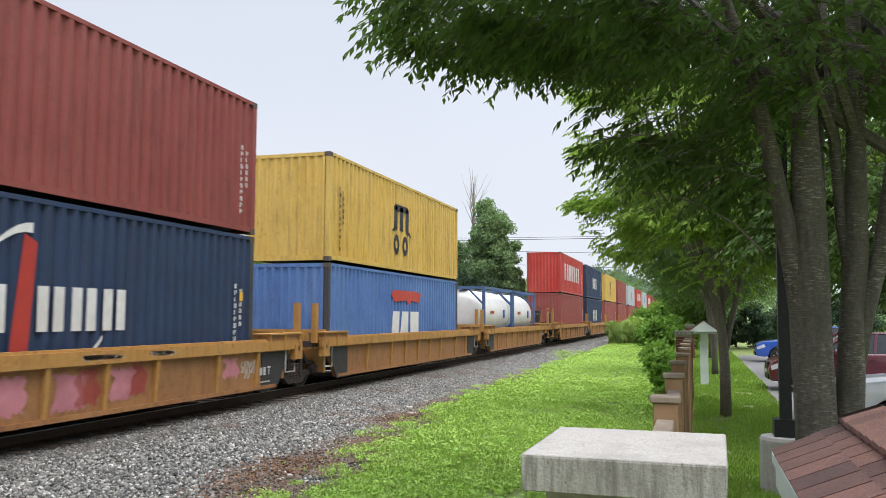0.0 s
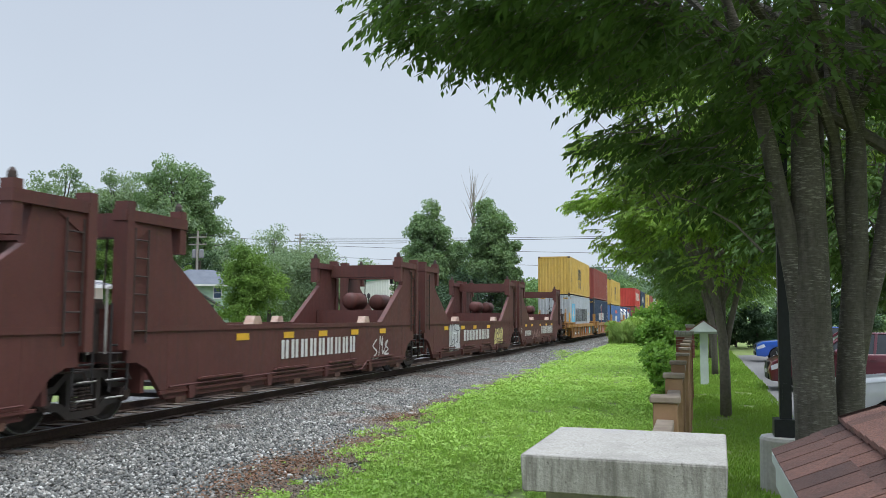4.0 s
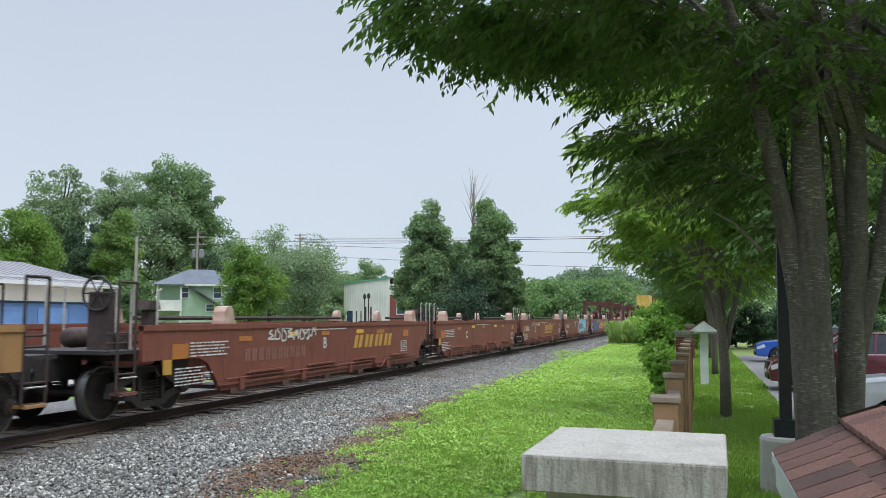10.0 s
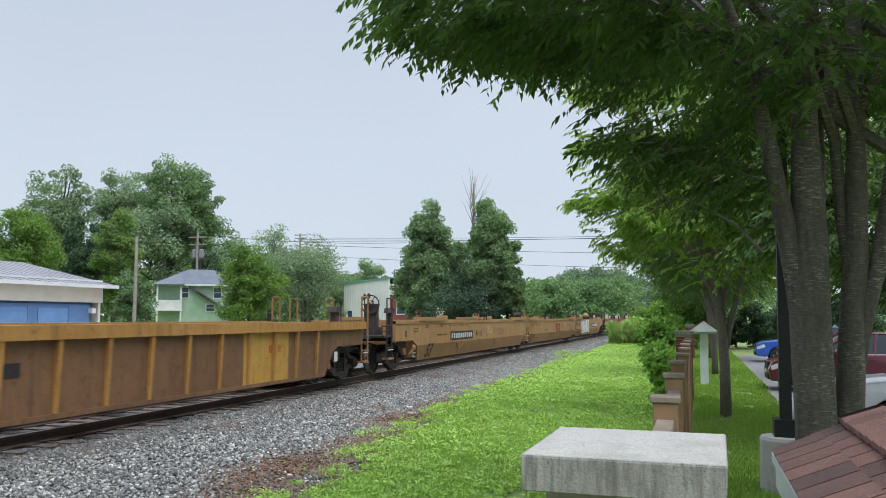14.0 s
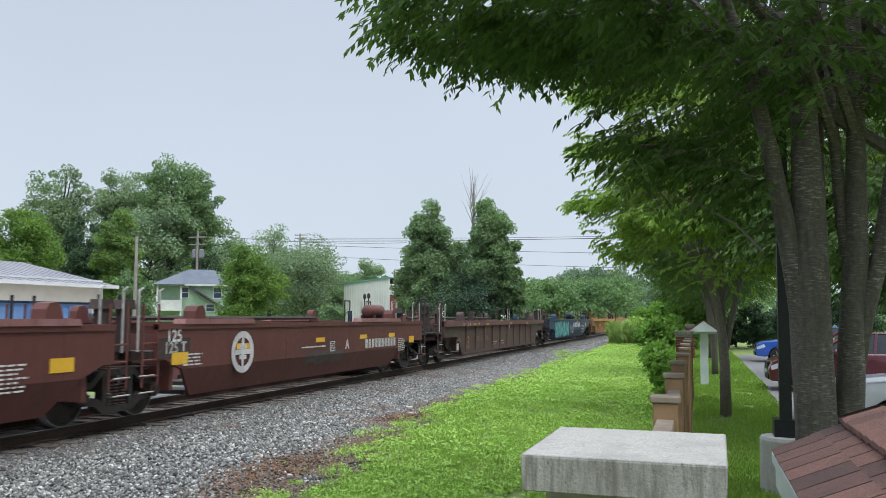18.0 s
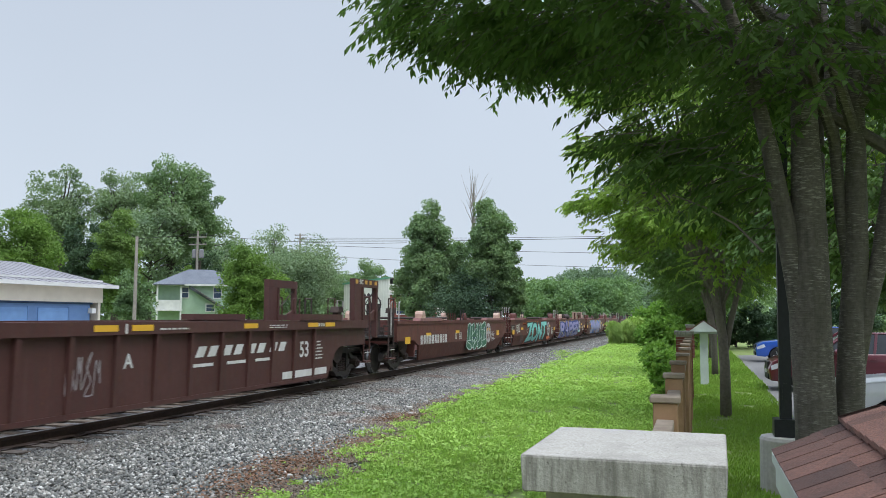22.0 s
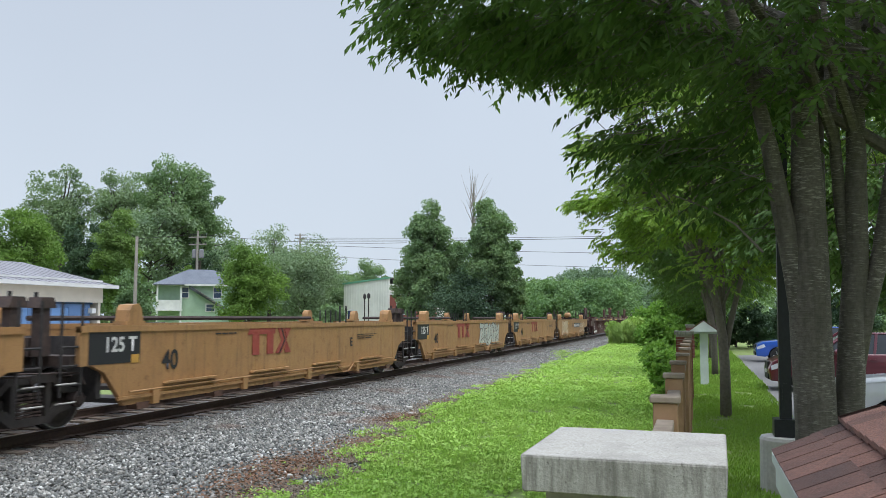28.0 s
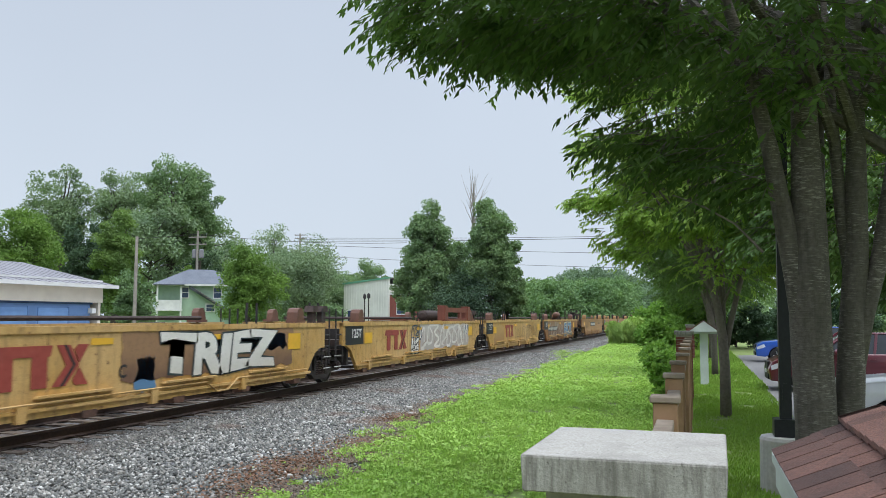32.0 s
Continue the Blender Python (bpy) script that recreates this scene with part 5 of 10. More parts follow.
def well_car(rear, front, kind, mat, label, rear_coupler=False, front_coupler=False, end_mat=None, top=1.60, bottom=0.29, group="", bogies="rf", trim=None, rib0=None, rib_pitch=1.02, ribs=None):
    """One well of a double-stack car, from joint to joint. Its origin is on the rail top half-way between."""
    car = thing("well_car", label, "rail car", group)
    L = front - rear
    h = L / 2
    short = 0.5 if kind == "creased" and L > 18.5 else 1.15
    a_r, a_f = (3.3 if rear_coupler else short), (3.3 if front_coupler else short)
    e_r, e_f = (1.3 if rear_coupler else min(0.55, short)), (1.3 if front_coupler else min(0.55, short))
    end_mat = end_mat or mat
    trim = trim or mat
    W = 1.48
    for s in (-1, 1):
        y0, y1 = (s * W, s * (W - 0.09)) if s < 0 else (s * (W - 0.09), s * W)
        low = 0.80 if kind == "creased" else bottom
        lift = 0.98
        g = Geo()
        out = [(-h + e_r, top), (-h + e_r, lift)] + ([(-h + a_r - 0.35, lift)] if a_r - 0.4 > e_r else []) + [(-h + max(e_r, a_r - 0.05), lift - 0.12)]
        out += [(-h + a_r + 0.45, low), (h - a_f - 0.45, low)] if low < 0.7 else [(-h + a_r + 0.12, low), (h - a_f - 0.12, low)]
        out += [(h - max(e_f, a_f - 0.05), lift - 0.12)] + ([(h - a_f + 0.35, lift)] if a_f - 0.4 > e_f else []) + [(h - e_f, lift), (h - e_f, top)]
        g.slab(out, "y", y0, y1)
        if kind == "creased":
            xa, xb = -h + a_r + 0.12, h - a_f - 0.12
            n = len(g.v)
            yo, yi = s * W, s * (W - 0.20)
            for x0, x1, yy, zz in ((xa, xb, yo, low), (xa + 0.55, xb - 0.55, yi, bottom)):
                g.v += [(x0, yy, zz), (x1, yy, zz), (x1, yy - s * 0.06, zz), (x0, yy - s * 0.06, zz)]
            g.f += [tuple(n + i for i in q) for q in ((0, 1, 5, 4), (3, 2, 6, 7), (0, 3, 7, 4), (1, 2, 6, 5), (4, 5, 6, 7))]
        part("side_panel", g, mat, car)
        # top chord
        g = Geo()
        ch = 0.20 if kind == "ribbed" else 0.09
        pr = 0.10 if kind == "ribbed" else 0.025
        ya, yb = (-W - pr, -W + 0.10) if s < 0 else (W - 0.10, W + pr)
        g.box(-h + e_r, h - e_f, ya, yb, top - ch + 0.003, top + 0.012)
        part("top_chord", g, trim, car)
        if kind == "ribbed":
            xa, xb = -h + a_r + 0.45, h - a_f - 0.45
            first = (-h + rib0 if rib0 is not None else xa)
            first -= rib_pitch * int((first - xa) / rib_pitch)
            spots = [q - h for q in ribs] if ribs else [first + rib_pitch * i for i in range(int((xb - first) / rib_pitch) + 1)]
            for x in spots:
                g = Geo()
                yb, yt = s * (W + 0.03), s * (W + 0.085)
                q = [(yt, top - ch), (s * (W - 0.002), top - ch), (s * (W - 0.002), bottom + 0.08), (yb, bottom + 0.08)]
                g.slab(q, "x", x - 0.045, x + 0.045)
                part("rib", g, trim, car)
            g = Geo().box(-h + a_r + 0.5, h - a_f - 0.5, *((-W - 0.03, -W + 0.01) if s < 0 else (W - 0.01, W + 0.03)), bottom + 0.004, bottom + 0.08)
            part("bottom_chord", g, mat, car)
        elif kind == "stepped":
            ya, yb = (-W - 0.045, -W - 0.002) if s < 0 else (W + 0.002, W + 0.045)
            g = Geo().box(-h + a_r + 0.25, h - a_f - 0.25, ya, yb, 0.40, 0.45)
            part("side_sill", g, mat, car)
            n = 4
            for i in range(n):
                x = -h + a_r + 0.8 + (L - a_r - a_f - 1.6) * (i + 0.5) / n
                g = Geo()
                g.slab([(x - 0.82, 0.585), (x - 0.80, 0.62), (x + 0.80, 0.62), (x + 0.82, 0.585)], "y", *((-W - 0.09, -W - 0.002) if s < 0 else (W + 0.002, W + 0.09)))
                part("sill_step", g, trim, car)
                g = Geo().slab([(x - 1.15, 0.27), (x - 1.0, 0.27), (x - 0.98, 0.50), (x - 1.17, 0.50)], "y", *((-W - 0.07, -W + 0.02) if s < 0 else (W - 0.02, W + 0.07)))
                part("bracket", g, mat, car)
    xa, xb = -h + a_r + 0.5, h - a_f - 0.5
    if kind != "ribbed":
        g, n = Geo(), max(3, int(L / 4.2))
        lowz = 0.82 if kind == "creased" else bottom + 0.02
        for i in range(n + 1):
            x = xa + (xb - xa) * i / n
            g.box(x - 0.009, x + 0.009, -W - 0.0035, -W + 0.002, lowz, top - 0.10)
        g.box(xa, xb, -W - 0.005, -W + 0.002, 1.475, 1.495)
        part("weld_seam", g, mat, car)
        if kind == "stepped":
            zz = 0.515
            pth = [(xa, -W - 0.05, zz), (xa + (xb - xa) * 0.66, -W - 0.05, zz), (xa + (xb - xa) * 0.69, -W - 0.05, zz - 0.20), (xa + (xb - xa) * 0.72, -W - 0.05, zz - 0.20), (xa + (xb - xa) * 0.75, -W - 0.05, zz), (xb, -W - 0.05, zz)]
            part("brake_pipe", Geo().tube(pth, 0.02, 6), trim, car)
            for i in range(6):
                x = xa + 0.4 + (xb - xa - 0.8) * i / 5
                part("foot_bracket", Geo().slab([(x - 0.17, bottom + 0.02), (x + 0.17, bottom + 0.02), (x + 0.14, bottom - 0.09), (x - 0.14, bottom - 0.09)], "y", -W - 0.02, -W + 0.2), M_FOOT, car)
    # floor between the sides, and open ends over the bogies
    xa, xb = -h + a_r + 0.8, h - a_f - 0.8
    for i in range(7):
        x = xa + (xb - xa) * i / 6
        part("floor_beam", Geo().box(x - 0.25, x + 0.25, -W + 0.24, W - 0.24, bottom + 0.02, bottom + 0.10), M_DARK, car)
    for sgn, a, e, cp in ((-1, a_r, e_r, rear_coupler), (1, a_f, e_f, front_coupler)):
        x0, x1 = sorted((sgn * (h - e + 0.10), sgn * (h - a + 0.25)))
        part("end_platform", Geo().box(x0, x1, -W + 0.10, W - 0.10, 0.99, 1.14), M_MACH, car)
        x0, x1 = sorted((sgn * (h - a + 0.0), sgn * (h - a + 0.10)))
        part("bulkhead", Geo().box(x0, x1, -W + 0.10, W - 0.10, bottom + 0.15, 1.42), end_mat, car)
        x0, x1 = sorted((sgn * (h - e + 0.05), sgn * h))
        part("draft_sill", Geo().box(x0, x1, -0.30, 0.30, 0.68, 1.12), M_DARK, car)
        if cp:
            x0, x1 = sorted((sgn * (h - 0.35), sgn * (h + 0.02)))
            g = Geo().slab([(x0, -0.12), (x1, -0.17), (x1, 0.17), (x0, 0.12)], "z", 0.74, 1.02)
            part("coupler", g, M_DARK, car)
            # end ladders and grab irons on the corners
            for s in (-1, 1):
                g, x = Geo(), sgn * (h - 0.98)
                for xx in (x - 0.22, x + 0.22):
                    g.tube([(xx, s * 1.40, 0.50), (xx, s * 1.40, 2.30)], 0.024, 6)
                for z in (0.50, 0.80):
                    g.tube([(x - 0.22, s * 1.40, z), (x + 0.22, s * 1.40, z)], 0.02, 6)
                g.tube([(x - 0.22, s * 1.40, 2.30), (x + 0.22, s * 1.40, 2.30)], 0.024, 6)
                part("ladder", g, M_MACH if kind != "ribbed" else end_mat, car)
            for s in (-0.55, 0.55):
                g, x = Geo(), sgn * (h - 1.75)
                g.tube([(x, s, 1.14), (x, s, 2.25), (x + sgn * 0.45, s, 2.25), (x + sgn * 0.45, s, 1.14)], 0.022, 6)
                part("handrail", g, M_GRAB if mat.name in PALE_IRON else (trim if kind == "ribbed" else M_MACH), car)
            part("walkway", Geo().box(*sorted((sgn * (h - 0.55), sgn * (h - 1.35))), -1.4, 1.4, 1.12, 1.18), M_DARK, car)
            part("crossover_step", Geo().box(*sorted((sgn * (h - 0.80), sgn * (h - 1.2))), -1.48, -1.25, 0.46, 0.50), end_mat, car)
            bogie(car, sgn * (h - 2.05))
        elif not ribs:
            for s in (-1, 1):
                g, x = Geo(), sgn * (h - 0.62)
                for z in (0.72, 1.0, 1.28):
                    g.tube([(x, s * 1.44, z), (x + sgn * 0.42, s * 1.44, z)], 0.02, 6)
                for xx in (x, x + sgn * 0.42):
                    g.tube([(xx, s * 1.44, 0.55), (xx, s * 1.44, 1.95)], 0.022, 6)
                part("ladder", g, end_mat if kind != "stepped" else M_DARK, car)
            for s in (-0.9, 0.9):
                part("guide_post", Geo().tube([(sgn * (h - 0.25), s, 1.0), (sgn * (h - 0.25), s, 2.10)], 0.03, 6), M_DARK, car)
    for sgn, cp in ((-1, rear_coupler), (1, front_coupler)):
        if ribs:
            box_end(car, h, sgn, cp, mat, trim, top, bottom)
        if cp or not ribs:
            end_gear(car, h, sgn, cp, mat.name in PALE_IRON)
    if "r" in bogies and not rear_coupler:
        bogie(car, -h)
    return rolling(car, (rear + front) / 2), h, a_r, a_f


def fittings(car, h, a_r, a_f, mat, guides=True, tank=0, wheel=0, pads=True, pad_mat=None, tank_mat=None):
    """Container guides on the chords, pads, the brake reservoir and the hand-brake wheel."""
    if guides:
        for x in (-h + a_r + 0.7, h - a_f - 0.7):
            for s in (-1, 1):
                g = Geo()
                ya, yb = (s * 1.20, s * 1.47) if s > 0 else (s * 1.47, s * 1.20)
                g.slab([(x - 0.20, 1.60), (x - 0.17, 1.84), (x - 0.11, 1.93), (x + 0.06, 1.95), (x + 0.13, 1.86), (x + 0.20, 1.60)], "y", ya, yb - 0.09 * (s > 0))
                g.box(x - 0.24, x + 0.24, ya, yb, 1.60, 1.66)
                part("container_guide", g, pad_mat or mat, car)
        # a loose dark crossbar lying between the guides
        part("lashing_bar", Geo().tube([(-h + a_r + 1.0, 1.05, 1.70), (h - a_f - 1.0, 1.05, 1.70)], 0.05, 6), M_MACH, car)
    if tank:
        x = tank * (h - 1.75)
        g = Geo().drum(x - 0.65, 0.1, 1.92, "x", [(0, 0.10), (0.05, 0.18), (0.12, 0.22), (1.18, 0.22), (1.25, 0.18), (1.30, 0.10)], 16)
        part("air_tank", g, tank_mat or mat, car, smooth=True)
        for xx in (x - 0.45, x + 0.4):
            part("tank_bracket", Geo().slab([(-0.35, 1.14), (0.45, 1.14), (0.34, 1.80), (-0.14, 1.80)], "x", xx - 0.04, xx + 0.04), M_MACH, car)
        part("hose", Geo().tube([(x + 0.65, 0.1, 1.92), (x + 0.85, 0.0, 1.8), (x + 0.9, -0.2, 1.3)], 0.025, 6), M_BLACK, car)
    if wheel:
        x = wheel * (h - 1.15)
        part("brake_stand", Geo().box(x - 0.09, x + 0.09, -0.95, -0.55, 1.14, 2.15), M_MACH, car)
        g = Geo()
        ring = [(x - 0.12, -0.75 + 0.29 * math.cos(2 * math.pi * k / 16), 2.12 + 0.29 * math.sin(2 * math.pi * k / 16)) for k in range(17)]
        g.tube(ring, 0.022, 6, False)
        for k in range(3):
            a = math.pi * k / 3
            g.tube([(x - 0.12, -0.75 + 0.28 * math.cos(a), 2.12 + 0.28 * math.sin(a)), (x - 0.12, -0.75 - 0.28 * math.cos(a), 2.12 - 0.28 * math.sin(a))], 0.014, 5)
        part("brake_wheel", g, M_DARK, car)


def marks(car, h, items, y=-1.487):
    """Markings on the side that faces the platform: (kind, from, to, low, high, ...), from the rear joint."""
    for it in items:
        k, a, b, z0, z1 = it[:5]
        a, b = a - h, b - h
        if k == "patch":
            part("reflector", Geo().box(a, b, y - 0.004, y, z0, z1), it[5], car)
        elif k == "plate":
            pl = part("number_plate", Geo().box(a, b, y - 0.004, y, z0, z1), M_BLACK, car)
            d = (z1 - z0) * 0.2
            part("numbering", bars(a + 0.12, b - 0.08, z0 + d, z1 - d, it[5], y - 0.009, 0.6), M_WHITE, pl)
        elif k == "bars":
            part("numbering", bars(a, b, z0, z1, it[5], y - 0.005, it[7] if len(it) > 7 else 0.62, it[8] if len(it) > 8 else 0.0), it[6], car)
        elif k == "comb":
            # a heavy comb of two bars under a top band, with a chevron beside it
            w, hh, col = b - a, z1 - z0, it[5]
            sl = 0.04 * w
            g = Geo().slab([(a + sl, z1), (a, z1 - 0.26 * hh), (a + 0.60 * w, z1 - 0.26 * hh), (a + 0.62 * w, z1)], "y", y - 0.006, y)
            for u in (0.10, 0.42):
                g.slab([(a + u * w, z0), (a + (u + 0.15) * w, z0), (a + (u + 0.15) * w, z1 - 0.26 * hh), (a + u * w, z1 - 0.26 * hh)], "y", y - 0.006, y)
            part("mark", g, col, car)
            mid = (z0 + z1) / 2
            g = Geo().slab([(a + 0.62 * w, z0), (a + 0.76 * w, z0), (a + 0.90 * w, mid), (a + 0.80 * w, z1), (a + 0.66 * w, z1), (a + 0.76 * w, mid)], "y", y - 0.006, y)
            g.slab([(a + 0.90 * w, mid - 0.05 * hh), (a + 1.0 * w, z0), (a + 0.86 * w, z0), (a + 0.83 * w, z0 + 0.12 * hh)], "y", y - 0.007, y)
            g.slab([(a + 0.90 * w, mid + 0.05 * hh), (a + 1.0 * w, z1), (a + 0.88 * w, z1), (a + 0.84 * w, z1 - 0.12 * hh)], "y", y - 0.008, y)
            part("mark", g, col, car)
            part("mark", Geo().slab([(a + 0.70 * w, z0), (a + 0.73 * w, z0), (a + 0.86 * w, mid), (a + 0.76 * w, z1), (a + 0.73 * w, z1), (a + 0.83 * w, mid)], "y", y - 0.0095, y - 0.008), M_BLACK, car)
        elif k == "lines":
            part("small_print", lines(a, b, z0, z1, it[5], y - 0.004, random.Random(it[5] + int(a * 7))), it[6], car)
        elif k == "text":
            q = part("lettering", letters(it[5], z1 - z0, it[6]), None, car)
            q.location = ((a + b) / 2, y - 0.004, (z0 + z1) / 2)
        elif k == "tag":
            part("tag", scribble(a, b, z0, z1, y - 0.006, it[5], it[7] if len(it) > 7 else 0.03, it[8] if len(it) > 8 else 5), it[6], car)
        elif k == "piece":
            graffiti(car, a, b, z0, z1, it[5], it[6], it[7], it[8], y - 0.006, it[9], it[10] if len(it) > 10 else None)
        elif k == "word":
            # (kind, from, to, low, high, text, layers, label, seed, creased, background)
            word_piece(car, a, b, z0, z1, it[5], it[6], y - 0.006, it[7], it[8], creased=it[9], back=it[10] if len(it) > 10 else None)
        elif k == "wash":
            q = wash(a, b, z0, z1, y - 0.0015, it[6]).mesh("paint_wash", it[5])
            part("paint_wash", lay(q, 0.80, 0.28) if len(it) > 7 else q, None, car)
        elif k == "frame_box":
            g = Geo()
            for q in ((a, b, z0, z0 + 0.02), (a, b, z1 - 0.02, z1), (a, a + 0.02, z0 + 0.02, z1 - 0.02), (b - 0.02, b, z0 + 0.02, z1 - 0.02)):
                g.box(q[0], q[1], y - 0.005, y, q[2], q[3])
            part("data_box", g, it[5], car)
            part("small_print", lines(a + 0.05, b - 0.04, z0 + 0.05, z1 - 0.03, 4, y - 0.004, random.Random(int(a * 9))), it[5], car)
        elif k == "emblem":
            # a faded chalky oval with four small squares in it
            cx, cz, ra, rb = (a + b) / 2, (z0 + z1) / 2, (b - a) / 2, (z1 - z0) / 2
            g = Geo()
            for i in range(24):
                q, w = 2 * math.pi * i / 24, 2 * math.pi * (i + 1) / 24
                rr = 0.70 if len(it) > 5 else 0.84
                g.face([(cx + ra * math.cos(q), y - 0.010, cz + rb * math.sin(q)), (cx + ra * math.cos(w), y - 0.010, cz + rb * math.sin(w)), (cx + ra * rr * math.cos(w), y - 0.010, cz + rb * rr * math.sin(w)), (cx + ra * rr * math.cos(q), y - 0.010, cz + rb * rr * math.sin(q))])
            if len(it) > 5:
                for dx, dz in ((0.10, 0.68), (0.68, 0.12)):
                    g.box(cx - ra * dx, cx + ra * dx, y - 0.0105 - 0.001 * (dx > 0.5), y - 0.006, cz - rb * dz, cz + rb * dz)
            for dx in (-0.30, 0.12):
                for dz in (-0.35, 0.15):
                    g.box(cx + ra * dx, cx + ra * (dx + 0.2), y - 0.011, y - 0.006, cz + rb * dz, cz + rb * (dz + 0.2))
            part("emblem", g, spray(it[5] if len(it) > 5 else (0.34, 0.25, 0.25)), car)
        elif k == "panel":
            part("paint_panel", Geo().box(a, b, y - 0.003, y + 0.001, z0, z1), it[5], car)


# ---- containers ----
def corrugated(x0, x1, z0, z1, y_in, y_out, pitch):
    """A pressed-steel wall along x, waves between y_in and y_out."""
    g, n = Geo(), max(2, int(round((x1 - x0) / pitch)))
    w = (x1 - x0) / n
    prof = []
    for i in range(n):
        a = x0 + i * w
        prof += [(a, y_out), (a + w * 0.32, y_out), (a + w * 0.5, y_in), (a + w * 0.82, y_in)]
    prof.append((x1, y_out))
    for (xa, ya), (xb, yb) in zip(prof, prof[1:]):
        g.face([(xa, ya, z0), (xb, yb, z0), (xb, yb, z1), (xa, ya, z1)])
    return g


CAST = None
box_cache = {}


def container(x0, z0, length, height, mat, label, decor=None, group="", name="shipping_container"):
    """A steel shipping container whose rear end stands at x0, z0 above the rail."""
    ob = thing(name, label, "container", group)
    ob.matrix_basis = pose(x0 + length / 2, TRACK_Y, RAIL_Z + z0)
    key = (length, height, mat.name)
    if key not in box_cache:
        k, H, w = length / 2, height, 1.219
        ms = {}
        ms["side_wall"] = corrugated(-k + 0.14, k - 0.14, 0.15, H - 0.06, -w + 0.062, -w + 0.006, 0.278).mesh("side_wall", mat)
        e = corrugated(-w + 0.14, w - 0.14, 0.15, H - 0.06, 0.045, 0.008, 0.25)
        e.v = [(-k + y, x, z) for x, y, z in e.v]
        ms["end_wall"] = e.mesh("end_wall", mat)
        ms["roof"] = fix(Geo().box(-k + 0.1, k - 0.1, -w + 0.03, w - 0.03, H - 0.04, H - 0.015).mesh("roof", mat))
        ms["corner_post"] = fix(Geo().box(-k, -k + 0.145, -w, -w + 0.12, 0.12, H - 0.12).mesh("corner_post", M_POST if mat in (M_C_NAVY, M_C_BLUE) else mat))
        ms["side_rail"] = fix(Geo().box(-k + 0.1, k - 0.1, -w + 0.004, -w + 0.06, 0.045, 0.155).mesh("bottom_rail", mat))
        ms["top_rail"] = fix(Geo().box(-k + 0.1, k - 0.1, -w + 0.002, -w + 0.06, H - 0.075, H).mesh("top_rail", mat))
        ms["end_rail"] = fix(Geo().box(-k + 0.004, -k + 0.06, -w + 0.1, w - 0.1, 0.02, 0.155).mesh("end_rail", mat))
        ms["end_top"] = fix(Geo().box(-k + 0.004, -k + 0.06, -w + 0.1, w - 0.1, H - 0.10, H - 0.005).mesh("end_header", mat))
        g = Geo()
        g.box(-0.09, 0.09, -0.082, 0.082, -0.06, 0.06)
        ms["corner_casting"] = fix(g.mesh("corner_casting", M_CAST))
        box_cache[key] = ms
    ms, k = box_cache[key], length / 2
    turn = Matrix.Rotation(math.pi, 4, "Z")
    for nm in ("side_wall", "side_rail", "top_rail"):
        for t in (Matrix(), turn):
            q = part({"side_rail": "bottom_rail"}.get(nm, nm), ms[nm], None, ob)
            q.matrix_basis = t
    for nm in ("end_wall", "end_rail", "end_top"):
        for t in (Matrix(), turn):
            q = part({"end_top": "end_header"}.get(nm, nm), ms[nm], None, ob)
            q.matrix_basis = t
    part("roof", ms["roof"], None, ob)
    part("floor", fix(Geo().box(-k + 0.1, k - 0.1, -1.15, 1.15, 0.10, 0.14).mesh("floor", M_DARK)), None, ob)
    for t, mir in ((Matrix(), 0), (turn, 0)):
        q = part("corner_post", ms["corner_post"], None, ob)
        q.matrix_basis = t
        q = part("corner_post", ms["corner_post"], None, ob)
        q.matrix_basis = t @ Matrix.Translation((0, 2 * 1.219 - 0.12, 0))
    for sx in (-1, 1):
        for sy in (-1, 1):
            for z in (0.06, height - 0.06):
                q = part("corner_casting", ms["corner_casting"], None, ob)
                q.location = (sx * (k - 0.085), sy * (1.219 - 0.077), z)
    if decor:
        decor(ob, k)
    movers.append((ob, x0 + length / 2))
    return ob


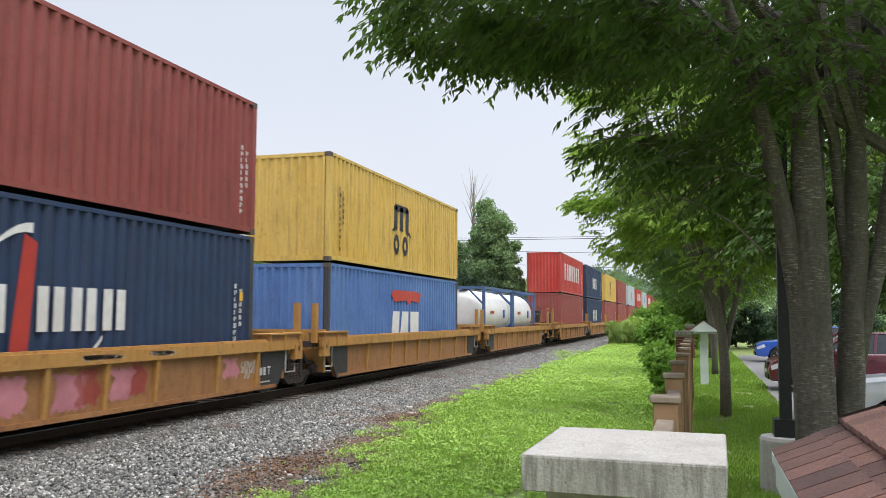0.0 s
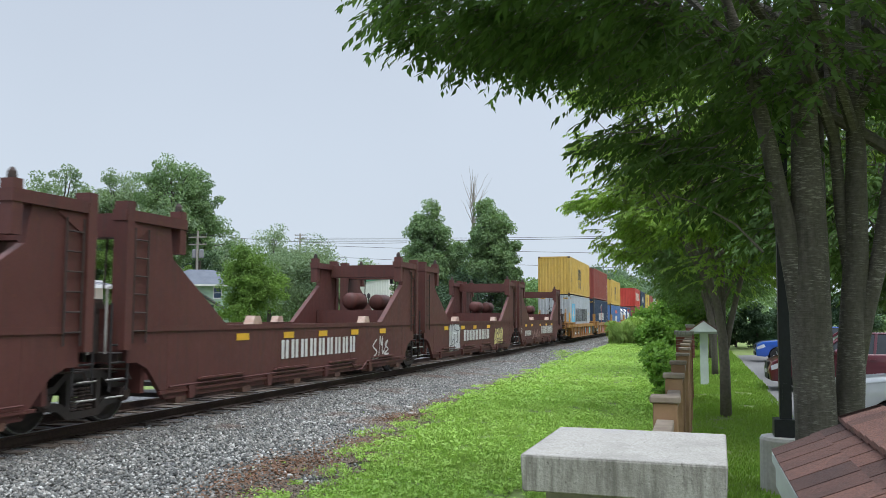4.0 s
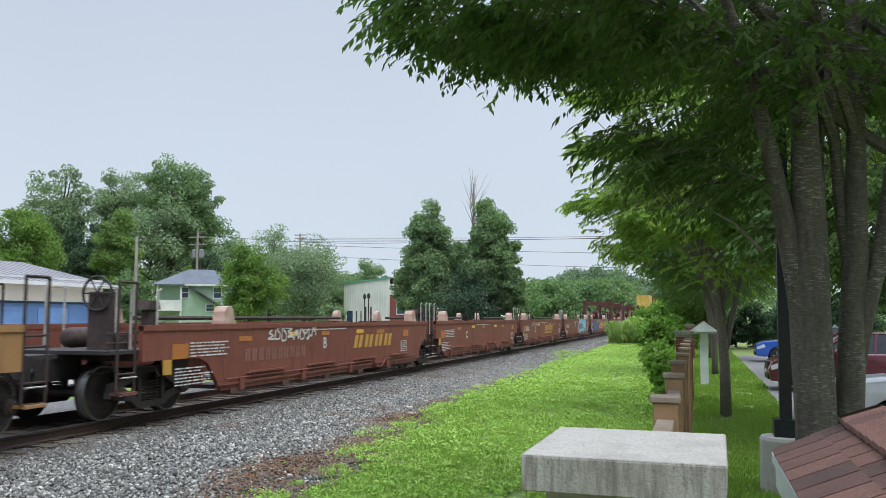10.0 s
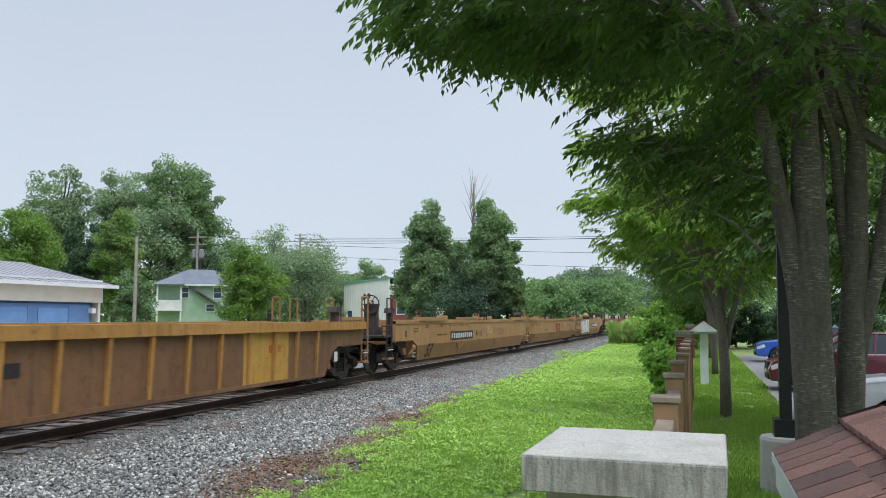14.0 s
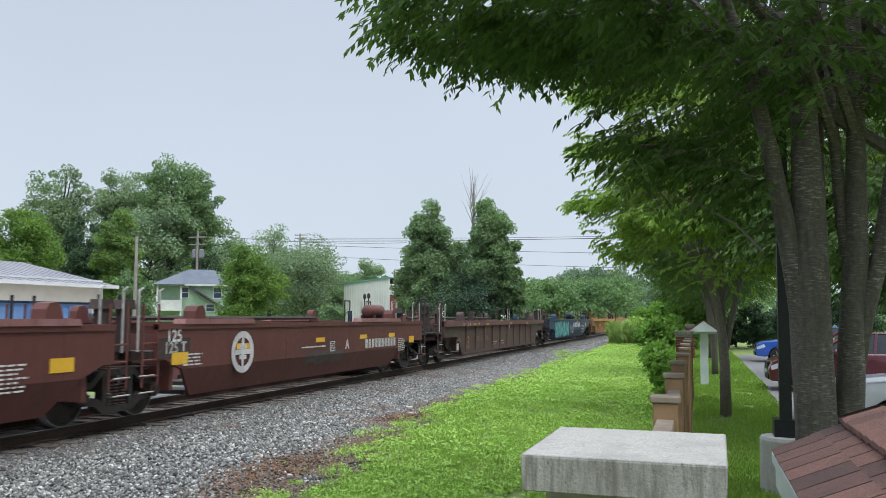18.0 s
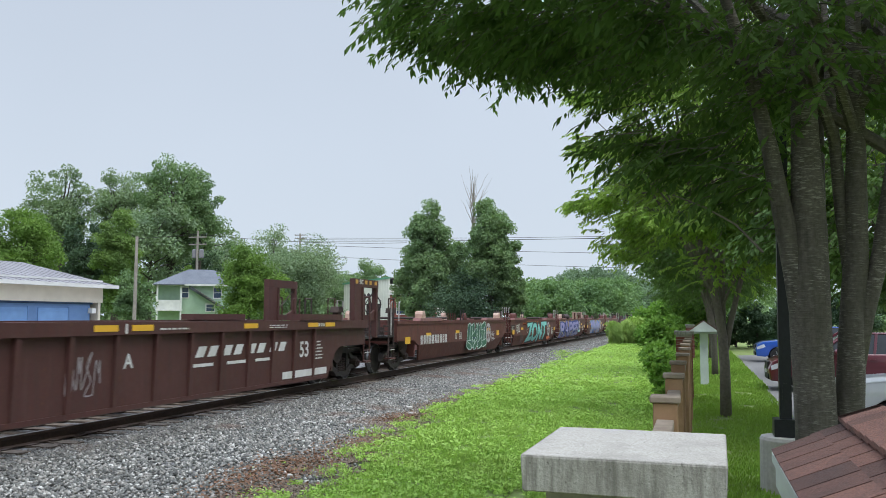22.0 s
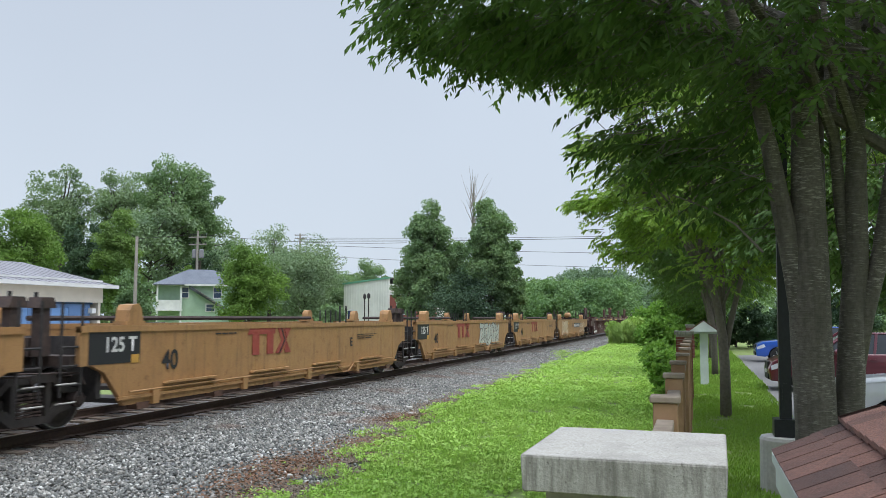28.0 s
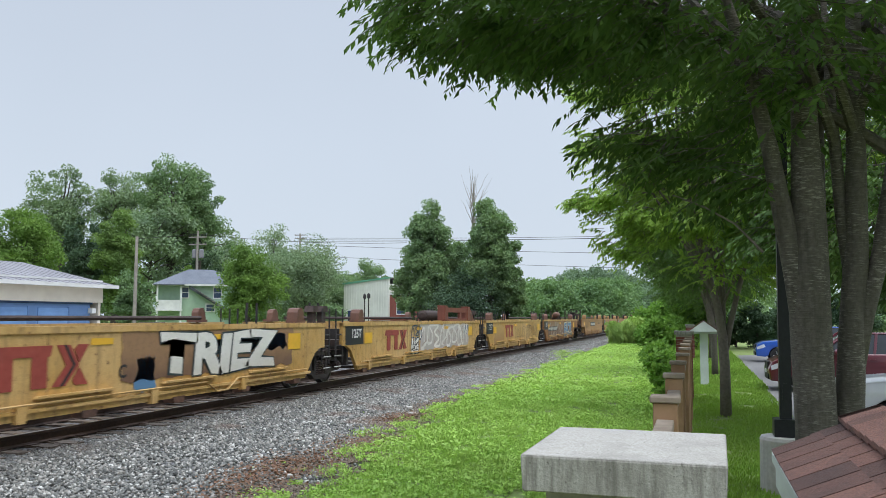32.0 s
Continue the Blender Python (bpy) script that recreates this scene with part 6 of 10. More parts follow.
def tank_container(x0, z0, label):
    """A white tank in a blue frame, six metres long."""
    ob = thing("tank_container", label, "tank container", "tank containers in the well")
    k, w, H = 3.03, 1.219, 2.59
    ob.matrix_basis = pose(x0 + k, TRACK_Y, RAIL_Z + z0)
    g = Geo().drum(-2.75, 0, 1.32, "x", [(0, 0.35), (0.06, 0.75), (0.22, 1.02), (0.45, 1.13), (5.05, 1.13), (5.28, 1.02), (5.44, 0.75), (5.50, 0.35)], 28)
    part("tank", g, M_TANK, ob, smooth=True)
    for sx in (-1, 1):
        for sy in (-1, 1):
            part("corner_post", Geo().box(*sorted((sx * k, sx * (k - 0.13))), *sorted((sy * w, sy * (w - 0.13))), 0, H), M_TANKFRAME, ob)
            part("brace", Geo().tube([(sx * (k - 0.06), sy * (w - 0.06), 0.9), (sx * (k - 0.06), sy * 0.35, 0.12)], 0.05, 6), M_TANKFRAME, ob)
            part("brace", Geo().tube([(sx * (k - 0.06), sy * (w - 0.06), 1.75), (sx * (k - 0.06), sy * 0.4, H - 0.08)], 0.045, 6), M_TANKFRAME, ob)
        for z in (0.06, H - 0.06):
            part("end_beam", Geo().box(*sorted((sx * k, sx * (k - 0.12))), -w + 0.13, w - 0.13, z - 0.055, z + 0.055), M_TANKFRAME, ob)
    for sy in (-1, 1):
        for z in (0.07, H - 0.05):
            part("side_beam", Geo().box(-k + 0.13, k - 0.13, *sorted((sy * (w - 0.01), sy * (w - 0.10))), z - 0.05, z + 0.05), M_TANKFRAME, ob)
    part("walkway", Geo().box(-2.6, 2.6, -0.25, 0.25, 2.47, 2.50), M_STEEL, ob)
    part("placard", Geo().box(1.0, 1.35, -1.155, -1.135, 1.15, 1.55), M_BLUEMARK, ob)
    part("small_print", Geo().box(-1.6, -0.9, -1.15, -1.135, 1.35, 1.48), M_REDMARK, ob)
    movers.append((ob, x0 + k))
    return ob


M_POST = paint("post_grey", (0.045, 0.047, 0.052), (0.07, 0.07, 0.072), 0.4)
M_CAST = paint("casting_paint", (0.085, 0.065, 0.05), rust=0.6)
M_TANK = surface("white_tank", (0.62, 0.61, 0.58), (0.70, 0.69, 0.66), 4, 0.8, 0.45, 0.05, c3=(0.48, 0.46, 0.42))
M_TANKFRAME = paint("tank_frame_blue", (0.055, 0.115, 0.25), rust=0.2)
M_BLUEMARK = flat("blue_mark", (0.03, 0.07, 0.30))
M_SKYMARK = flat("sky_mark", (0.10, 0.45, 0.66))
M_C_RED = paint("container_maroon", (0.255, 0.052, 0.043), (0.30, 0.075, 0.060), 0.16, 0.5)
M_C_NAVY = paint("container_navy", (0.018, 0.038, 0.086), (0.025, 0.050, 0.108), 0.10, 0.5)
M_C_YEL = paint("container_yellow", (0.64, 0.41, 0.085), (0.68, 0.46, 0.13), 0.14, 0.5)
M_C_BLUE = paint("container_blue", (0.07, 0.16, 0.40), (0.12, 0.23, 0.46), 0.15, 0.5)
M_C_GREY = paint("container_grey", (0.46, 0.50, 0.53), (0.52, 0.55, 0.58), 0.08, 0.5)
M_C_SCAR = paint("container_scarlet", (0.50, 0.045, 0.035), (0.55, 0.08, 0.06), 0.08, 0.45)
M_C_BRICK = paint("container_brick", (0.30, 0.07, 0.06), (0.34, 0.10, 0.08), 0.12, 0.5)
M_C_CREAM = paint("container_cream", (0.52, 0.47, 0.38), (0.58, 0.53, 0.44), 0.12, 0.5)

YF = -1.219 - 0.002     # just proud of a container's outer waves


def deco_tall_mark(ob, k):
    """Dark three-barred mark above two rounded blocks."""
    c = -0.55
    g = Geo()
    for x in (-0.52, 0.02, 0.56):
        g.box(c + x - 0.15, c + x + 0.15, YF, YF + 0.006, 1.32, 2.10)
    g.box(c - 0.60, c + 0.62, YF, YF + 0.006, 1.95, 2.16)
    g.slab([(c - 0.92, 1.27), (c - 0.6, 1.42), (c - 0.6, 1.27)], "y", YF, YF + 0.006)
    g.slab([(c + 0.40, 1.30), (c + 0.98, 1.20), (c + 0.80, 1.36)], "y", YF, YF + 0.006)
    part("mark", g, M_BLACK, ob)
    g = Geo()
    for x in (-0.45, 0.38):
        ring = [(c + x + 0.27 * math.cos(a), 0.86 + 0.33 * math.sin(a)) for a in [2 * math.pi * i / 14 for i in range(14)]]
        inn = [(c + x + 0.10 * math.cos(a), 0.86 + 0.14 * math.sin(a)) for a in [2 * math.pi * i / 14 for i in range(14)]]
        for i in range(14):
            j = (i + 1) % 14
            g.face([(ring[i][0], YF, ring[i][1]), (ring[j][0], YF, ring[j][1]), (inn[j][0], YF, inn[j][1]), (inn[i][0], YF, inn[i][1])])
    part("mark", g, M_BLACK, ob)
    code_column(ob, k, M_BLACK, 2 * k - 0.66, 0.3, 2.1)


def code_column(ob, k, material, x=0.62, z0=0.4, z1=1.9):
    rnd = random.Random(int(k * 100 + z0 * 10))
    g = Geo()
    for col, n, top in ((0.0, 11, z1), (0.2, 6, z1 - 0.1)):
        for i in range(n):
            z = top - (z1 - z0) * (i + 1) / 11
            hh = (z1 - z0) / 11 * 0.7
            a = k - x + col
            g.box(a, a + 0.028, YF, YF + 0.005, z, z + hh)
            if rnd.random() < 0.8:
                g.box(a + 0.055, a + 0.083, YF, YF + 0.005, z + rnd.choice((0, hh * 0.4)), z + hh)
    part("small_print", g, material, ob)


def hazard_corners(ob, k, H):
    """Yellow and black strips at the upper corners of the near end."""
    for z, spans in ((H - 0.30, ((-1.06, -0.72), (0.72, 1.06))),):
        for y0, y1 in spans:
            st = part("hazard_strip", Geo().box(-k - 0.006, -k + 0.012, y0, y1, z, z + 0.09), M_YELLOW, ob)
            g = Geo()
            for i in range(3):
                y = y0 + 0.05 + 0.10 * i
                g.slab([(y, z), (y + 0.045, z), (y + 0.085, z + 0.09), (y + 0.04, z + 0.09)], "x", -k - 0.009, -k - 0.0065)
            part("stripes", g, M_BLACK, st)
    st = part("hazard_strip", Geo().box(-k + 0.18, -k + 0.62, YF - 0.004, YF, H - 0.28, H - 0.19), M_YELLOW, ob)
    g = Geo()
    for i in range(4):
        x = -k + 0.20 + 0.10 * i
        g.slab([(x, H - 0.28), (x + 0.045, H - 0.28), (x + 0.085, H - 0.19), (x + 0.04, H - 0.19)], "y", YF - 0.008, YF - 0.0045)
    part("stripes", g, M_BLACK, st)


def deco_white_blocks(ob, k):
    hazard_corners(ob, k, 2.896)
    g = Geo()
    for i in range(12):
        g.box(-k - 0.006, -k + 0.010, -0.80, -0.745, 0.45 + 0.16 * i, 0.54 + 0.16 * i)
    part("numbering", g, M_WHITE, ob)
    part("mark", bars(0.0, 2.1, 0.95, 1.62, 3, YF, 0.76), M_WHITE, ob)
    part("mark", bars(-2.45, -0.42, 0.95, 1.62, 3, YF, 0.76), M_WHITE, ob)
    g = Geo().slab([(-0.50, 0.62), (-0.16, 0.62), (-0.05, 2.25), (-0.30, 2.36)], "y", YF - 0.004, YF - 0.001)
    part("mark", g, M_REDMARK, ob)
    g = Geo()
    for i in range(7):
        a, b = i / 7, (i + 1) / 7
        f = lambda u: (-1.15 + 1.0 * u, 1.86 + 0.52 * math.sin(u * 1.7))
        (xa, za), (xb, zb) = f(a), f(b)
        g.slab([(xa, za), (xb, zb), (xb, zb + 0.02 + 0.13 * b), (xa, za + 0.02 + 0.13 * a)], "y", YF - 0.008, YF - 0.005)
    part("mark", g, M_WHITE, ob)
    g = Geo()
    for i in range(6):
        a, b = i / 6, (i + 1) / 6
        f = lambda u: (0.75 + 0.65 * u, 0.45 + 0.35 * u * u)
        (xa, za), (xb, zb) = f(a), f(b)
        g.slab([(xa, za), (xb, zb), (xb, zb + 0.07), (xa, za + 0.07)], "y", YF, YF + 0.005)
    part("mark", g, M_WHITE, ob)
    code_column(ob, k, M_WHITE, 0.75)
    part("mark", Geo().box(k - 0.55, k - 0.42, YF, YF + 0.005, 1.5, 1.7), M_YELLOW, ob)


def deco_star(ob, k):
    part("mark", Geo().box(-5.1, -3.55, YF, YF + 0.004, 0.70, 2.25), M_SKYMARK, ob)
    cx, cz, pts = -4.32, 1.47, []
    for i in range(14):
        r = 0.70 if i % 2 == 0 else 0.22
        a = math.pi / 2 + 2 * math.pi * i / 14
        pts.append((cx + r * math.cos(a), cz + r * math.sin(a)))
    part("mark", Geo().slab(pts, "y", YF - 0.006, YF - 0.002), M_WHITE, ob)
    part("mark", bars(-2.95, 4.15, 0.86, 1.90, 6, YF, 0.80), M_BLACK, ob)
    g = Geo().slab([(k - 1.2, 1.42), (k - 0.97, 1.42), (k - 1.085, 1.65)], "y", YF, YF + 0.004)
    part("mark", g, M_YELLOW, ob)
    code_column(ob, k, M_BLACK, 0.75, 1.7, 2.2)
    hazard_corners(ob, k, 2.896)
    for y in (-1.20, 1.12):
        part("post_strip", Geo().box(-k - 0.006, -k - 0.001, y, y + 0.08, 0.15, 1.55), M_YELLOW, ob)
    st = part("post_strip", Geo().box(-k + 0.02, -k + 0.13, -1.2245, -1.2205, 0.15, 1.55), M_YELLOW, ob)
    part("numbering", Geo().box(-k + 0.05, -k + 0.10, -1.228, -1.225, 0.80, 1.15), M_BLACK, st)


def deco_red_white(ob, k):
    part("mark", Geo().slab([(-1.45, 1.9), (-1.1, 1.66), (0.0, 1.72), (0.25, 1.56), (0.5, 1.72), (1.3, 1.66), (1.5, 1.95), (1.1, 2.04), (-1.2, 2.04)], "y", YF, YF + 0.005), M_C_SCAR, ob)
    g = Geo().slab([(-1.4, 0.55), (-0.75, 0.55), (-0.65, 1.36), (-1.25, 1.36)], "y", YF, YF + 0.005)
    g.slab([(-0.6, 0.55), (0.15, 0.55), (0.2, 1.36), (-0.4, 1.36)], "y", YF, YF + 0.005)
    g.box(0.4, 1.25, YF, YF + 0.005, 0.55, 1.36)
    part("mark", g, M_WHITE, ob)


def deco_bars(material, x0, x1, z0, z1, n):
    def put(ob, k):
        part("mark", bars(x0, x1, z0, z1, n, YF, 0.6), material, ob)
        code_column(ob, k, M_WHITE, 0.9)
    return put


def deco_code(material):
    return lambda ob, k: code_column(ob, k, material)
# ---- the consist, front to rear ----
P_TTX = paint("car_yellow", (0.42, 0.20, 0.045), (0.48, 0.26, 0.08), 0.30)
P_TTXD = paint("car_yellow_dirty", (0.31, 0.135, 0.048), (0.38, 0.185, 0.07), 0.42)
P_STAIN = paint("car_rust_stained", (0.17, 0.085, 0.042), (0.24, 0.12, 0.055), 0.5)
P_BRIGHT = paint("car_bright_yellow", (0.52, 0.28, 0.05), (0.56, 0.33, 0.08), 0.2)
P_YEL = paint("car_scuffed_yellow", (0.52, 0.30, 0.08), (0.64, 0.42, 0.18), 0.5)
P_TAN = paint("car_tan", (0.37, 0.195, 0.075), (0.42, 0.24, 0.10), 0.22)
P_BROWN = paint("car_oxide", (0.20, 0.062, 0.04), (0.235, 0.08, 0.052), 0.15)
P_TWIN = paint("car_oxide_dark", (0.098, 0.031, 0.025), (0.125, 0.045, 0.036), 0.32)
P_MAROON = paint("car_maroon", (0.115, 0.036, 0.028), (0.14, 0.048, 0.038), 0.15)
P_FADED = paint("car_faded_maroon", (0.24, 0.10, 0.09), (0.30, 0.15, 0.14), 0.2)
P_DULL = paint("car_dull_brown", (0.078, 0.047, 0.040), (0.10, 0.058, 0.048), 0.35)
P_DULLTOP = paint("car_dull_chord", (0.125, 0.055, 0.047), (0.17, 0.085, 0.075), 0.3)
P_DKMAR = paint("car_dark_maroon", (0.080, 0.030, 0.025), (0.10, 0.042, 0.035), 0.25)
P_NAVY = paint("car_navy", (0.02, 0.045, 0.085), (0.03, 0.06, 0.10), 0.2)
P_PALE = surface("scuffed_pad", (0.42, 0.27, 0.20), (0.55, 0.42, 0.34), 6, 2, 0.7, 0.2, c3=(0.25, 0.10, 0.07))



def cradle(car, h, x, mat, pad_mat, long=3.0):
    """An open steel cradle over the car's end, with a reservoir inside."""
    e = x + long
    cr = part("tank_cradle", Geo().box(x - h, e - h, -1.46, -1.36, 1.92, 2.10), mat, car, "open steel cradle with scuffed pads")
    for xa_, xb_ in ((0.0, 0.5), (long * 0.60, long * 0.66), (long - 0.6, long)):
        part("web", Geo().box(x + xa_ - h, x + xb_ - h, -1.455, -1.36, 1.60, 1.92), mat, cr)
    part("lower_beam", Geo().box(x - h, e - h, -1.465, -1.36, 1.60, 1.68), mat, cr)
    part("rear_beam", Geo().box(x - h, e - h, 1.36, 1.46, 1.60, 1.72), mat, cr)
    part("end_wedge", Geo().slab([(e - h, 1.60), (e + 0.75 - h, 1.60), (e + 0.25 - h, 2.02), (e - h, 2.06)], "y", -1.45, -1.30), mat, cr)
    for xx in (x + 0.02, e - 0.42):
        part("pad", Geo().slab([(xx - h, 1.62), (xx + 0.38 - h, 1.62), (xx + 0.38 - h, 2.06), (xx + 0.26 - h, 2.17), (xx - h, 2.17)], "y", -1.50, -1.2), pad_mat, cr)
    part("reservoir", Geo().drum(x + 0.6 - h, -0.4, 1.80, "x", [(0, 0.1), (0.06, 0.2), (long - 1.3, 0.2), (long - 1.24, 0.1)], 14), M_MACH, cr)


GROUP_S = "loaded double-stack wells"
B0 = 0.56               # loaded floor above the rail


def rib_line(rear, front, cp_r, cp_f):
    """Ribs close together amidships and wide apart towards the ends, from the rear joint."""
    c = (front - rear) / 2 - 0.25 + (1.75 if cp_r else 0.0) - (1.35 if cp_f else 0.0)
    return [c + d for d in (-6.3, -4.42, -2.52, -1.26, 0, 1.26, 2.52, 4.42, 5.9) if 1.9 < c + d < front - rear - 1.8]


def stack(rear, front, low, high, cp_r=False, cp_f=False, off=None):
    """A ribbed well with one container in it and one on top."""
    car, h, ar, af = well_car(rear, front, "ribbed", P_TTXD, "weathered orange-yellow ribbed steel well car with graffiti", cp_r, cp_f, P_TTX, 1.20, 0.20, GROUP_S, trim=P_TTX, ribs=rib_line(rear, front, cp_r, cp_f))
    x = off if off is not None else (rear + front) / 2 - 6.095
    z = B0
    for spec in (low, high):
        if spec:
            mat, hh, label, dec = spec
            container(x, z, 12.19, hh, mat, label, dec, "stacked containers")
            z += hh + 0.05
    return car, h


M_SP_YELLOW, M_SP_BLUE, M_SP_NAVY = spray((0.62, 0.44, 0.05)), spray((0.05, 0.19, 0.52)), spray((0.035, 0.06, 0.28))
M_SP_LILAC = spray_fade((0.36, 0.33, 0.62), (0.29, 0.27, 0.45), 0.5, 1.3)
M_SP_PINK = spray_fade((0.60, 0.36, 0.40), (0.25, 0.24, 0.36), 0.75, 1.45)
M_SP_MINT, M_SP_TEAL, M_SP_INK = spray((0.24, 0.55, 0.46)), spray_fade((0.24, 0.60, 0.54), (0.20, 0.50, 0.46), 0.4, 1.4), spray((0.018, 0.032, 0.036))
M_SP_ORANGE, M_SP_GREEN, M_SP_CREAM = spray((0.52, 0.13, 0.04)), spray((0.018, 0.09, 0.05)), spray((0.70, 0.60, 0.40))
M_SP_STEEL, M_SP_BONE = spray_fade((0.15, 0.30, 0.48), (0.09, 0.20, 0.34), 0.5, 1.4), spray_fade((0.70, 0.68, 0.62), (0.60, 0.57, 0.50), 0.5, 1.4)
M_SP_ROSE, M_SP_OXBLOOD, M_SP_DUSTY = spray((0.44, 0.16, 0.18)), spray((0.20, 0.045, 0.035)), spray((0.40, 0.36, 0.31))
M_UMBER, M_SP_AMBER = spray((0.16, 0.09, 0.04)), spray((0.48, 0.20, 0.05))
M_SP_RUSTY = spray((0.13, 0.06, 0.035))
HC, SC = 2.896, 2.591
MSC = (M_C_YEL, HC, "yellow corrugated steel container with dark marks, upper of a stack", deco_tall_mark)
car, h = stack(2.8, 19.1, (M_C_NAVY, HC, "navy blue container with white blocks and red swoosh, in a well", deco_white_blocks), (M_C_RED, HC, "maroon corrugated container, faded, stacked on a navy one", deco_code(M_WHITE)), off=4.7)
marks(car, h, [("wash", 5.62, 6.35, 0.30, 0.90, M_SP_ROSE, 301), ("wash", 6.85, 7.55, 0.34, 0.95, M_SP_ROSE, 302), ("wash", 8.05, 8.75, 0.30, 0.95, M_SP_ROSE, 303), ("wash", 9.35, 9.85, 0.36, 0.95, M_SP_ROSE, 304), ("wash", 8.55, 9.0, 0.34, 0.98, M_FADERED, 305), ("wash", 9.75, 10.15, 0.4, 0.98, M_FADERED, 306), ("wash", 2.55, 3.35, 0.72, 0.98, M_SP_OXBLOOD, 307), ("wash", 2.45, 3.1, 0.22, 0.34, M_FADERED, 308), ("tag", 3.75, 4.75, 0.52, 0.86, 5, M_SP_DUSTY, 0.03), ("wash", 12.6, 13.1, 0.5, 0.95, M_SP_ROSE, 309), ("tag", 13.2, 13.8, 0.5, 0.9, 8, M_SP_DUSTY, 0.03)], -1.484)
marks(car, h, [("wash", 2.15, 2.8, 1.03, 1.17, M_SP_DUSTY, 311), ("wash", 2.82, 3.1, 1.03, 1.18, M_SP_ORANGE, 312), ("lines", 3.17, 3.46, 1.04, 1.15, 4, M_WHITE), ("wash", 4.6, 4.9, 1.05, 1.16, M_SP_DUSTY, 313), ("wash", 4.95, 5.27, 1.06, 1.17, spray((0.16, 0.42, 0.48)), 314), ("wash", 5.65, 6.3, 1.06, 1.18, M_SP_INK, 315), ("wash", 8.6, 9.5, 1.05, 1.17, M_SP_DUSTY, 316), ("wash", 10.2, 10.8, 1.05, 1.17, M_SP_DUSTY, 317)], -1.582)
for c in (1.95, 14.2):
    q = part("lettering", letters("T", 0.17, M_WHITE), None, car)
    q.location = (c - h + 0.14, -1.504, 0.58)
    part("numbering", bars(c - h - 0.24, c - h + 0.06, 0.50, 0.66, 2, -1.504), M_WHITE, car)
    part("numbering", bars(c - h - 0.2, c - h + 0.2, 0.34, 0.37, 6, -1.504), M_WHITE, car)
stack(19.1, 35.7, (M_C_BLUE, SC, "mid-blue container with red and white blocks, in a well", deco_red_white), MSC, cp_f=False, off=20.7)
car, h = stack(-15.5, 2.8, (M_C_GREY, HC, "pale grey container with light-blue star panel and black bars", deco_star), MSC, cp_r=True, off=-11.05)
marks(car, h, [("plate", 4.92, 5.86, 0.40, 0.66, 4), ("plate", 6.32, 7.42, 0.42, 0.66, 6), ("wash", 10.85, 11.6, 0.42, 0.95, M_SP_STEEL, 321), ("wash", 12.1, 13.0, 0.42, 0.95, M_FADERED, 322), ("wash", 12.05, 12.5, 0.36, 0.6, M_SP_ROSE, 323), ("wash", 13.4, 14.6, 0.34, 0.98, M_SP_TEAL, 324), ("wash", 8.4, 9.2, 0.75, 0.98, M_SP_RUSTY, 325)], -1.484)
marks(car, h, [("wash", 4.75, 5.1, 1.04, 1.18, M_SP_DUSTY, 331), ("wash", 6.4, 6.9, 1.04, 1.18, M_SP_ORANGE, 332), ("wash", 9.8, 10.3, 1.04, 1.18, M_SP_ORANGE, 333)], -1.582)
q = part("lettering", letters("40", 0.36, M_BLACK), None, car)
q.location = (9.80 - h, -1.489, 0.67)
# tank unit
car, h, ar, af = well_car(35.7, 53.9, "ribbed", P_TTXD, "weathered orange-yellow ribbed well car carrying two tanks", False, True, P_TTX, 1.20, 0.20, GROUP_S, trim=P_TTX, ribs=rib_line(35.7, 53.9, False, True))
fittings(car, h, ar, af, P_TTX, False, 0, 1)
tank_container(37.4, B0, "white cylindrical tank in a blue steel frame")
tank_container(43.6, B0, "white cylindrical tank in a blue steel frame")
SCAR_U = (M_C_SCAR, HC, "bright red container with white bars, stacked", deco_bars(M_WHITE, -4.2, 4.0, 1.0, 2.2, 7))
SCAR_L = (M_C_BRICK, HC, "dull red container in a well", deco_code(M_WHITE))
NAVY_U = (M_C_NAVY, HC, "navy blue container with white bars", deco_bars(M_WHITE, -1.6, 1.8, 0.9, 1.9, 3))
YEL_U = (M_C_YEL, HC, "yellow container with a dark mark, stacked", deco_tall_mark)
GREY_U = (M_C_GREY, HC, "pale grey container with a blue mark, stacked", deco_bars(M_BLUEMARK, -1, 1, 0.9, 2.0, 2))
BRICK = (M_C_BRICK, HC, "brick-red corrugated steel container, stacked", deco_code(M_WHITE))
RED = (M_C_RED, HC, "maroon corrugated steel container, stacked", deco_code(M_WHITE))
CREAM = (M_C_CREAM, HC, "cream corrugated steel container, stacked", deco_code(M_BLACK))
ahead = [53.9, 72.5, 88.0, 103.5, 119.0, 136.0, 153.0, 168.5, 184.0, 199.5, 216.5, 233.5]
loads = [(SCAR_L, SCAR_U), (NAVY_U, NAVY_U), (BRICK, YEL_U), (BRICK, BRICK), (SCAR_L, GREY_U), (RED, SCAR_U), (CREAM, GREY_U), (NAVY_U, SCAR_U), (BRICK, RED), (CREAM, BRICK), (RED, SCAR_L)]
for i, (lo, hi) in enumerate(loads):
    stack(ahead[i], ahead[i + 1], lo, hi, i in (0, 5, 10), i in (4, 9), off=59.5 if i == 0 else None)

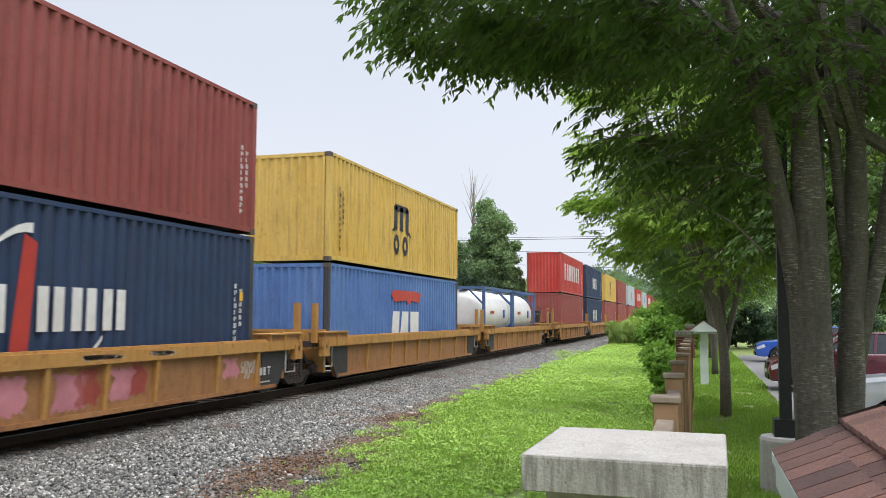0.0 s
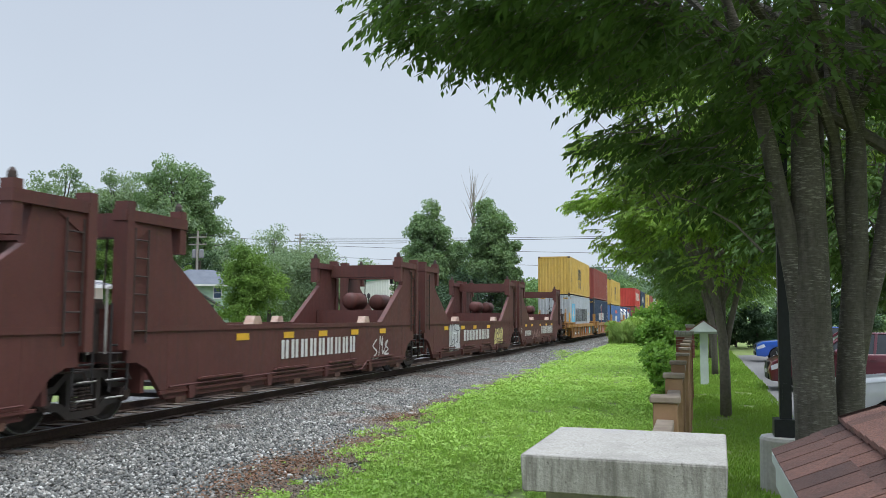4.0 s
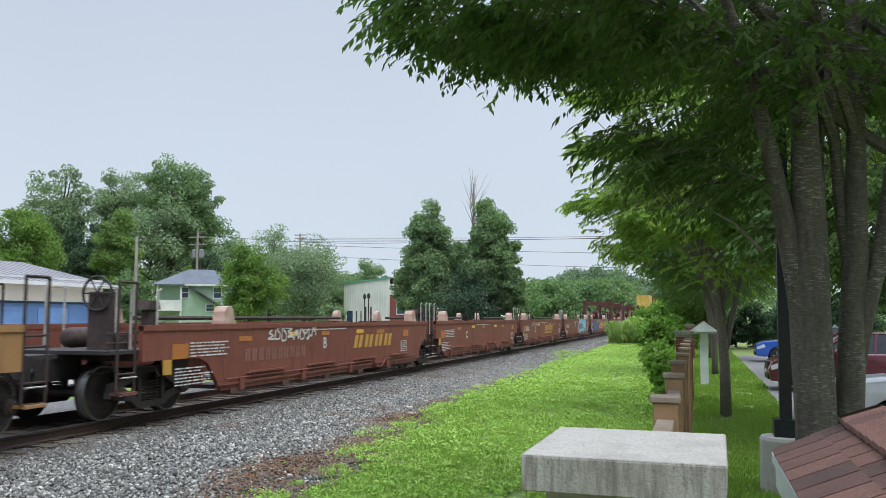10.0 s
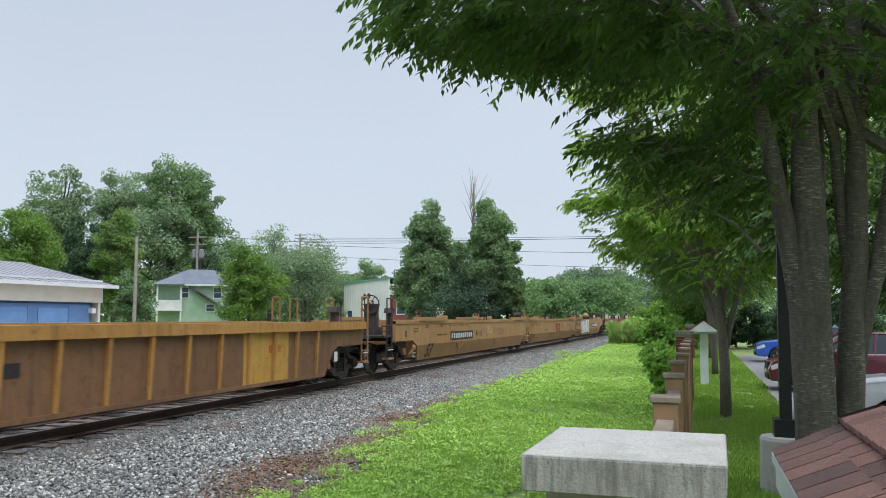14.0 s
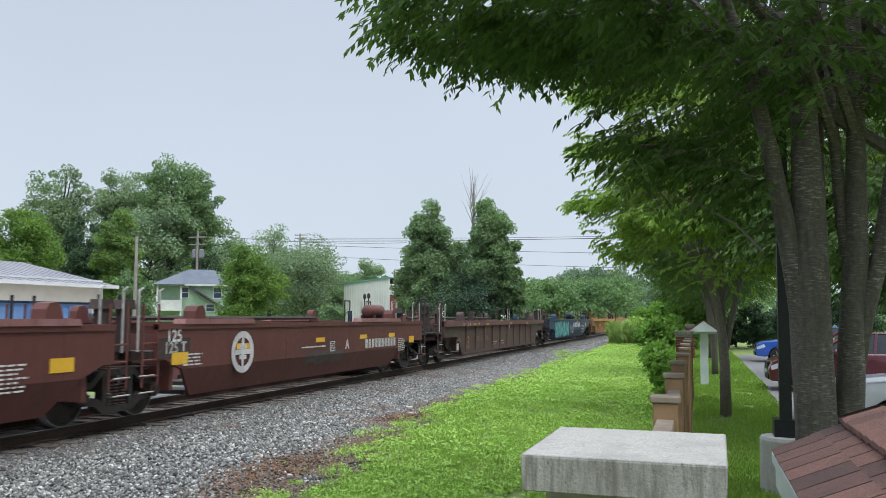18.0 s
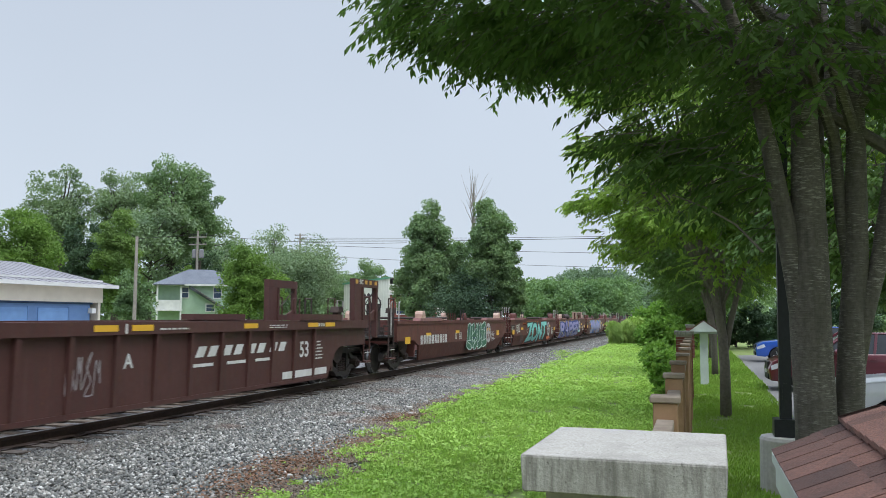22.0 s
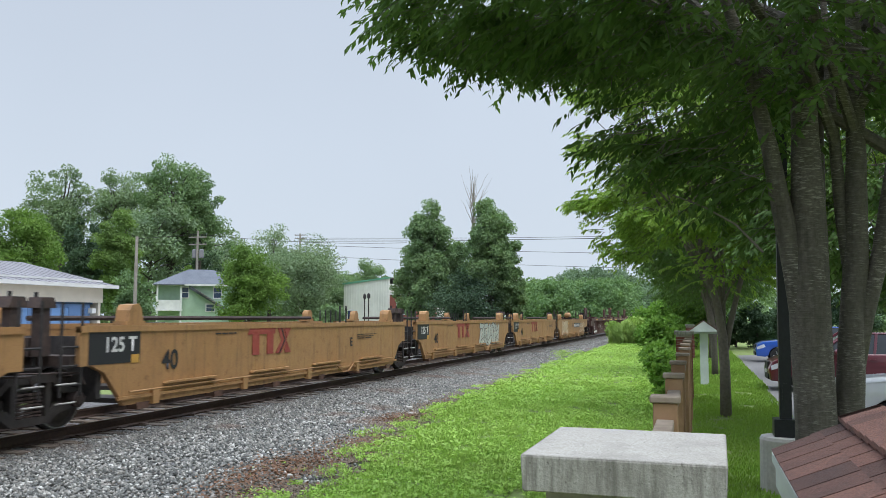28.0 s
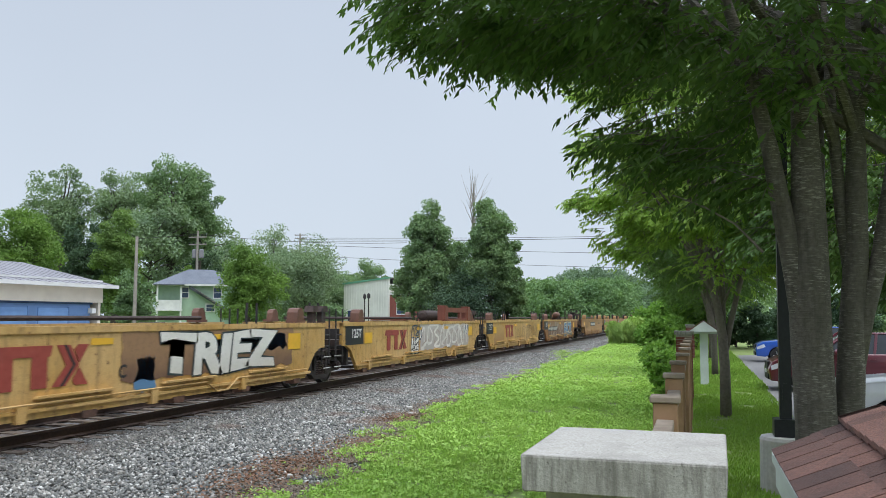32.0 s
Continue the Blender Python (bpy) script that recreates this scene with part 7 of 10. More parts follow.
# tall-framed empty wells
twin = [-95.2, -77.9, -63.1, -47.7, -32.0, -15.5]
TWO = M_WHITE
for i in range(5):
    r, f = twin[i], twin[i + 1]
    car, h, ar, af = well_car(r, f, "stepped", P_TWIN, "empty dark oxide-red well car with tall end frames", i == 0, i == 4, None, 1.57, 0.30, "empty tall-framed wells")
    for sg, a in ((-1, ar), (1, af)):
        x_in, x_out = sg * (h - a - 0.85), sg * (h - a + 0.75)
        for s in (-1, 1):
            g = Geo()
            ya, yb = sorted((s * 1.50, s * 1.36))
            g.slab([(x_out, 1.50), (x_out, 3.30), (sg * (h - a - 0.45), 3.30), (sg * (h - a - 0.55), 2.75), (sg * (h - a - 2.35), 1.585), (sg * (h - a - 2.35), 1.50)], "y", ya, yb)
            part("end_frame", g, P_TWIN, car)
            part("frame_post", Geo().box(*sorted((x_out + sg * 0.04, x_out - sg * 0.14)), *sorted((s * 1.57, s * 1.30)), 1.2, 3.62), P_TWIN, car)
            part("frame_post", Geo().box(*sorted((x_in + sg * 0.18, x_in)), *sorted((s * 1.545, s * 1.32)), 2.85, 3.62), P_TWIN, car)
            part("frame_cap", Geo().box(*sorted((x_in - sg * 0.02, x_out + sg * 0.06)), *sorted((s * 1.56, s * 1.28)), 3.30, 3.48), P_TWIN, car)
        for s in (-1, 1):
            lad = Geo()
            for xx in (x_out - sg * 0.20, x_out - sg * 0.55):
                lad.tube([(xx, s * 1.54, 1.3), (xx, s * 1.54, 3.2)], 0.016, 5)
            for k in range(6):
                lad.tube([(x_out - sg * 0.20, s * 1.54, 1.5 + k * 0.3), (x_out - sg * 0.55, s * 1.54, 1.5 + k * 0.3)], 0.014, 5)
            part("ladder", lad, M_MACH, car)
            part("gusset", Geo().slab([(x_out - sg * 0.16, 2.95), (x_out - sg * 0.75, 3.28), (x_out - sg * 0.16, 3.28)], "y", *sorted((s * 1.52, s * 1.48))), P_MAROON, car)
            part("cap_pin", Geo().drum(x_in + sg * 0.09, s * 1.43, 3.62, "z", [(0, 0.07), (0.10, 0.06), (0.16, 0.02)], 8), M_MACH, car)
        for yy in (-0.9, 0.75):
            strap = Geo().tube([(x_out - sg * 0.3, yy, 3.05), (x_out - sg * 0.32, yy + 0.03, 2.6), (x_out - sg * 0.25, yy, 2.2)], 0.018, 5)
            part("strap", strap, M_MACH, car)
        part("cross_beam", Geo().box(*sorted((x_out - sg * 0.15, x_out - sg * 0.50)), -1.34, 1.34, 3.05, 3.45), P_TWIN, car)
        part("cross_beam", Geo().box(*sorted((x_in + sg * 0.05, x_in + sg * 0.24)), -1.34, 1.34, 1.25, 1.95), P_TWIN, car)
        g = Geo().drum(sg * (h - a) - 0.55, 0.35, 2.25, "x", [(0, 0.15), (0.08, 0.26), (0.15, 0.28), (0.95, 0.28), (1.02, 0.26), (1.10, 0.15)], 14)
        part("air_tank", g, P_TWIN, car, smooth=True)
        part("tank_bracket", Geo().box(sg * (h - a) - 0.1, sg * (h - a) + 0.1, 0.1, 0.6, 1.14, 2.0), P_TWIN, car)
    fittings(car, h, ar, af, P_TWIN, False, 0, -1 if i == 0 else (1 if i == 4 else 0))
    for x in (-h + ar + 3.6, h - af - 3.4):
        for s in (-1, 1):
            part("container_guide", Geo().slab([(x - 0.2, 1.58), (x - 0.1, 1.76), (x + 0.12, 1.76), (x + 0.2, 1.58)], "y", *sorted((s * 1.25, s * 1.47))), P_PALE, car)
    k = h * 2
    it = [("patch", x, x + 0.48, 1.26, 1.40, M_YELLOW) for x in (3.9, 5.9, 7.7, 9.7, 11.8)]
    if i == 0:
        it = [("patch", x, x + 0.5, 1.26, 1.40, M_YELLOW) for x in (3.8, 5.75, 7.5, 9.65, 11.65, 13.5)] + [("bars", 5.4, 7.3, 0.72, 1.02, 9, TWO), ("bars", 10.1, 14.4, 0.80, 1.28, 9, TWO, 0.7), ("piece", 3.85, 5.3, 0.5, 1.15, 3, (0.30, 0.28, 0.27), (0.09, 0.05, 0.045), (0.5, 0.48, 0.46), 31), ("tag", 7.9, 9.4, 0.45, 1.3, 32, spray((0.5, 0.47, 0.46)), 0.05, 3)]
    elif i == 4:
        it = [("patch", x, x + 0.5, 1.24, 1.36, M_YELLOW) for x in (2.3, 4.0, 6.58, 8.63, 10.62)] + [("bars", 2.25, 4.05, 0.74, 1.02, 9, TWO), ("bars", 7.16, 11.25, 0.78, 1.22, 9, TWO, 0.7), ("tag", 4.2, 6.7, 0.45, 1.05, 12, spray((0.26, 0.15, 0.13)), 0.07, 5), ("lines", 1.2, 1.5, 0.9, 1.2, 4, TWO)]
    elif i == 3:
        it = [("patch", 2.9, 3.4, 1.26, 1.40, M_YELLOW), ("patch", 5.2, 5.7, 1.26, 1.40, M_YELLOW), ("patch", 7.05, 7.55, 1.26, 1.40, M_YELLOW), ("patch", 9.4, 9.95, 1.26, 1.40, M_YELLOW), ("bars", 5.6, 9.9, 0.80, 1.22, 9, TWO, 0.7), ("piece", 3.5, 4.95, 0.42, 1.5, 2, (0.42, 0.42, 0.41), (0.09, 0.09, 0.09), (0.62, 0.62, 0.61), 21), ("piece", 10.8, 12.4, 0.45, 1.25, 4, (0.55, 0.47, 0.17), (0.07, 0.05, 0.04), (0.16, 0.11, 0.05), 22)]
    elif i == 2:
        it += [("bars", 5.8, 10.1, 0.80, 1.22, 9, TWO, 0.7), ("tag", 11.2, 12.6, 0.5, 1.2, 41, M_WHITE, 0.05, 3)]
    else:
        it += [("bars", 5.8, 10.1, 0.80, 1.22, 9, TWO, 0.7), ("piece", 2.6, 4.4, 0.5, 1.3, 3, (0.6, 0.45, 0.42), (0.12, 0.05, 0.05), (0.4, 0.2, 0.18), 43)]
    marks(car, h, it)

# oxide-brown stepped wells
brown = [-174.4, -157.3, -142.2, -127.2, -111.9, -95.2]
BASE = [("patch", 1.1, 1.6, 0.98, 1.25, M_ORANGE), ("patch", 3.35, 3.85, 1.24, 1.34, M_ORANGE), ("patch", 5.45, 5.95, 1.30, 1.40, M_YELLOW), ("patch", 7.2, 7.65, 1.28, 1.38, M_ORANGE), ("patch", 9.4, 9.9, 1.30, 1.40, M_YELLOW), ("patch", 10.9, 11.5, 1.28, 1.38, M_ORANGE), ("patch", 0.85, 1.1, 0.72, 0.98, M_GOLD), ("lines", 1.65, 3.05, 1.0, 1.3, 5, M_WHITE), ("lines", 1.2, 2.4, 0.5, 0.85, 6, M_WHITE), ("lines", 6.2, 8.9, 1.42, 1.48, 1, M_WHITE), ("frame_box", 12.95, 13.5, 0.68, 1.0, M_WHITE), ("patch", 13.15, 13.65, 1.14, 1.34, M_ORANGE)]
for i in range(5):
    r, f = brown[i], brown[i + 1]
    car, h, ar, af = well_car(r, f, "stepped", P_BROWN, "empty oxide-brown steel well car with reflectors", i == 0, i == 4, None, 1.58, 0.30, "empty brown wells")
    fittings(car, h, ar, af, P_BROWN, True, 1 if i == 4 else 0, -1 if i == 0 else 0, pad_mat=P_PALE)
    sh = 1.0 if i == 0 else 0.0
    it = [(k[0], k[1] + sh, k[2] + sh) + tuple(k[3:]) for k in BASE]
    if i == 0:
        it += [("tag", 5.5, 7.9, 1.22, 1.5, 51, M_WHITE, 0.04, 8), ("text", 8.2, 8.6, 0.95, 1.22, "B", M_WHITE), ("bars", 4.6, 7.4, 0.82, 1.08, 10, spray((0.24, 0.11, 0.08))), ("bars", 10.2, 13.2, 0.90, 1.25, 4, M_GOLD, 0.74, 0.14)]
    elif i == 1:
        it += [("text", 4.5, 4.85, 0.88, 1.16, "C", M_WHITE)]
    elif i == 2:
        it += [("text", 4.35, 4.7, 0.88, 1.16, "D", M_WHITE), ("bars", 7.6, 10.5, 0.92, 1.28, 4, M_GOLD, 0.76, 0.16), ("patch", 7.5, 10.2, 0.78, 0.86, M_GOLD), ("tag", 3.6, 5.8, 1.26, 1.5, 52, spray((0.46, 0.43, 0.41)), 0.035, 7)]
    elif i == 3:
        it += [("tag", 7.15, 7.9, 0.42, 1.2, 53, spray((0.50, 0.36, 0.31)), 0.035, 5), ("text", 5.05, 5.35, 0.90, 1.15, "E", M_WHITE), ("tag", 5.6, 6.4, 1.0, 1.45, 56, M_WHITE, 0.03, 4)]
    elif i == 4:
        it += [("bars", 2.9, 5.2, 0.80, 1.08, 8, M_GOLD), ("tag", 1.8, 6.0, 0.42, 1.50, 57, spray((0.028, 0.055, 0.17)), 0.27, 4), ("tag", 1.9, 5.7, 0.45, 1.45, 58, spray((0.035, 0.07, 0.21)), 0.20, 5), ("wash", 6.15, 6.9, 1.08, 1.46, spray((0.07, 0.045, 0.08)), 59), ("text", 5.85, 6.1, 0.81, 1.04, "A", M_WHITE), ("frame_box", 7.28, 7.58, 0.78, 1.06, M_WHITE), ("bars", 7.9, 10.7, 0.92, 1.26, 4, M_GOLD, 0.78, 0.12), ("patch", 7.8, 10.5, 0.74, 0.84, M_GOLD), ("tag", 11.4, 12.3, 0.78, 1.36, 54, M_WHITE, 0.04, 3), ("tag", 12.5, 13.15, 1.36, 1.54, 60, M_WHITE, 0.02, 4), ("frame_box", 14.35, 14.82, 1.26, 1.52, M_WHITE), ("lines", 13.5, 14.6, 0.5, 0.7, 2, M_WHITE)]
    marks(car, h, it)
    if i == 3:
        # bold sky-blue lettering with a black and a white edge
        top = car
        for grow_by, mt, yy in ((0.135, M_WHITE, -1.494), (0.11, M_BLACK, -1.500), (0.075, spray((0.20, 0.50, 0.62)), -1.507)):
            cu = bpy.data.curves.new("word", "FONT")
            cu.body, cu.align_x, cu.align_y, cu.size, cu.offset = "COW", "CENTER", "CENTER", 1.42, grow_by
            ob = bpy.data.objects.new("word", cu)
            scene.collection.objects.link(ob)
            me = bpy.data.meshes.new_from_object(ob.evaluated_get(bpy.context.evaluated_depsgraph_get()))
            bpy.data.objects.remove(ob)
            me.transform(Matrix.Diagonal((1.22, 1, 1, 1)))
            me.transform(Matrix.Rotation(radians(90), 4, "X"))
            me.materials.clear()
            me.materials.append(mt)
            q = part("lettering" if top is not car else "graffiti", me, None, top, "" if top is not car else "sky-blue bold word with black outline")
            q.location = (10.05 - h, yy, 0.98) if top is car else (0, yy + 1.494, 0)
            top = q if top is car else top

# long tan wells with creased sides
tan = [-236.2, -214.0, -195.0, -174.4]
for i in range(3):
    r, f = tan[i], tan[i + 1]
    car, h, ar, af = well_car(r, f, "creased", P_TAN, "long empty tan steel well car with creased sides", i == 0, i == 2, None, 1.61, 0.28, "empty tan long wells")
    fittings(car, h, ar, af, P_TAN, False, 1 if i == 2 else 0, -1 if i == 0 else 0)
    for x in (-h + (-0.33 if i == 1 else ar + 0.2), h - af - 3.2):
        for s in (-1, 1):
            part("chord_cover", Geo().box(max(x, -h + 0.52), x + 3.0, *sorted((s * 1.54, s * 1.28)), 1.61, 1.74), P_TAN, car)
            part("container_guide", Geo().slab([(x + 3.1, 1.61), (x + 3.15, 1.80), (x + 3.32, 1.80), (x + 3.42, 1.61)], "y", *sorted((s * 1.25, s * 1.5))), P_TAN, car)
    it = [("lines", 3.0, 3.6, 1.25, 1.4, 3, M_BLACK), ("patch", 2.2, 2.32, 1.1, 1.3, M_DARK), ("lines", 8.5, 10.0, 1.42, 1.47, 1, M_BLACK), ("lines", 5.6, 7.2, 1.10, 1.18, 1, M_BLACK)]
    if i == 1:
        it = [("lines", 5.62, 7.1, 0.99, 1.11, 1, M_BLACK), ("lines", 5.62, 6.9, 0.91, 0.98, 1, M_UMBER), ("patch", 2.04, 2.47, 1.20, 1.29, M_SP_AMBER), ("patch", 5.4, 5.77, 1.25, 1.34, M_SP_AMBER), ("patch", 8.7, 9.0, 1.29, 1.37, M_SP_AMBER), ("tag", 4.1, 4.7, 1.2, 1.36, 59, M_SP_DUSTY, 0.02, 3), ("patch", 6.73, 10.5, 1.505, 1.52, M_UMBER), ("lines", 2.85, 3.4, 1.22, 1.40, 3, M_UMBER), ("frame_box", 0.95, 1.35, 0.92, 1.18, M_UMBER)]
        for xx, num in ((1.32, "53"), (1.85, "45"), (2.68, "40")):
            q = part("lettering", letters(num, 0.11, M_BLACK), None, car)
            q.location = (xx - h, -1.492, 1.35)
            it += [("patch", xx - 0.17, xx - 0.145, 1.28, 1.42, M_BLACK), ("patch", xx - 0.2, xx + 0.2, 1.46, 1.485, M_UMBER), ("patch", xx - 0.2, xx + 0.2, 1.52, 1.545, M_UMBER)]
    y = -1.487
    if i == 2:
        it += [("piece", 3.3, 8.0, 0.42, 1.55, 5, (0.62, 0.63, 0.60), (0.05, 0.055, 0.05), (0.22, 0.25, 0.23), 61), ("text", 10.0, 10.35, 0.98, 1.22, "B", M_BLACK), ("plate", 10.75, 14.1, 0.90, 1.24, 10), ("lines", 7.9, 9.2, 0.98, 1.06, 1, M_BLACK), ("frame_box", 9.4, 9.65, 0.95, 1.2, spray((0.16, 0.09, 0.04)))]
        tx = 0.28
    elif i == 1:
        it += [("text", 7.55, 7.9, 1.05, 1.30, "C", M_BLACK), ("comb", 9.5, 11.4, 0.78, 1.35, M_FADERED)]
        tx = 0.28
    else:
        it += [("plate", 7.3, 10.55, 0.88, 1.20, 10), ("text", 11.0, 11.35, 0.95, 1.22, "A", M_BLACK), ("frame_box", 11.7, 12.0, 0.92, 1.2, spray((0.16, 0.09, 0.04)))]
        tx = 3.9
    if i == 2:
        it += [("panel", 0.52, 1.35, 1.12, 1.56, M_BLACK), ("text", 0.6, 1.3, 1.24, 1.46, "125 T", M_WHITE)]
    if i != 1:
        it += [("lines", 4.3, 4.6, 1.38, 1.52, 2, M_BLACK), ("lines", 6.0, 6.3, 1.38, 1.52, 2, M_BLACK)]
    it += [("tag", 13.0, 14.0, 1.05, 1.35, 60 + i, spray((0.55, 0.40, 0.24)), 0.03, 3), ("lines", 15.2, 16.4, 0.95, 1.3, 4, spray((0.16, 0.09, 0.04)))]
    for xx in (2.66, 8.87, 15.1):
        g = Geo()
        for sg in (-1, 1):
            g.slab([(xx + sg * 0.12 - h, 0.53), (xx + sg * 0.40 - h, 0.75), (xx + sg * 0.70 - h, 0.75), (xx + sg * 0.32 - h, 0.53)], "y", -1.505, -1.478)
        part("stiffener", lay(g.mesh("stiffener", P_TAN), 0.80, 0.28), None, car)
    marks(car, h, it)
    q = part("lettering", letters("53", 0.50, M_BLACK), None, car)
    q.matrix_basis = pose(tx + (1.0 if i == 0 else 0.98) - h, -1.402, 0.57, 21)

# separate ribbed and blue long wells
car, h, ar, af = well_car(-259.4, -236.2, "ribbed", P_STAIN, "long empty rust-stained yellow ribbed well car", True, True, P_TTXD, 1.60, 0.26, "empty long wells", trim=P_TTX, rib0=7.16, rib_pitch=1.07)
fittings(car, h, ar, af, P_TTX, False, 0, -1)
marks(car, h, [("panel", 15.55, 17.5, 0.32, 1.40, P_BRIGHT), ("plate", 6.32, 7.05, 0.92, 1.12, 4), ("plate", 7.18, 8.0, 0.92, 1.12, 6), ("panel", 6.0, 6.26, 0.30, 1.40, P_TTX), ("panel", 9.4, 9.7, 0.9, 1.1, M_DARK), ("panel", 4.0, 4.25, 0.7, 1.0, M_WHITE), ("bars", 16.6, 17.2, 0.95, 1.12, 3, M_REDMARK), ("panel", 20.0, 20.2, 0.6, 0.85, M_WHITE)], -1.484)
car, h, ar, af = well_car(-282.1, -259.4, "creased", P_NAVY, "long empty navy-blue well car with graffiti", True, True, None, 1.60, 0.28, "empty long wells")
fittings(car, h, ar, af, P_NAVY, True, 1, -1)
marks(car, h, [("piece", 3.5, 9.5, 0.4, 1.5, 5, (0.06, 0.30, 0.27), (0.02, 0.035, 0.05), (0.42, 0.50, 0.50), 71), ("bars", 12, 16, 1.0, 1.35, 5, M_WHITE), ("tag", 10, 12, 0.6, 1.2, 72, M_WHITE), ("patch", 18.8, 19.2, 1.0, 1.3, M_YELLOW), ("lines", 16.5, 18.4, 0.6, 1.2, 5, M_WHITE), ("patch", 6, 6.5, 1.38, 1.46, M_YELLOW), ("patch", 14, 14.5, 1.38, 1.46, M_YELLOW)])
car, h, ar, af = well_car(-305.0, -282.1, "ribbed", P_DULL, "long empty dull-brown ribbed well car", True, True, None, 1.58, 0.26, "empty long wells", trim=P_DULLTOP, rib0=5.75, rib_pitch=1.52)
fittings(car, h, ar, af, P_DULL, True, 0, -1)
for x in (-h + 5.45, h - 5.4):
    for s in (-1, 1):
        part("guide_block", Geo().box(x, x + 0.26, *sorted((s * 1.24, s * 1.46)), 1.592, 1.99), M_MACH, car)
M_FADEGOLD = spray((0.25, 0.115, 0.05))
M_GHOST = spray((0.135, 0.07, 0.045))
marks(car, h, [("text", 3.95, 5.05, 0.44, 0.95, "53", M_FADEGOLD), ("bars", 6.0, 6.9, 0.72, 0.94, 4, M_GHOST), ("bars", 7.4, 8.3, 0.72, 0.94, 4, M_GHOST), ("lines", 8.95, 9.85, 0.50, 0.74, 2, M_SP_DUSTY), ("lines", 10.65, 11.2, 0.50, 0.76, 2, M_SP_DUSTY), ("frame_box", 12.4, 12.65, 0.86, 1.1, M_GHOST), ("wash", 3.0, 3.5, 0.75, 0.95, M_GHOST, 341), ("patch", 2.95, 3.25, 0.45, 0.72, M_SP_DUSTY)], -1.484)
marks(car, h, [("patch", x, x + 0.5, 1.40, 1.49, M_ORANGE) for x in (5.12, 7.33, 12.1, 16.2)] + [("patch", x - 0.24, x - 0.21, 1.38, 1.52, M_SP_DUSTY) for x in (3.75, 4.6, 6.1)] + [("patch", 11.98, 12.02, 1.2, 1.38, M_WHITE)], -1.582)
for x, num in ((3.75, "53"), (4.6, "48"), (6.1, "20")):
    q = part("lettering", letters(num, 0.11, M_SP_DUSTY), None, car)
    q.location = (x - h, -1.587, 1.45)

M_FADEPINK = spray((0.42, 0.20, 0.17))
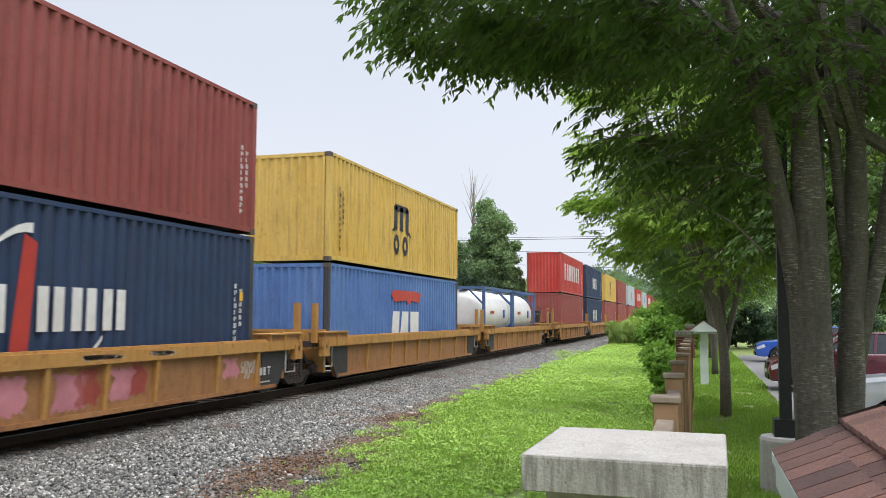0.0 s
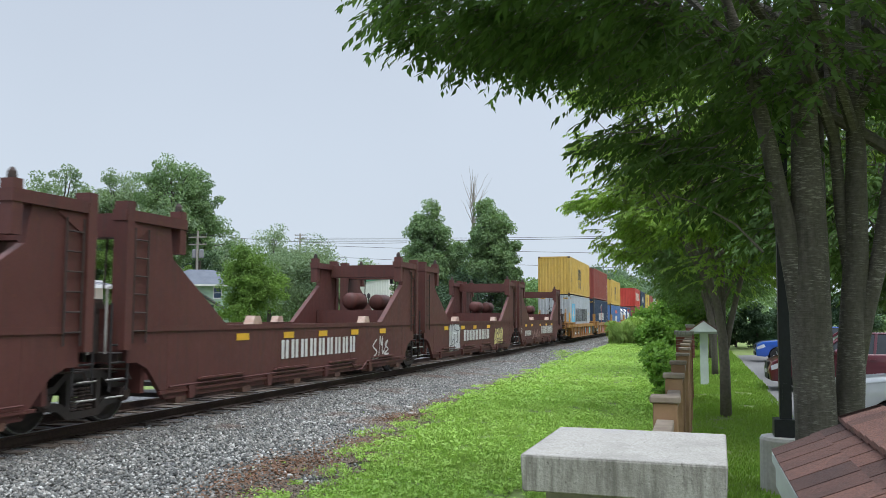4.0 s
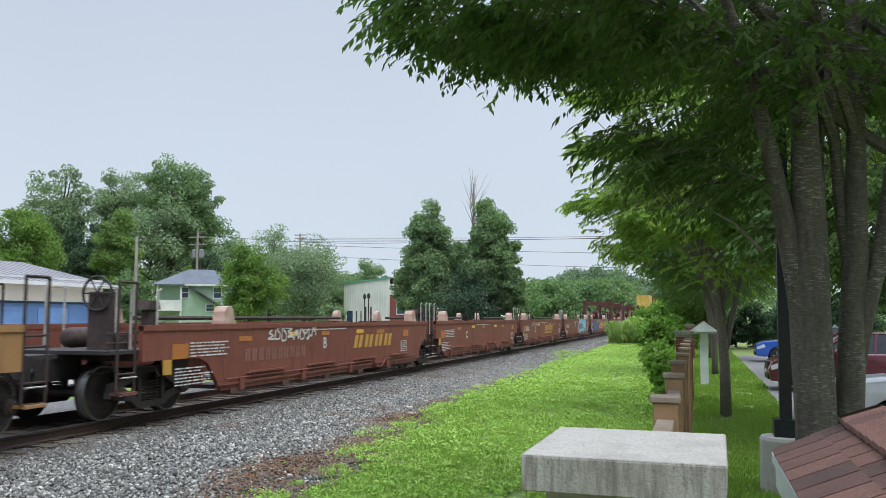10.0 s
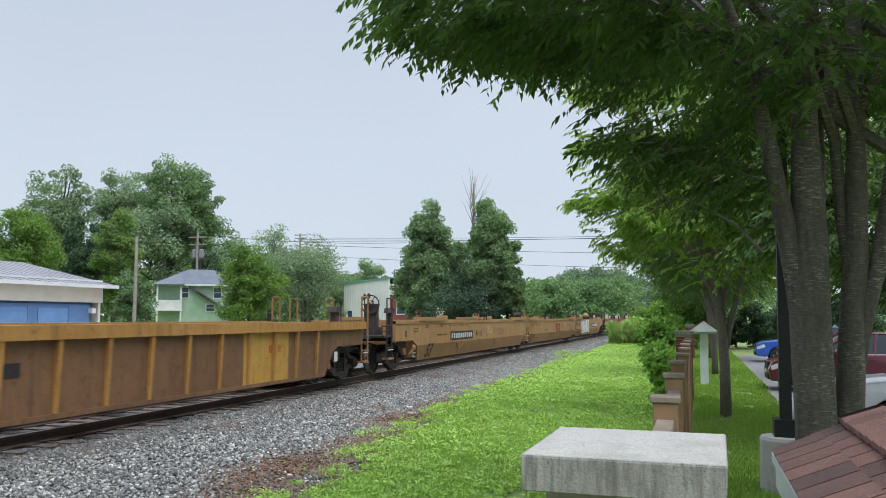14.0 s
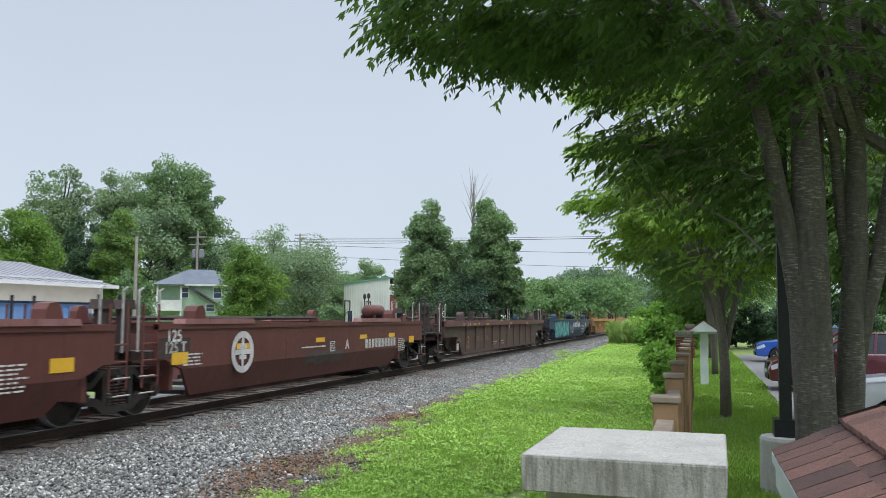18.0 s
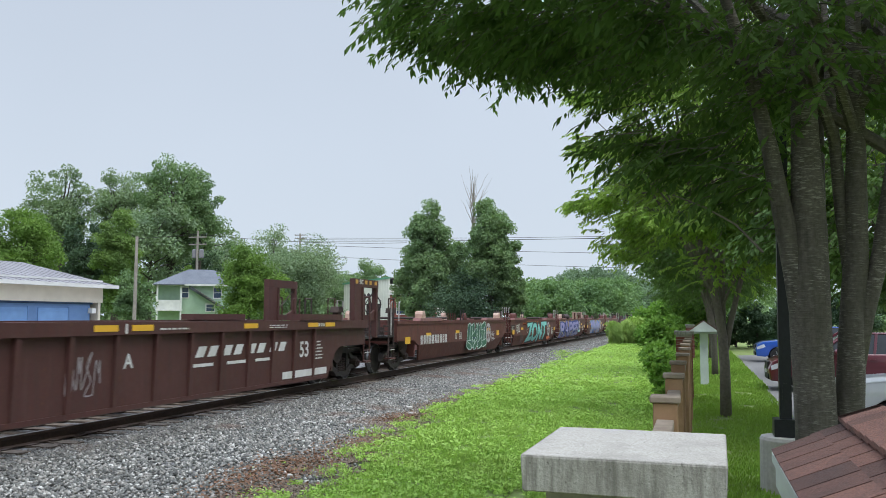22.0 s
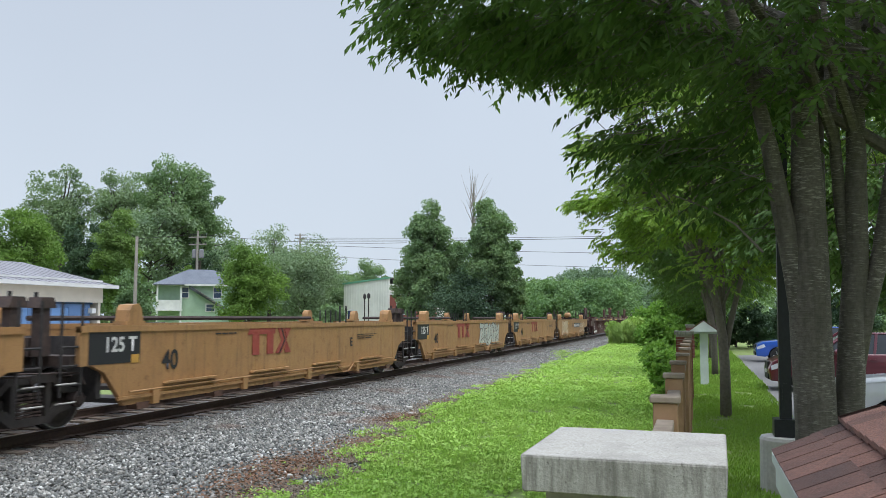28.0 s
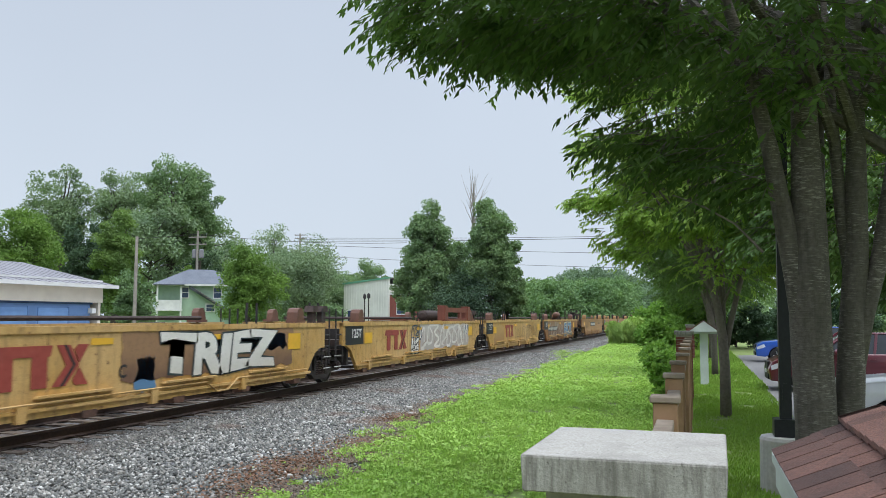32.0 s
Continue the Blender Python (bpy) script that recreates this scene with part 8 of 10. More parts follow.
# maroon wells covered in graffiti
mar = [-384.0, -366.8, -351.6, -336.7, -321.2, -305.0]
for i in range(5):
    r, f = mar[i], mar[i + 1]
    car, h, ar, af = well_car(r, f, "creased", P_MAROON, "empty maroon well car, spray-painted" if i < 4 else "empty maroon well car with white marks", i == 0, i == 4, None, 1.60, 0.28, "empty maroon wells")
    fittings(car, h, ar, af, P_MAROON, True, 1 if i == 4 else 0, -1 if i == 0 else 0, pad_mat=P_PALE if i in (0, 2) else P_MAROON)
    sh = 1.1 if i == 0 else 0.0
    it = [("patch", 3.1 + sh, 3.65 + sh, 1.08, 1.20, M_YELLOW), ("patch", 6.75 + sh, 7.25 + sh, 1.12, 1.23, M_YELLOW), ("patch", 9.5 + sh, 10.0 + sh, 1.14, 1.25, M_YELLOW), ("patch", 11.75 + sh, 12.25 + sh, 1.14, 1.26, M_YELLOW), ("patch", 0.95 + sh, 1.44 + sh, 0.88, 1.10, M_YELLOW), ("patch", 13.57 + sh, 14.05 + sh, 0.92, 1.13, M_YELLOW), ("lines", 12.56 + sh, 13.2 + sh, 0.7, 1.12, 7, M_WHITE)]
    if i == 4:
        it += [("emblem", 2.9, 3.77, 0.60, 1.45, (0.50, 0.47, 0.46)), ("text", 8.5, 8.78, 0.88, 1.14, "A", M_WHITE), ("bars", 9.9, 12.4, 0.87, 1.12, 10, M_WHITE), ("lines", 6.0, 7.4, 1.0, 1.08, 1, M_WHITE), ("frame_box", 7.57, 7.85, 0.87, 1.12, M_WHITE), ("wash", 6.2, 8.4, 0.55, 0.95, spray((0.055, 0.036, 0.030)), 71, 1), ("text", 0.62, 1.4, 1.28, 1.50, "125", M_WHITE), ("lines", 1.3, 1.9, 0.85, 1.1, 4, M_WHITE)]
    elif i == 3:
        it += [("emblem", 10.6, 11.5, 0.6, 1.46, (0.42, 0.36, 0.35)), ("word", 3.0, 10.2, 0.36, 1.52, "YRAM", [(0.165, M_SP_YELLOW), (0.125, M_SP_BLUE), (0.045, M_SP_LILAC)], "lavender sprayed word with blue shading and yellow edge", 81, True), ("tag", 1.95, 2.55, 1.12, 1.47, 82, M_GRAB, 0.025, 4), ("tag", 2.45, 3.0, 0.36, 1.05, 79, M_GRAB, 0.025, 4), ("frame_box", 1.94, 2.41, 0.83, 1.04, M_FADEPINK), ("tag", 9.9, 10.6, 0.5, 1.5, 78, M_GRAB, 0.02, 6)]
    elif i == 2:
        it += [("word", 1.0, 10.3, 0.36, 1.50, "PAPES", [(0.13, M_SP_YELLOW), (0.105, M_SP_NAVY), (0.03, M_SP_LILAC)], "lavender sprayed word with navy outline on pink and grey", 83, True, M_SP_PINK), ("wash", 1.2, 1.75, 0.85, 1.5, M_SP_MINT, 76), ("wash", 10.05, 10.75, 0.55, 1.15, M_SP_MINT, 77), ("emblem", 10.35, 11.27, 0.62, 1.5, (0.52, 0.50, 0.48)), ("tag", 11.3, 12.75, 0.88, 1.04, 75, M_GOLD, 0.022, 12)]
    elif i == 1:
        it += [("word", 4.5, 10.8, 0.34, 1.52, "ZONT", [(0.125, M_SP_ORANGE), (0.105, M_SP_INK), (0.035, M_SP_TEAL)], "mint-green sprayed word with black outline and orange behind", 84, True), ("wash", 3.55, 4.6, 1.30, 1.48, M_SP_ORANGE, 74), ("wash", 10.7, 11.9, 0.38, 0.62, M_SP_ORANGE, 73), ("emblem", 11.05, 11.95, 0.6, 1.47, (0.40, 0.37, 0.37)), ("text", 4.65, 4.85, 0.86, 1.10, "C", M_WHITE), ("tag", 1.9, 2.8, 0.9, 1.45, 85, M_WHITE, 0.03, 5), ("tag", 2.8, 3.5, 0.45, 1.0, 86, spray((0.05, 0.03, 0.03)), 0.03, 4)]
    else:
        it += [("bars", 3.6, 6.75, 0.82, 1.12, 10, M_WHITE), ("text", 7.7, 8.05, 0.88, 1.13, "B", M_WHITE), ("frame_box", 8.36, 8.64, 0.88, 1.14, M_WHITE), ("wash", 9.5, 12.6, 0.40, 1.05, M_SP_GREEN, 72, 1), ("piece", 9.5, 12.6, 0.42, 1.54, 4, (0.018, 0.11, 0.055), (0.55, 0.62, 0.58), (0.02, 0.05, 0.10), 86), ("emblem", 12.6, 13.5, 0.62, 1.5, (0.42, 0.38, 0.38))]
    if i > 0:
        it += [("panel", 0.56, 1.5, 1.0, 1.36, M_MACH), ("text", 0.72, 1.38, 1.08, 1.28, "125 T", M_GRAB)]
    if i == 2:
        cradle(car, h, 8.75, P_MAROON, P_PALE, 3.6)
    for x0_, x1_ in ((ar + 0.1, ar + 2.6), (2 * h - af - 3.4, 2 * h - af - 0.2)):
        for s in (-1, 1):
            part("chord_cover", Geo().slab([(x0_ - h, 1.60), (x1_ - h, 1.60), (x1_ - h - 0.05, 1.70), (x0_ - h + 0.05, 1.70)], "y", *sorted((s * 1.53, s * 1.27))), P_FADED, car)
    marks(car, h, it)

# dark long ribbed wells with upright guide frames
dark = [-445.5, -424.5, -405.1, -384.0]
for i in range(3):
    r, f = dark[i], dark[i + 1]
    car, h, ar, af = well_car(r, f, "ribbed", P_DKMAR, "long empty dark maroon ribbed well car with guide frames", i == 0, i == 2, None, 1.64, 0.22, "empty dark long wells", rib0=11.42 + (1.9 if i == 0 else 0.0))
    fittings(car, h, ar, af, P_DKMAR, False, 0, -1 if i == 0 else 0)
    x = h - 1.85
    for s in (-1, 1):
        ya, yb = sorted((s * 1.40, s * 1.24))
        top = part("guide_frame", Geo().box(x, x + 1.75, ya, yb, 2.58, 2.80), P_DKMAR, car, "dark maroon portal frame over the car's end")
        part("upright", Geo().box(x, x + 0.52, ya + 0.004, yb - 0.004, 1.14, 2.58), P_DKMAR, top)
        part("flange", Geo().box(x + 0.50, x + 0.58, ya - 0.03, yb + 0.03, 1.14, 2.58), P_DKMAR, top)
        part("upright", Geo().box(x + 1.62, x + 1.72, ya + 0.004, yb - 0.004, 1.14, 2.58), P_DKMAR, top)
        part("tie_rod", Geo().tube([(x + 0.6, s * 1.32, 1.9), (x + 1.6, s * 1.32, 2.5)], 0.02, 5), M_MACH, top)
        part("web", Geo().slab([(x + 0.58, 1.64), (x + 1.62, 1.64), (x + 1.62, 1.95), (x + 1.2, 1.80), (x + 0.58, 1.80)], "y", s * 1.32 - 0.02, s * 1.32 + 0.02), P_DKMAR, top)
        for k in (0.05, 0.72, 1.05, 1.45):
            part("reflector", Geo().box(x + k, x + k + 0.16, s * 1.40 - 0.006 * (1 if s < 0 else -1), s * 1.40, 2.66, 2.77), M_GOLD, top)
        if s < 0:
            q = part("lettering", letters("IBC", 0.13, M_WHITE), None, top)
            q.location = (x + 0.45, -1.407, 2.71)
    for x in (-h + ar - 0.2, h - af - 2.2):
        for s in (-1, 1):
            part("chord_cover", Geo().box(x, x + 2.4, *sorted((s * 1.60, s * 1.25)), 1.655, 1.80), P_DKMAR, car)
    sh = 1.9 if i == 0 else 0.0
    marks(car, h, [("patch", x, x + 0.55, 1.50, 1.60, M_YELLOW) for x in (2.4 + sh, 3.6 + sh, 8.77 + sh, 9.66 + sh, 13.15 + sh, 16.04 + sh, 17.0 + sh)] + [("lines", 10.4 + sh, 11.6 + sh, 1.51, 1.58, 1, M_WHITE), ("lines", 14.2 + sh, 15.2 + sh, 1.50, 1.59, 2, M_WHITE), ("bars", 16.6 + sh, 17.0 + sh, 1.51, 1.59, 3, M_WHITE), ("patch", 9.5 + sh, 9.55 + sh, 1.46, 1.62, M_WHITE)], -1.582)
    it = [("text", 9.58, 9.85, 0.88, 1.12, "ABC"[{2: 0, 1: 2, 0: 1}[i]], M_WHITE), ("bars", 11.6, 15.3, 0.98, 1.18, 4, M_WHITE, 0.72, 0.12), ("patch", 11.5, 12.2, 0.80, 0.86, M_WHITE), ("patch", 12.7, 13.4, 0.80, 0.86, M_WHITE), ("patch", 13.8, 14.4, 0.80, 0.86, M_WHITE), ("text", 15.7, 16.4, 0.78, 1.14, "53", M_WHITE), ("panel", 15.0, 17.3, 0.34, 0.50, M_WHITE), ("text", 1.75, 2.45, 0.66, 0.97, "25T", M_WHITE), ("panel", 1.85, 4.1, 0.38, 0.55, M_WHITE), ("bars", 4.6, 5.5, 0.8, 1.1, 4, spray((0.4, 0.36, 0.33))), ("bars", 6.2, 7.1, 0.8, 1.1, 6, spray((0.4, 0.36, 0.33))), ("lines", 1.9, 2.6, 1.02, 1.25, 3, spray((0.4, 0.36, 0.33))), ("lines", 16.5, 17.1, 0.72, 1.2, 6, M_WHITE), ("tag", 8.3, 9.1, 0.5, 1.2, 91 + i, spray((0.30, 0.26, 0.26)), 0.025, 4)]
    if i < 2:
        it += [("tag", 10.3, 11.2, 0.4, 1.25, 95 + i, spray((0.36, 0.33, 0.33)), 0.022, 5), ("tag", 7.0, 8.0, 0.55, 1.05, 98 + i, spray((0.36, 0.34, 0.34)), 0.03, 4)]
    marks(car, h, [(q[0], q[1] + sh, q[2] + sh) + tuple(q[3:]) for q in it], -1.484)

# tan forty-foot wells
tan2 = [-525.5, -508.0, -492.4, -477.2, -462.8, -445.5]
for i in range(5):
    r, f = tan2[i], tan2[i + 1]
    car, h, ar, af = well_car(r, f, "stepped", P_TAN, "empty tan steel well car with dark end", i == 0, i == 4, M_DARK if 0 < i < 4 else P_TAN, 1.58, 0.30, "empty tan wells", trim=P_TAN)
    fittings(car, h, ar, af, P_TAN, True, 1 if i == 4 else 0, -1 if i == 0 else 0, pad_mat=P_TAN)
    sh = 1.7 if i == 0 else 0.0
    it = [("lines", 4.2 + sh, 5.2 + sh, 1.40, 1.46, 1, M_BLACK), ("lines", 11.2 + sh, 12.6 + sh, 1.15, 1.3, 3, M_BLACK), ("text", 2.45 + sh, 3.1 + sh, 0.80, 1.14, "40", M_BLACK)]
    if i == 0:
        it += [("plate", 7.05, 10.35, 1.0, 1.34, 10), ("text", 11.1, 11.4, 1.05, 1.30, "A", M_BLACK), ("patch", 2.6, 3.1, 1.08, 1.38, M_YELLOW)]
    elif i == 4:
        it += [("plate", 8.0, 11.2, 0.98, 1.32, 10), ("text", 7.05, 7.4, 1.02, 1.28, "B", M_BLACK), ("piece", 2.2, 4.9, 0.42, 1.48, 3, (0.44, 0.33, 0.21), (0.62, 0.50, 0.34), (0.40, 0.22, 0.09), 101), ("tag", 11.0, 14.2, 0.45, 1.4, 102, spray((0.55, 0.45, 0.32)), 0.06, 6), ("patch", 4.6, 5.2, 1.26, 1.36, M_YELLOW)]
    else:
        it += [("comb", 5.4, 7.3, 0.94, 1.52, M_FADERED), ("text", 10.6, 10.95, 0.95, 1.18, "EDC"[i - 1], M_BLACK)]
        if i == 2:
            it += [("piece", 9.0, 12.5, 0.5, 1.5, 5, (0.40, 0.42, 0.36), (0.08, 0.06, 0.05), (0.55, 0.5, 0.4), 104)]
    if 0 < i < 4:
        marks(car, h, [("panel", 0.72, 1.95, 0.99, 1.585, M_BLACK)], -1.484)
        it += [("text", 0.95, 1.95, 1.16, 1.40, "125 T", M_WHITE), ("panel", 1.72, 1.92, 0.98, 1.12, M_GOLD)]
    marks(car, h, it, -1.489)

P_RUSTPAD = paint("rusty_guide", (0.13, 0.06, 0.04), (0.20, 0.10, 0.065), 0.4)
M_SP_RUST = spray_fade((0.30, 0.17, 0.085), (0.16, 0.085, 0.05), 0.5, 1.4)
M_SP_SCUFF = spray_fade((0.44, 0.27, 0.10), (0.34, 0.19, 0.07), 0.5, 1.4)
M_SP_SILVER = spray_fade((0.50, 0.45, 0.41), (0.42, 0.37, 0.33), 0.5, 1.4)
# battered yellow wells, heavily sprayed
yel = [-603.2, -587.8, -572.3, -556.9, -542.3, -525.5]
for i in range(5):
    r, f = yel[i], yel[i + 1]
    car, h, ar, af = well_car(r, f, "stepped", P_YEL if i < 4 else P_TTXD, "battered yellow well car covered in spray paint", False, i == 4, M_DARK, 1.58, 0.30, "battered yellow wells", trim=P_YEL)
    fittings(car, h, ar, af, P_YEL, True, 1 if i == 4 else 0, 0, pad_mat=P_RUSTPAD, tank_mat=P_RUSTPAD)
    it = [("patch", 2.05, 2.6, 1.0, 1.30, M_YELLOW), ("patch", 13.0, 13.6, 1.0, 1.36, M_YELLOW), ("patch", 6.6, 7.1, 1.30, 1.40, M_YELLOW), ("patch", 9.6, 10.2, 1.30, 1.40, M_YELLOW)]
    marks(car, h, [("panel", 0.72, 1.95, 0.99, 1.585, M_BLACK)], -1.484)
    if i == 4:
        it += [("plate", 2.1, 5.7, 0.88, 1.16, 9), ("tag", 2.6, 6.0, 0.45, 1.46, 111, spray((0.34, 0.31, 0.28)), 0.08, 4), ("word", 8.55, 12.4, 0.40, 1.46, "EAZL", [(0.085, M_SP_INK), (0.07, M_SP_CREAM), (0.03, M_SP_STEEL)], "steel-blue sprayed word with a cream edge", 112, False), ("tag", 5.9, 8.3, 0.5, 1.45, 116, spray((0.38, 0.30, 0.25)), 0.07, 4), ("wash", 2.0, 8.6, 0.34, 1.50, M_SP_RUST, 117)]
        it = [it[-1]] + it[:-1]
    elif i == 3:
        it += [("comb", 4.45, 6.33, 0.78, 1.36, M_FADERED), ("tag", 7.2, 9.8, 0.55, 1.35, 113, spray((0.16, 0.10, 0.045)), 0.03, 4), ("tag", 9.9, 13.0, 0.55, 1.42, 118, spray((0.14, 0.09, 0.04)), 0.035, 6), ("wash", 2.2, 4.2, 0.42, 1.4, M_SP_SCUFF, 119)]
    elif i == 2:
        it += [("comb", 3.6, 5.55, 0.74, 1.34, M_FADERED), ("wash", 6.9, 13.0, 0.58, 1.54, M_SP_SILVER, 114), ("tag", 6.9, 12.9, 0.62, 1.5, 120, spray((0.62, 0.58, 0.53)), 0.09, 8), ("tag", 7.0, 12.6, 0.66, 1.5, 121, spray((0.36, 0.29, 0.25)), 0.05, 7), ("tag", 6.0, 7.1, 1.0, 1.5, 122, spray((0.06, 0.08, 0.10)), 0.05, 3), ("tag", 12.2, 13.1, 1.1, 1.5, 123, spray((0.05, 0.08, 0.12)), 0.05, 3), ("piece", 5.98, 6.7, 0.52, 1.07, 2, (0.62, 0.60, 0.56), (0.04, 0.04, 0.04), (0.04, 0.04, 0.04), 124)]
        cradle(car, h, 9.75, P_BROWN, P_BROWN, 3.6)
    elif i == 1:
        it += [("comb", 4.6, 6.55, 0.72, 1.32, M_FADERED), ("wash", 7.3, 13.2, 0.62, 1.54, M_SP_RUST, 125), ("wash", 7.7, 8.2, 0.45, 1.1, M_SP_STEEL, 126), ("wash", 9.6, 12.9, 1.0, 1.4, M_SP_STEEL, 127), ("word", 8.2, 12.5, 0.64, 1.52, "TRIEZ", [(0.075, M_SP_INK), (0.045, M_SP_BONE)], "bone-white angular sprayed word with black outline", 115, False), ("text", 7.2, 7.5, 0.74, 0.95, "C", M_BLACK)]
    if i < 5:
        it += [("text", 0.95, 1.95, 1.16, 1.40, "125T", M_WHITE)]
    marks(car, h, it, -1.489)
# ---- plants ----
def banded_bark():
    """Smooth grey-brown bark with patches of pale sideways dashes, dark stains and long shallow folds."""
    m, n, l, b = shader("smooth_grey_bark")
    v = coords(n, l)
    f = noise_node(n, l, v, 26.0, 5, 0.7)
    g = noise_node(n, l, coords(n, l, (2.6, 2.6, 0.8)), 1.5, 4)
    fold = noise_node(n, l, coords(n, l, (11.0, 11.0, 0.9)), 1.3, 4, 0.6)
    dash = noise_node(n, l, coords(n, l, (10.0, 10.0, 74.0)), 1.5, 3, 0.6)
    hair = noise_node(n, l, coords(n, l, (9.0, 9.0, 150.0)), 1.2, 2, 0.5)
    where = noise_node(n, l, coords(n, l, (3.0, 3.0, 1.6)), 1.4, 4, 0.65)
    col = mix(n, l, ramp(n, l, f, 0.3, 0.7), (0.062, 0.054, 0.044), (0.138, 0.122, 0.100))
    col = mix(n, l, mix(n, l, 0.6, 0.0, ramp(n, l, fold, 0.50, 0.68)), col, (0.040, 0.034, 0.027))
    col = mix(n, l, mix(n, l, 0.55, 0.0, ramp(n, l, g, 0.46, 0.66)), col, (0.050, 0.045, 0.034))
    col = mix(n, l, mix(n, l, 0.45, 0.0, ramp(n, l, hair, 0.56, 0.66)), col, (0.036, 0.030, 0.024))
    pale = mix(n, l, ramp(n, l, where, 0.40, 0.62), 0.0, ramp(n, l, dash, 0.53, 0.64))
    col = mix(n, l, mix(n, l, 0.70, 0.0, pale), col, (0.33, 0.31, 0.265))
    l.new(col, b.inputs["Base Color"])
    b.inputs["Roughness"].default_value = 0.85
    bump(n, l, b, mix(n, l, 0.5, dash, fold), 0.7, 0.015)
    return m


M_BARKY = surface("young_grey_bark", (0.115, 0.098, 0.078), (0.20, 0.175, 0.140), 18, 2.2, 0.85, 0.5, c3=(0.085, 0.072, 0.056))
# one species: near crown's shade and second tree's light are in the colours
L_ZEL = leafy("zelkova_leaf_shaded", (0.062, 0.114, 0.038), (0.136, 0.215, 0.066), (0.088, 0.150, 0.050), 0.43)
L_ZEL2 = leafy("zelkova_leaf_lit", (0.27, 0.40, 0.105), (0.43, 0.56, 0.155), (0.21, 0.315, 0.09), 0.52)
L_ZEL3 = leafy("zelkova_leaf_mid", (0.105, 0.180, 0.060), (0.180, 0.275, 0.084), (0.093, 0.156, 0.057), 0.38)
L_BROAD = leafy("broad_leaf", (0.180, 0.272, 0.135), (0.255, 0.362, 0.178), (0.145, 0.226, 0.118), 0.28, 0.35)
L_BRIGHT = leafy("bright_leaf", (0.150, 0.245, 0.062), (0.215, 0.33, 0.085), (0.115, 0.195, 0.056), 0.35, 0.35)
L_OLIVE = leafy("olive_leaf", (0.150, 0.235, 0.070), (0.215, 0.315, 0.095), (0.115, 0.185, 0.062), 0.3, 0.3)
L_YOUNG = leafy("young_leaf", (0.15, 0.28, 0.060), (0.265, 0.42, 0.100), (0.13, 0.24, 0.055), 0.4, 0.8)
L_DARK = leafy("dark_and_shaded_leaf", (0.060, 0.098, 0.060), (0.092, 0.142, 0.080), (0.054, 0.092, 0.058), 0.2, 0.35)
L_COTTON = leafy("cottonwood_leaf", (0.225, 0.305, 0.185), (0.300, 0.385, 0.235), (0.182, 0.255, 0.158), 0.28, 0.3)
# distance haze is put into these leaf colours, greyer and bluer farther off
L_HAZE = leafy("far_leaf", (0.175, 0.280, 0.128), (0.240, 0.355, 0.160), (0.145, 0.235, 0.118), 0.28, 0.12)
L_MIST = leafy("haze_tinted_leaf", (0.165, 0.235, 0.160), (0.205, 0.280, 0.185), (0.150, 0.215, 0.150), 0.25, 0.1)
L_FAR = leafy("haze_paled_leaf", (0.22, 0.29, 0.25), (0.26, 0.33, 0.28), (0.21, 0.28, 0.245), 0.25, 0.1)
L_GRASS = leafy("grass_blade", (0.300, 0.480, 0.115), (0.450, 0.620, 0.175), (0.375, 0.520, 0.145), 0.35, 0.9)
L_LAWN = leafy("lawn_blade", (0.185, 0.325, 0.060), (0.320, 0.480, 0.095), (0.24, 0.36, 0.075), 0.35, 0.6)
L_REED = leafy("tall_grass_blade", (0.300, 0.420, 0.124), (0.420, 0.540, 0.189), (0.255, 0.378, 0.111), 0.35, 0.4)
M_BARK = banded_bark()
M_BARKD = surface("dark_bark", (0.05, 0.042, 0.035), (0.09, 0.075, 0.062), 5, 1.2, 0.9, 0.5)


def unit(a):
    return a / np.maximum(np.linalg.norm(a, axis=-1, keepdims=True), 1e-9)


def leaves(name, C, D, N, S, W, mat, fold=0.18, droop=0.12):
    """Leaf blades: base C, direction D, blade normal N, length S, half-width W; two folded halves each."""
    side = unit(np.cross(D, N))
    N = np.cross(side, D)
    S, W = S[:, None], W[:, None]
    m = C + D * S * 0.45
    tip = C + D * S - N * S * droop
    a = m + side * W + N * W * fold
    b = m - side * W + N * W * fold
    V = np.stack([C, a, tip, b], 1).reshape(-1, 3)
    k = np.arange(len(C))[:, None] * 4
    F = np.concatenate([k + np.array([[0, 1, 2]]), k + np.array([[0, 2, 3]])], 0)
    return raw_mesh(name, V, F, mat)


def scatter(r, centres, radii, per, shell=0.45):
    """Points in and on a set of uneven clumps, with the outward direction of each."""
    C = np.repeat(centres, per, axis=0)
    R = np.repeat(radii, per, axis=0)
    g = r.normal(size=C.shape)
    k = np.linalg.norm(g, axis=1, keepdims=True)
    g *= np.minimum(1.0, 1.7 / np.maximum(k, 1e-6))
    return C + g * R * 0.55, unit(g)


def limb(path, r0, r1, sides=7):
    n = len(path)
    return [Vector(p) for p in path], [r0 + (r1 - r0) * i / (n - 1) for i in range(n)]


def bent(a, b, bow, n=6, seed=0):
    r = random.Random(seed)
    a, b = Vector(a), Vector(b)
    out = []
    for i in range(n + 1):
        u = i / n
        p = a.lerp(b, u) + Vector((0, 0, bow * 4 * u * (1 - u)))
        if 0 < i < n:
            p += Vector((r.uniform(-1, 1), r.uniform(-1, 1), r.uniform(-1, 1))) * (b - a).length * 0.025
        out.append(p)
    return out


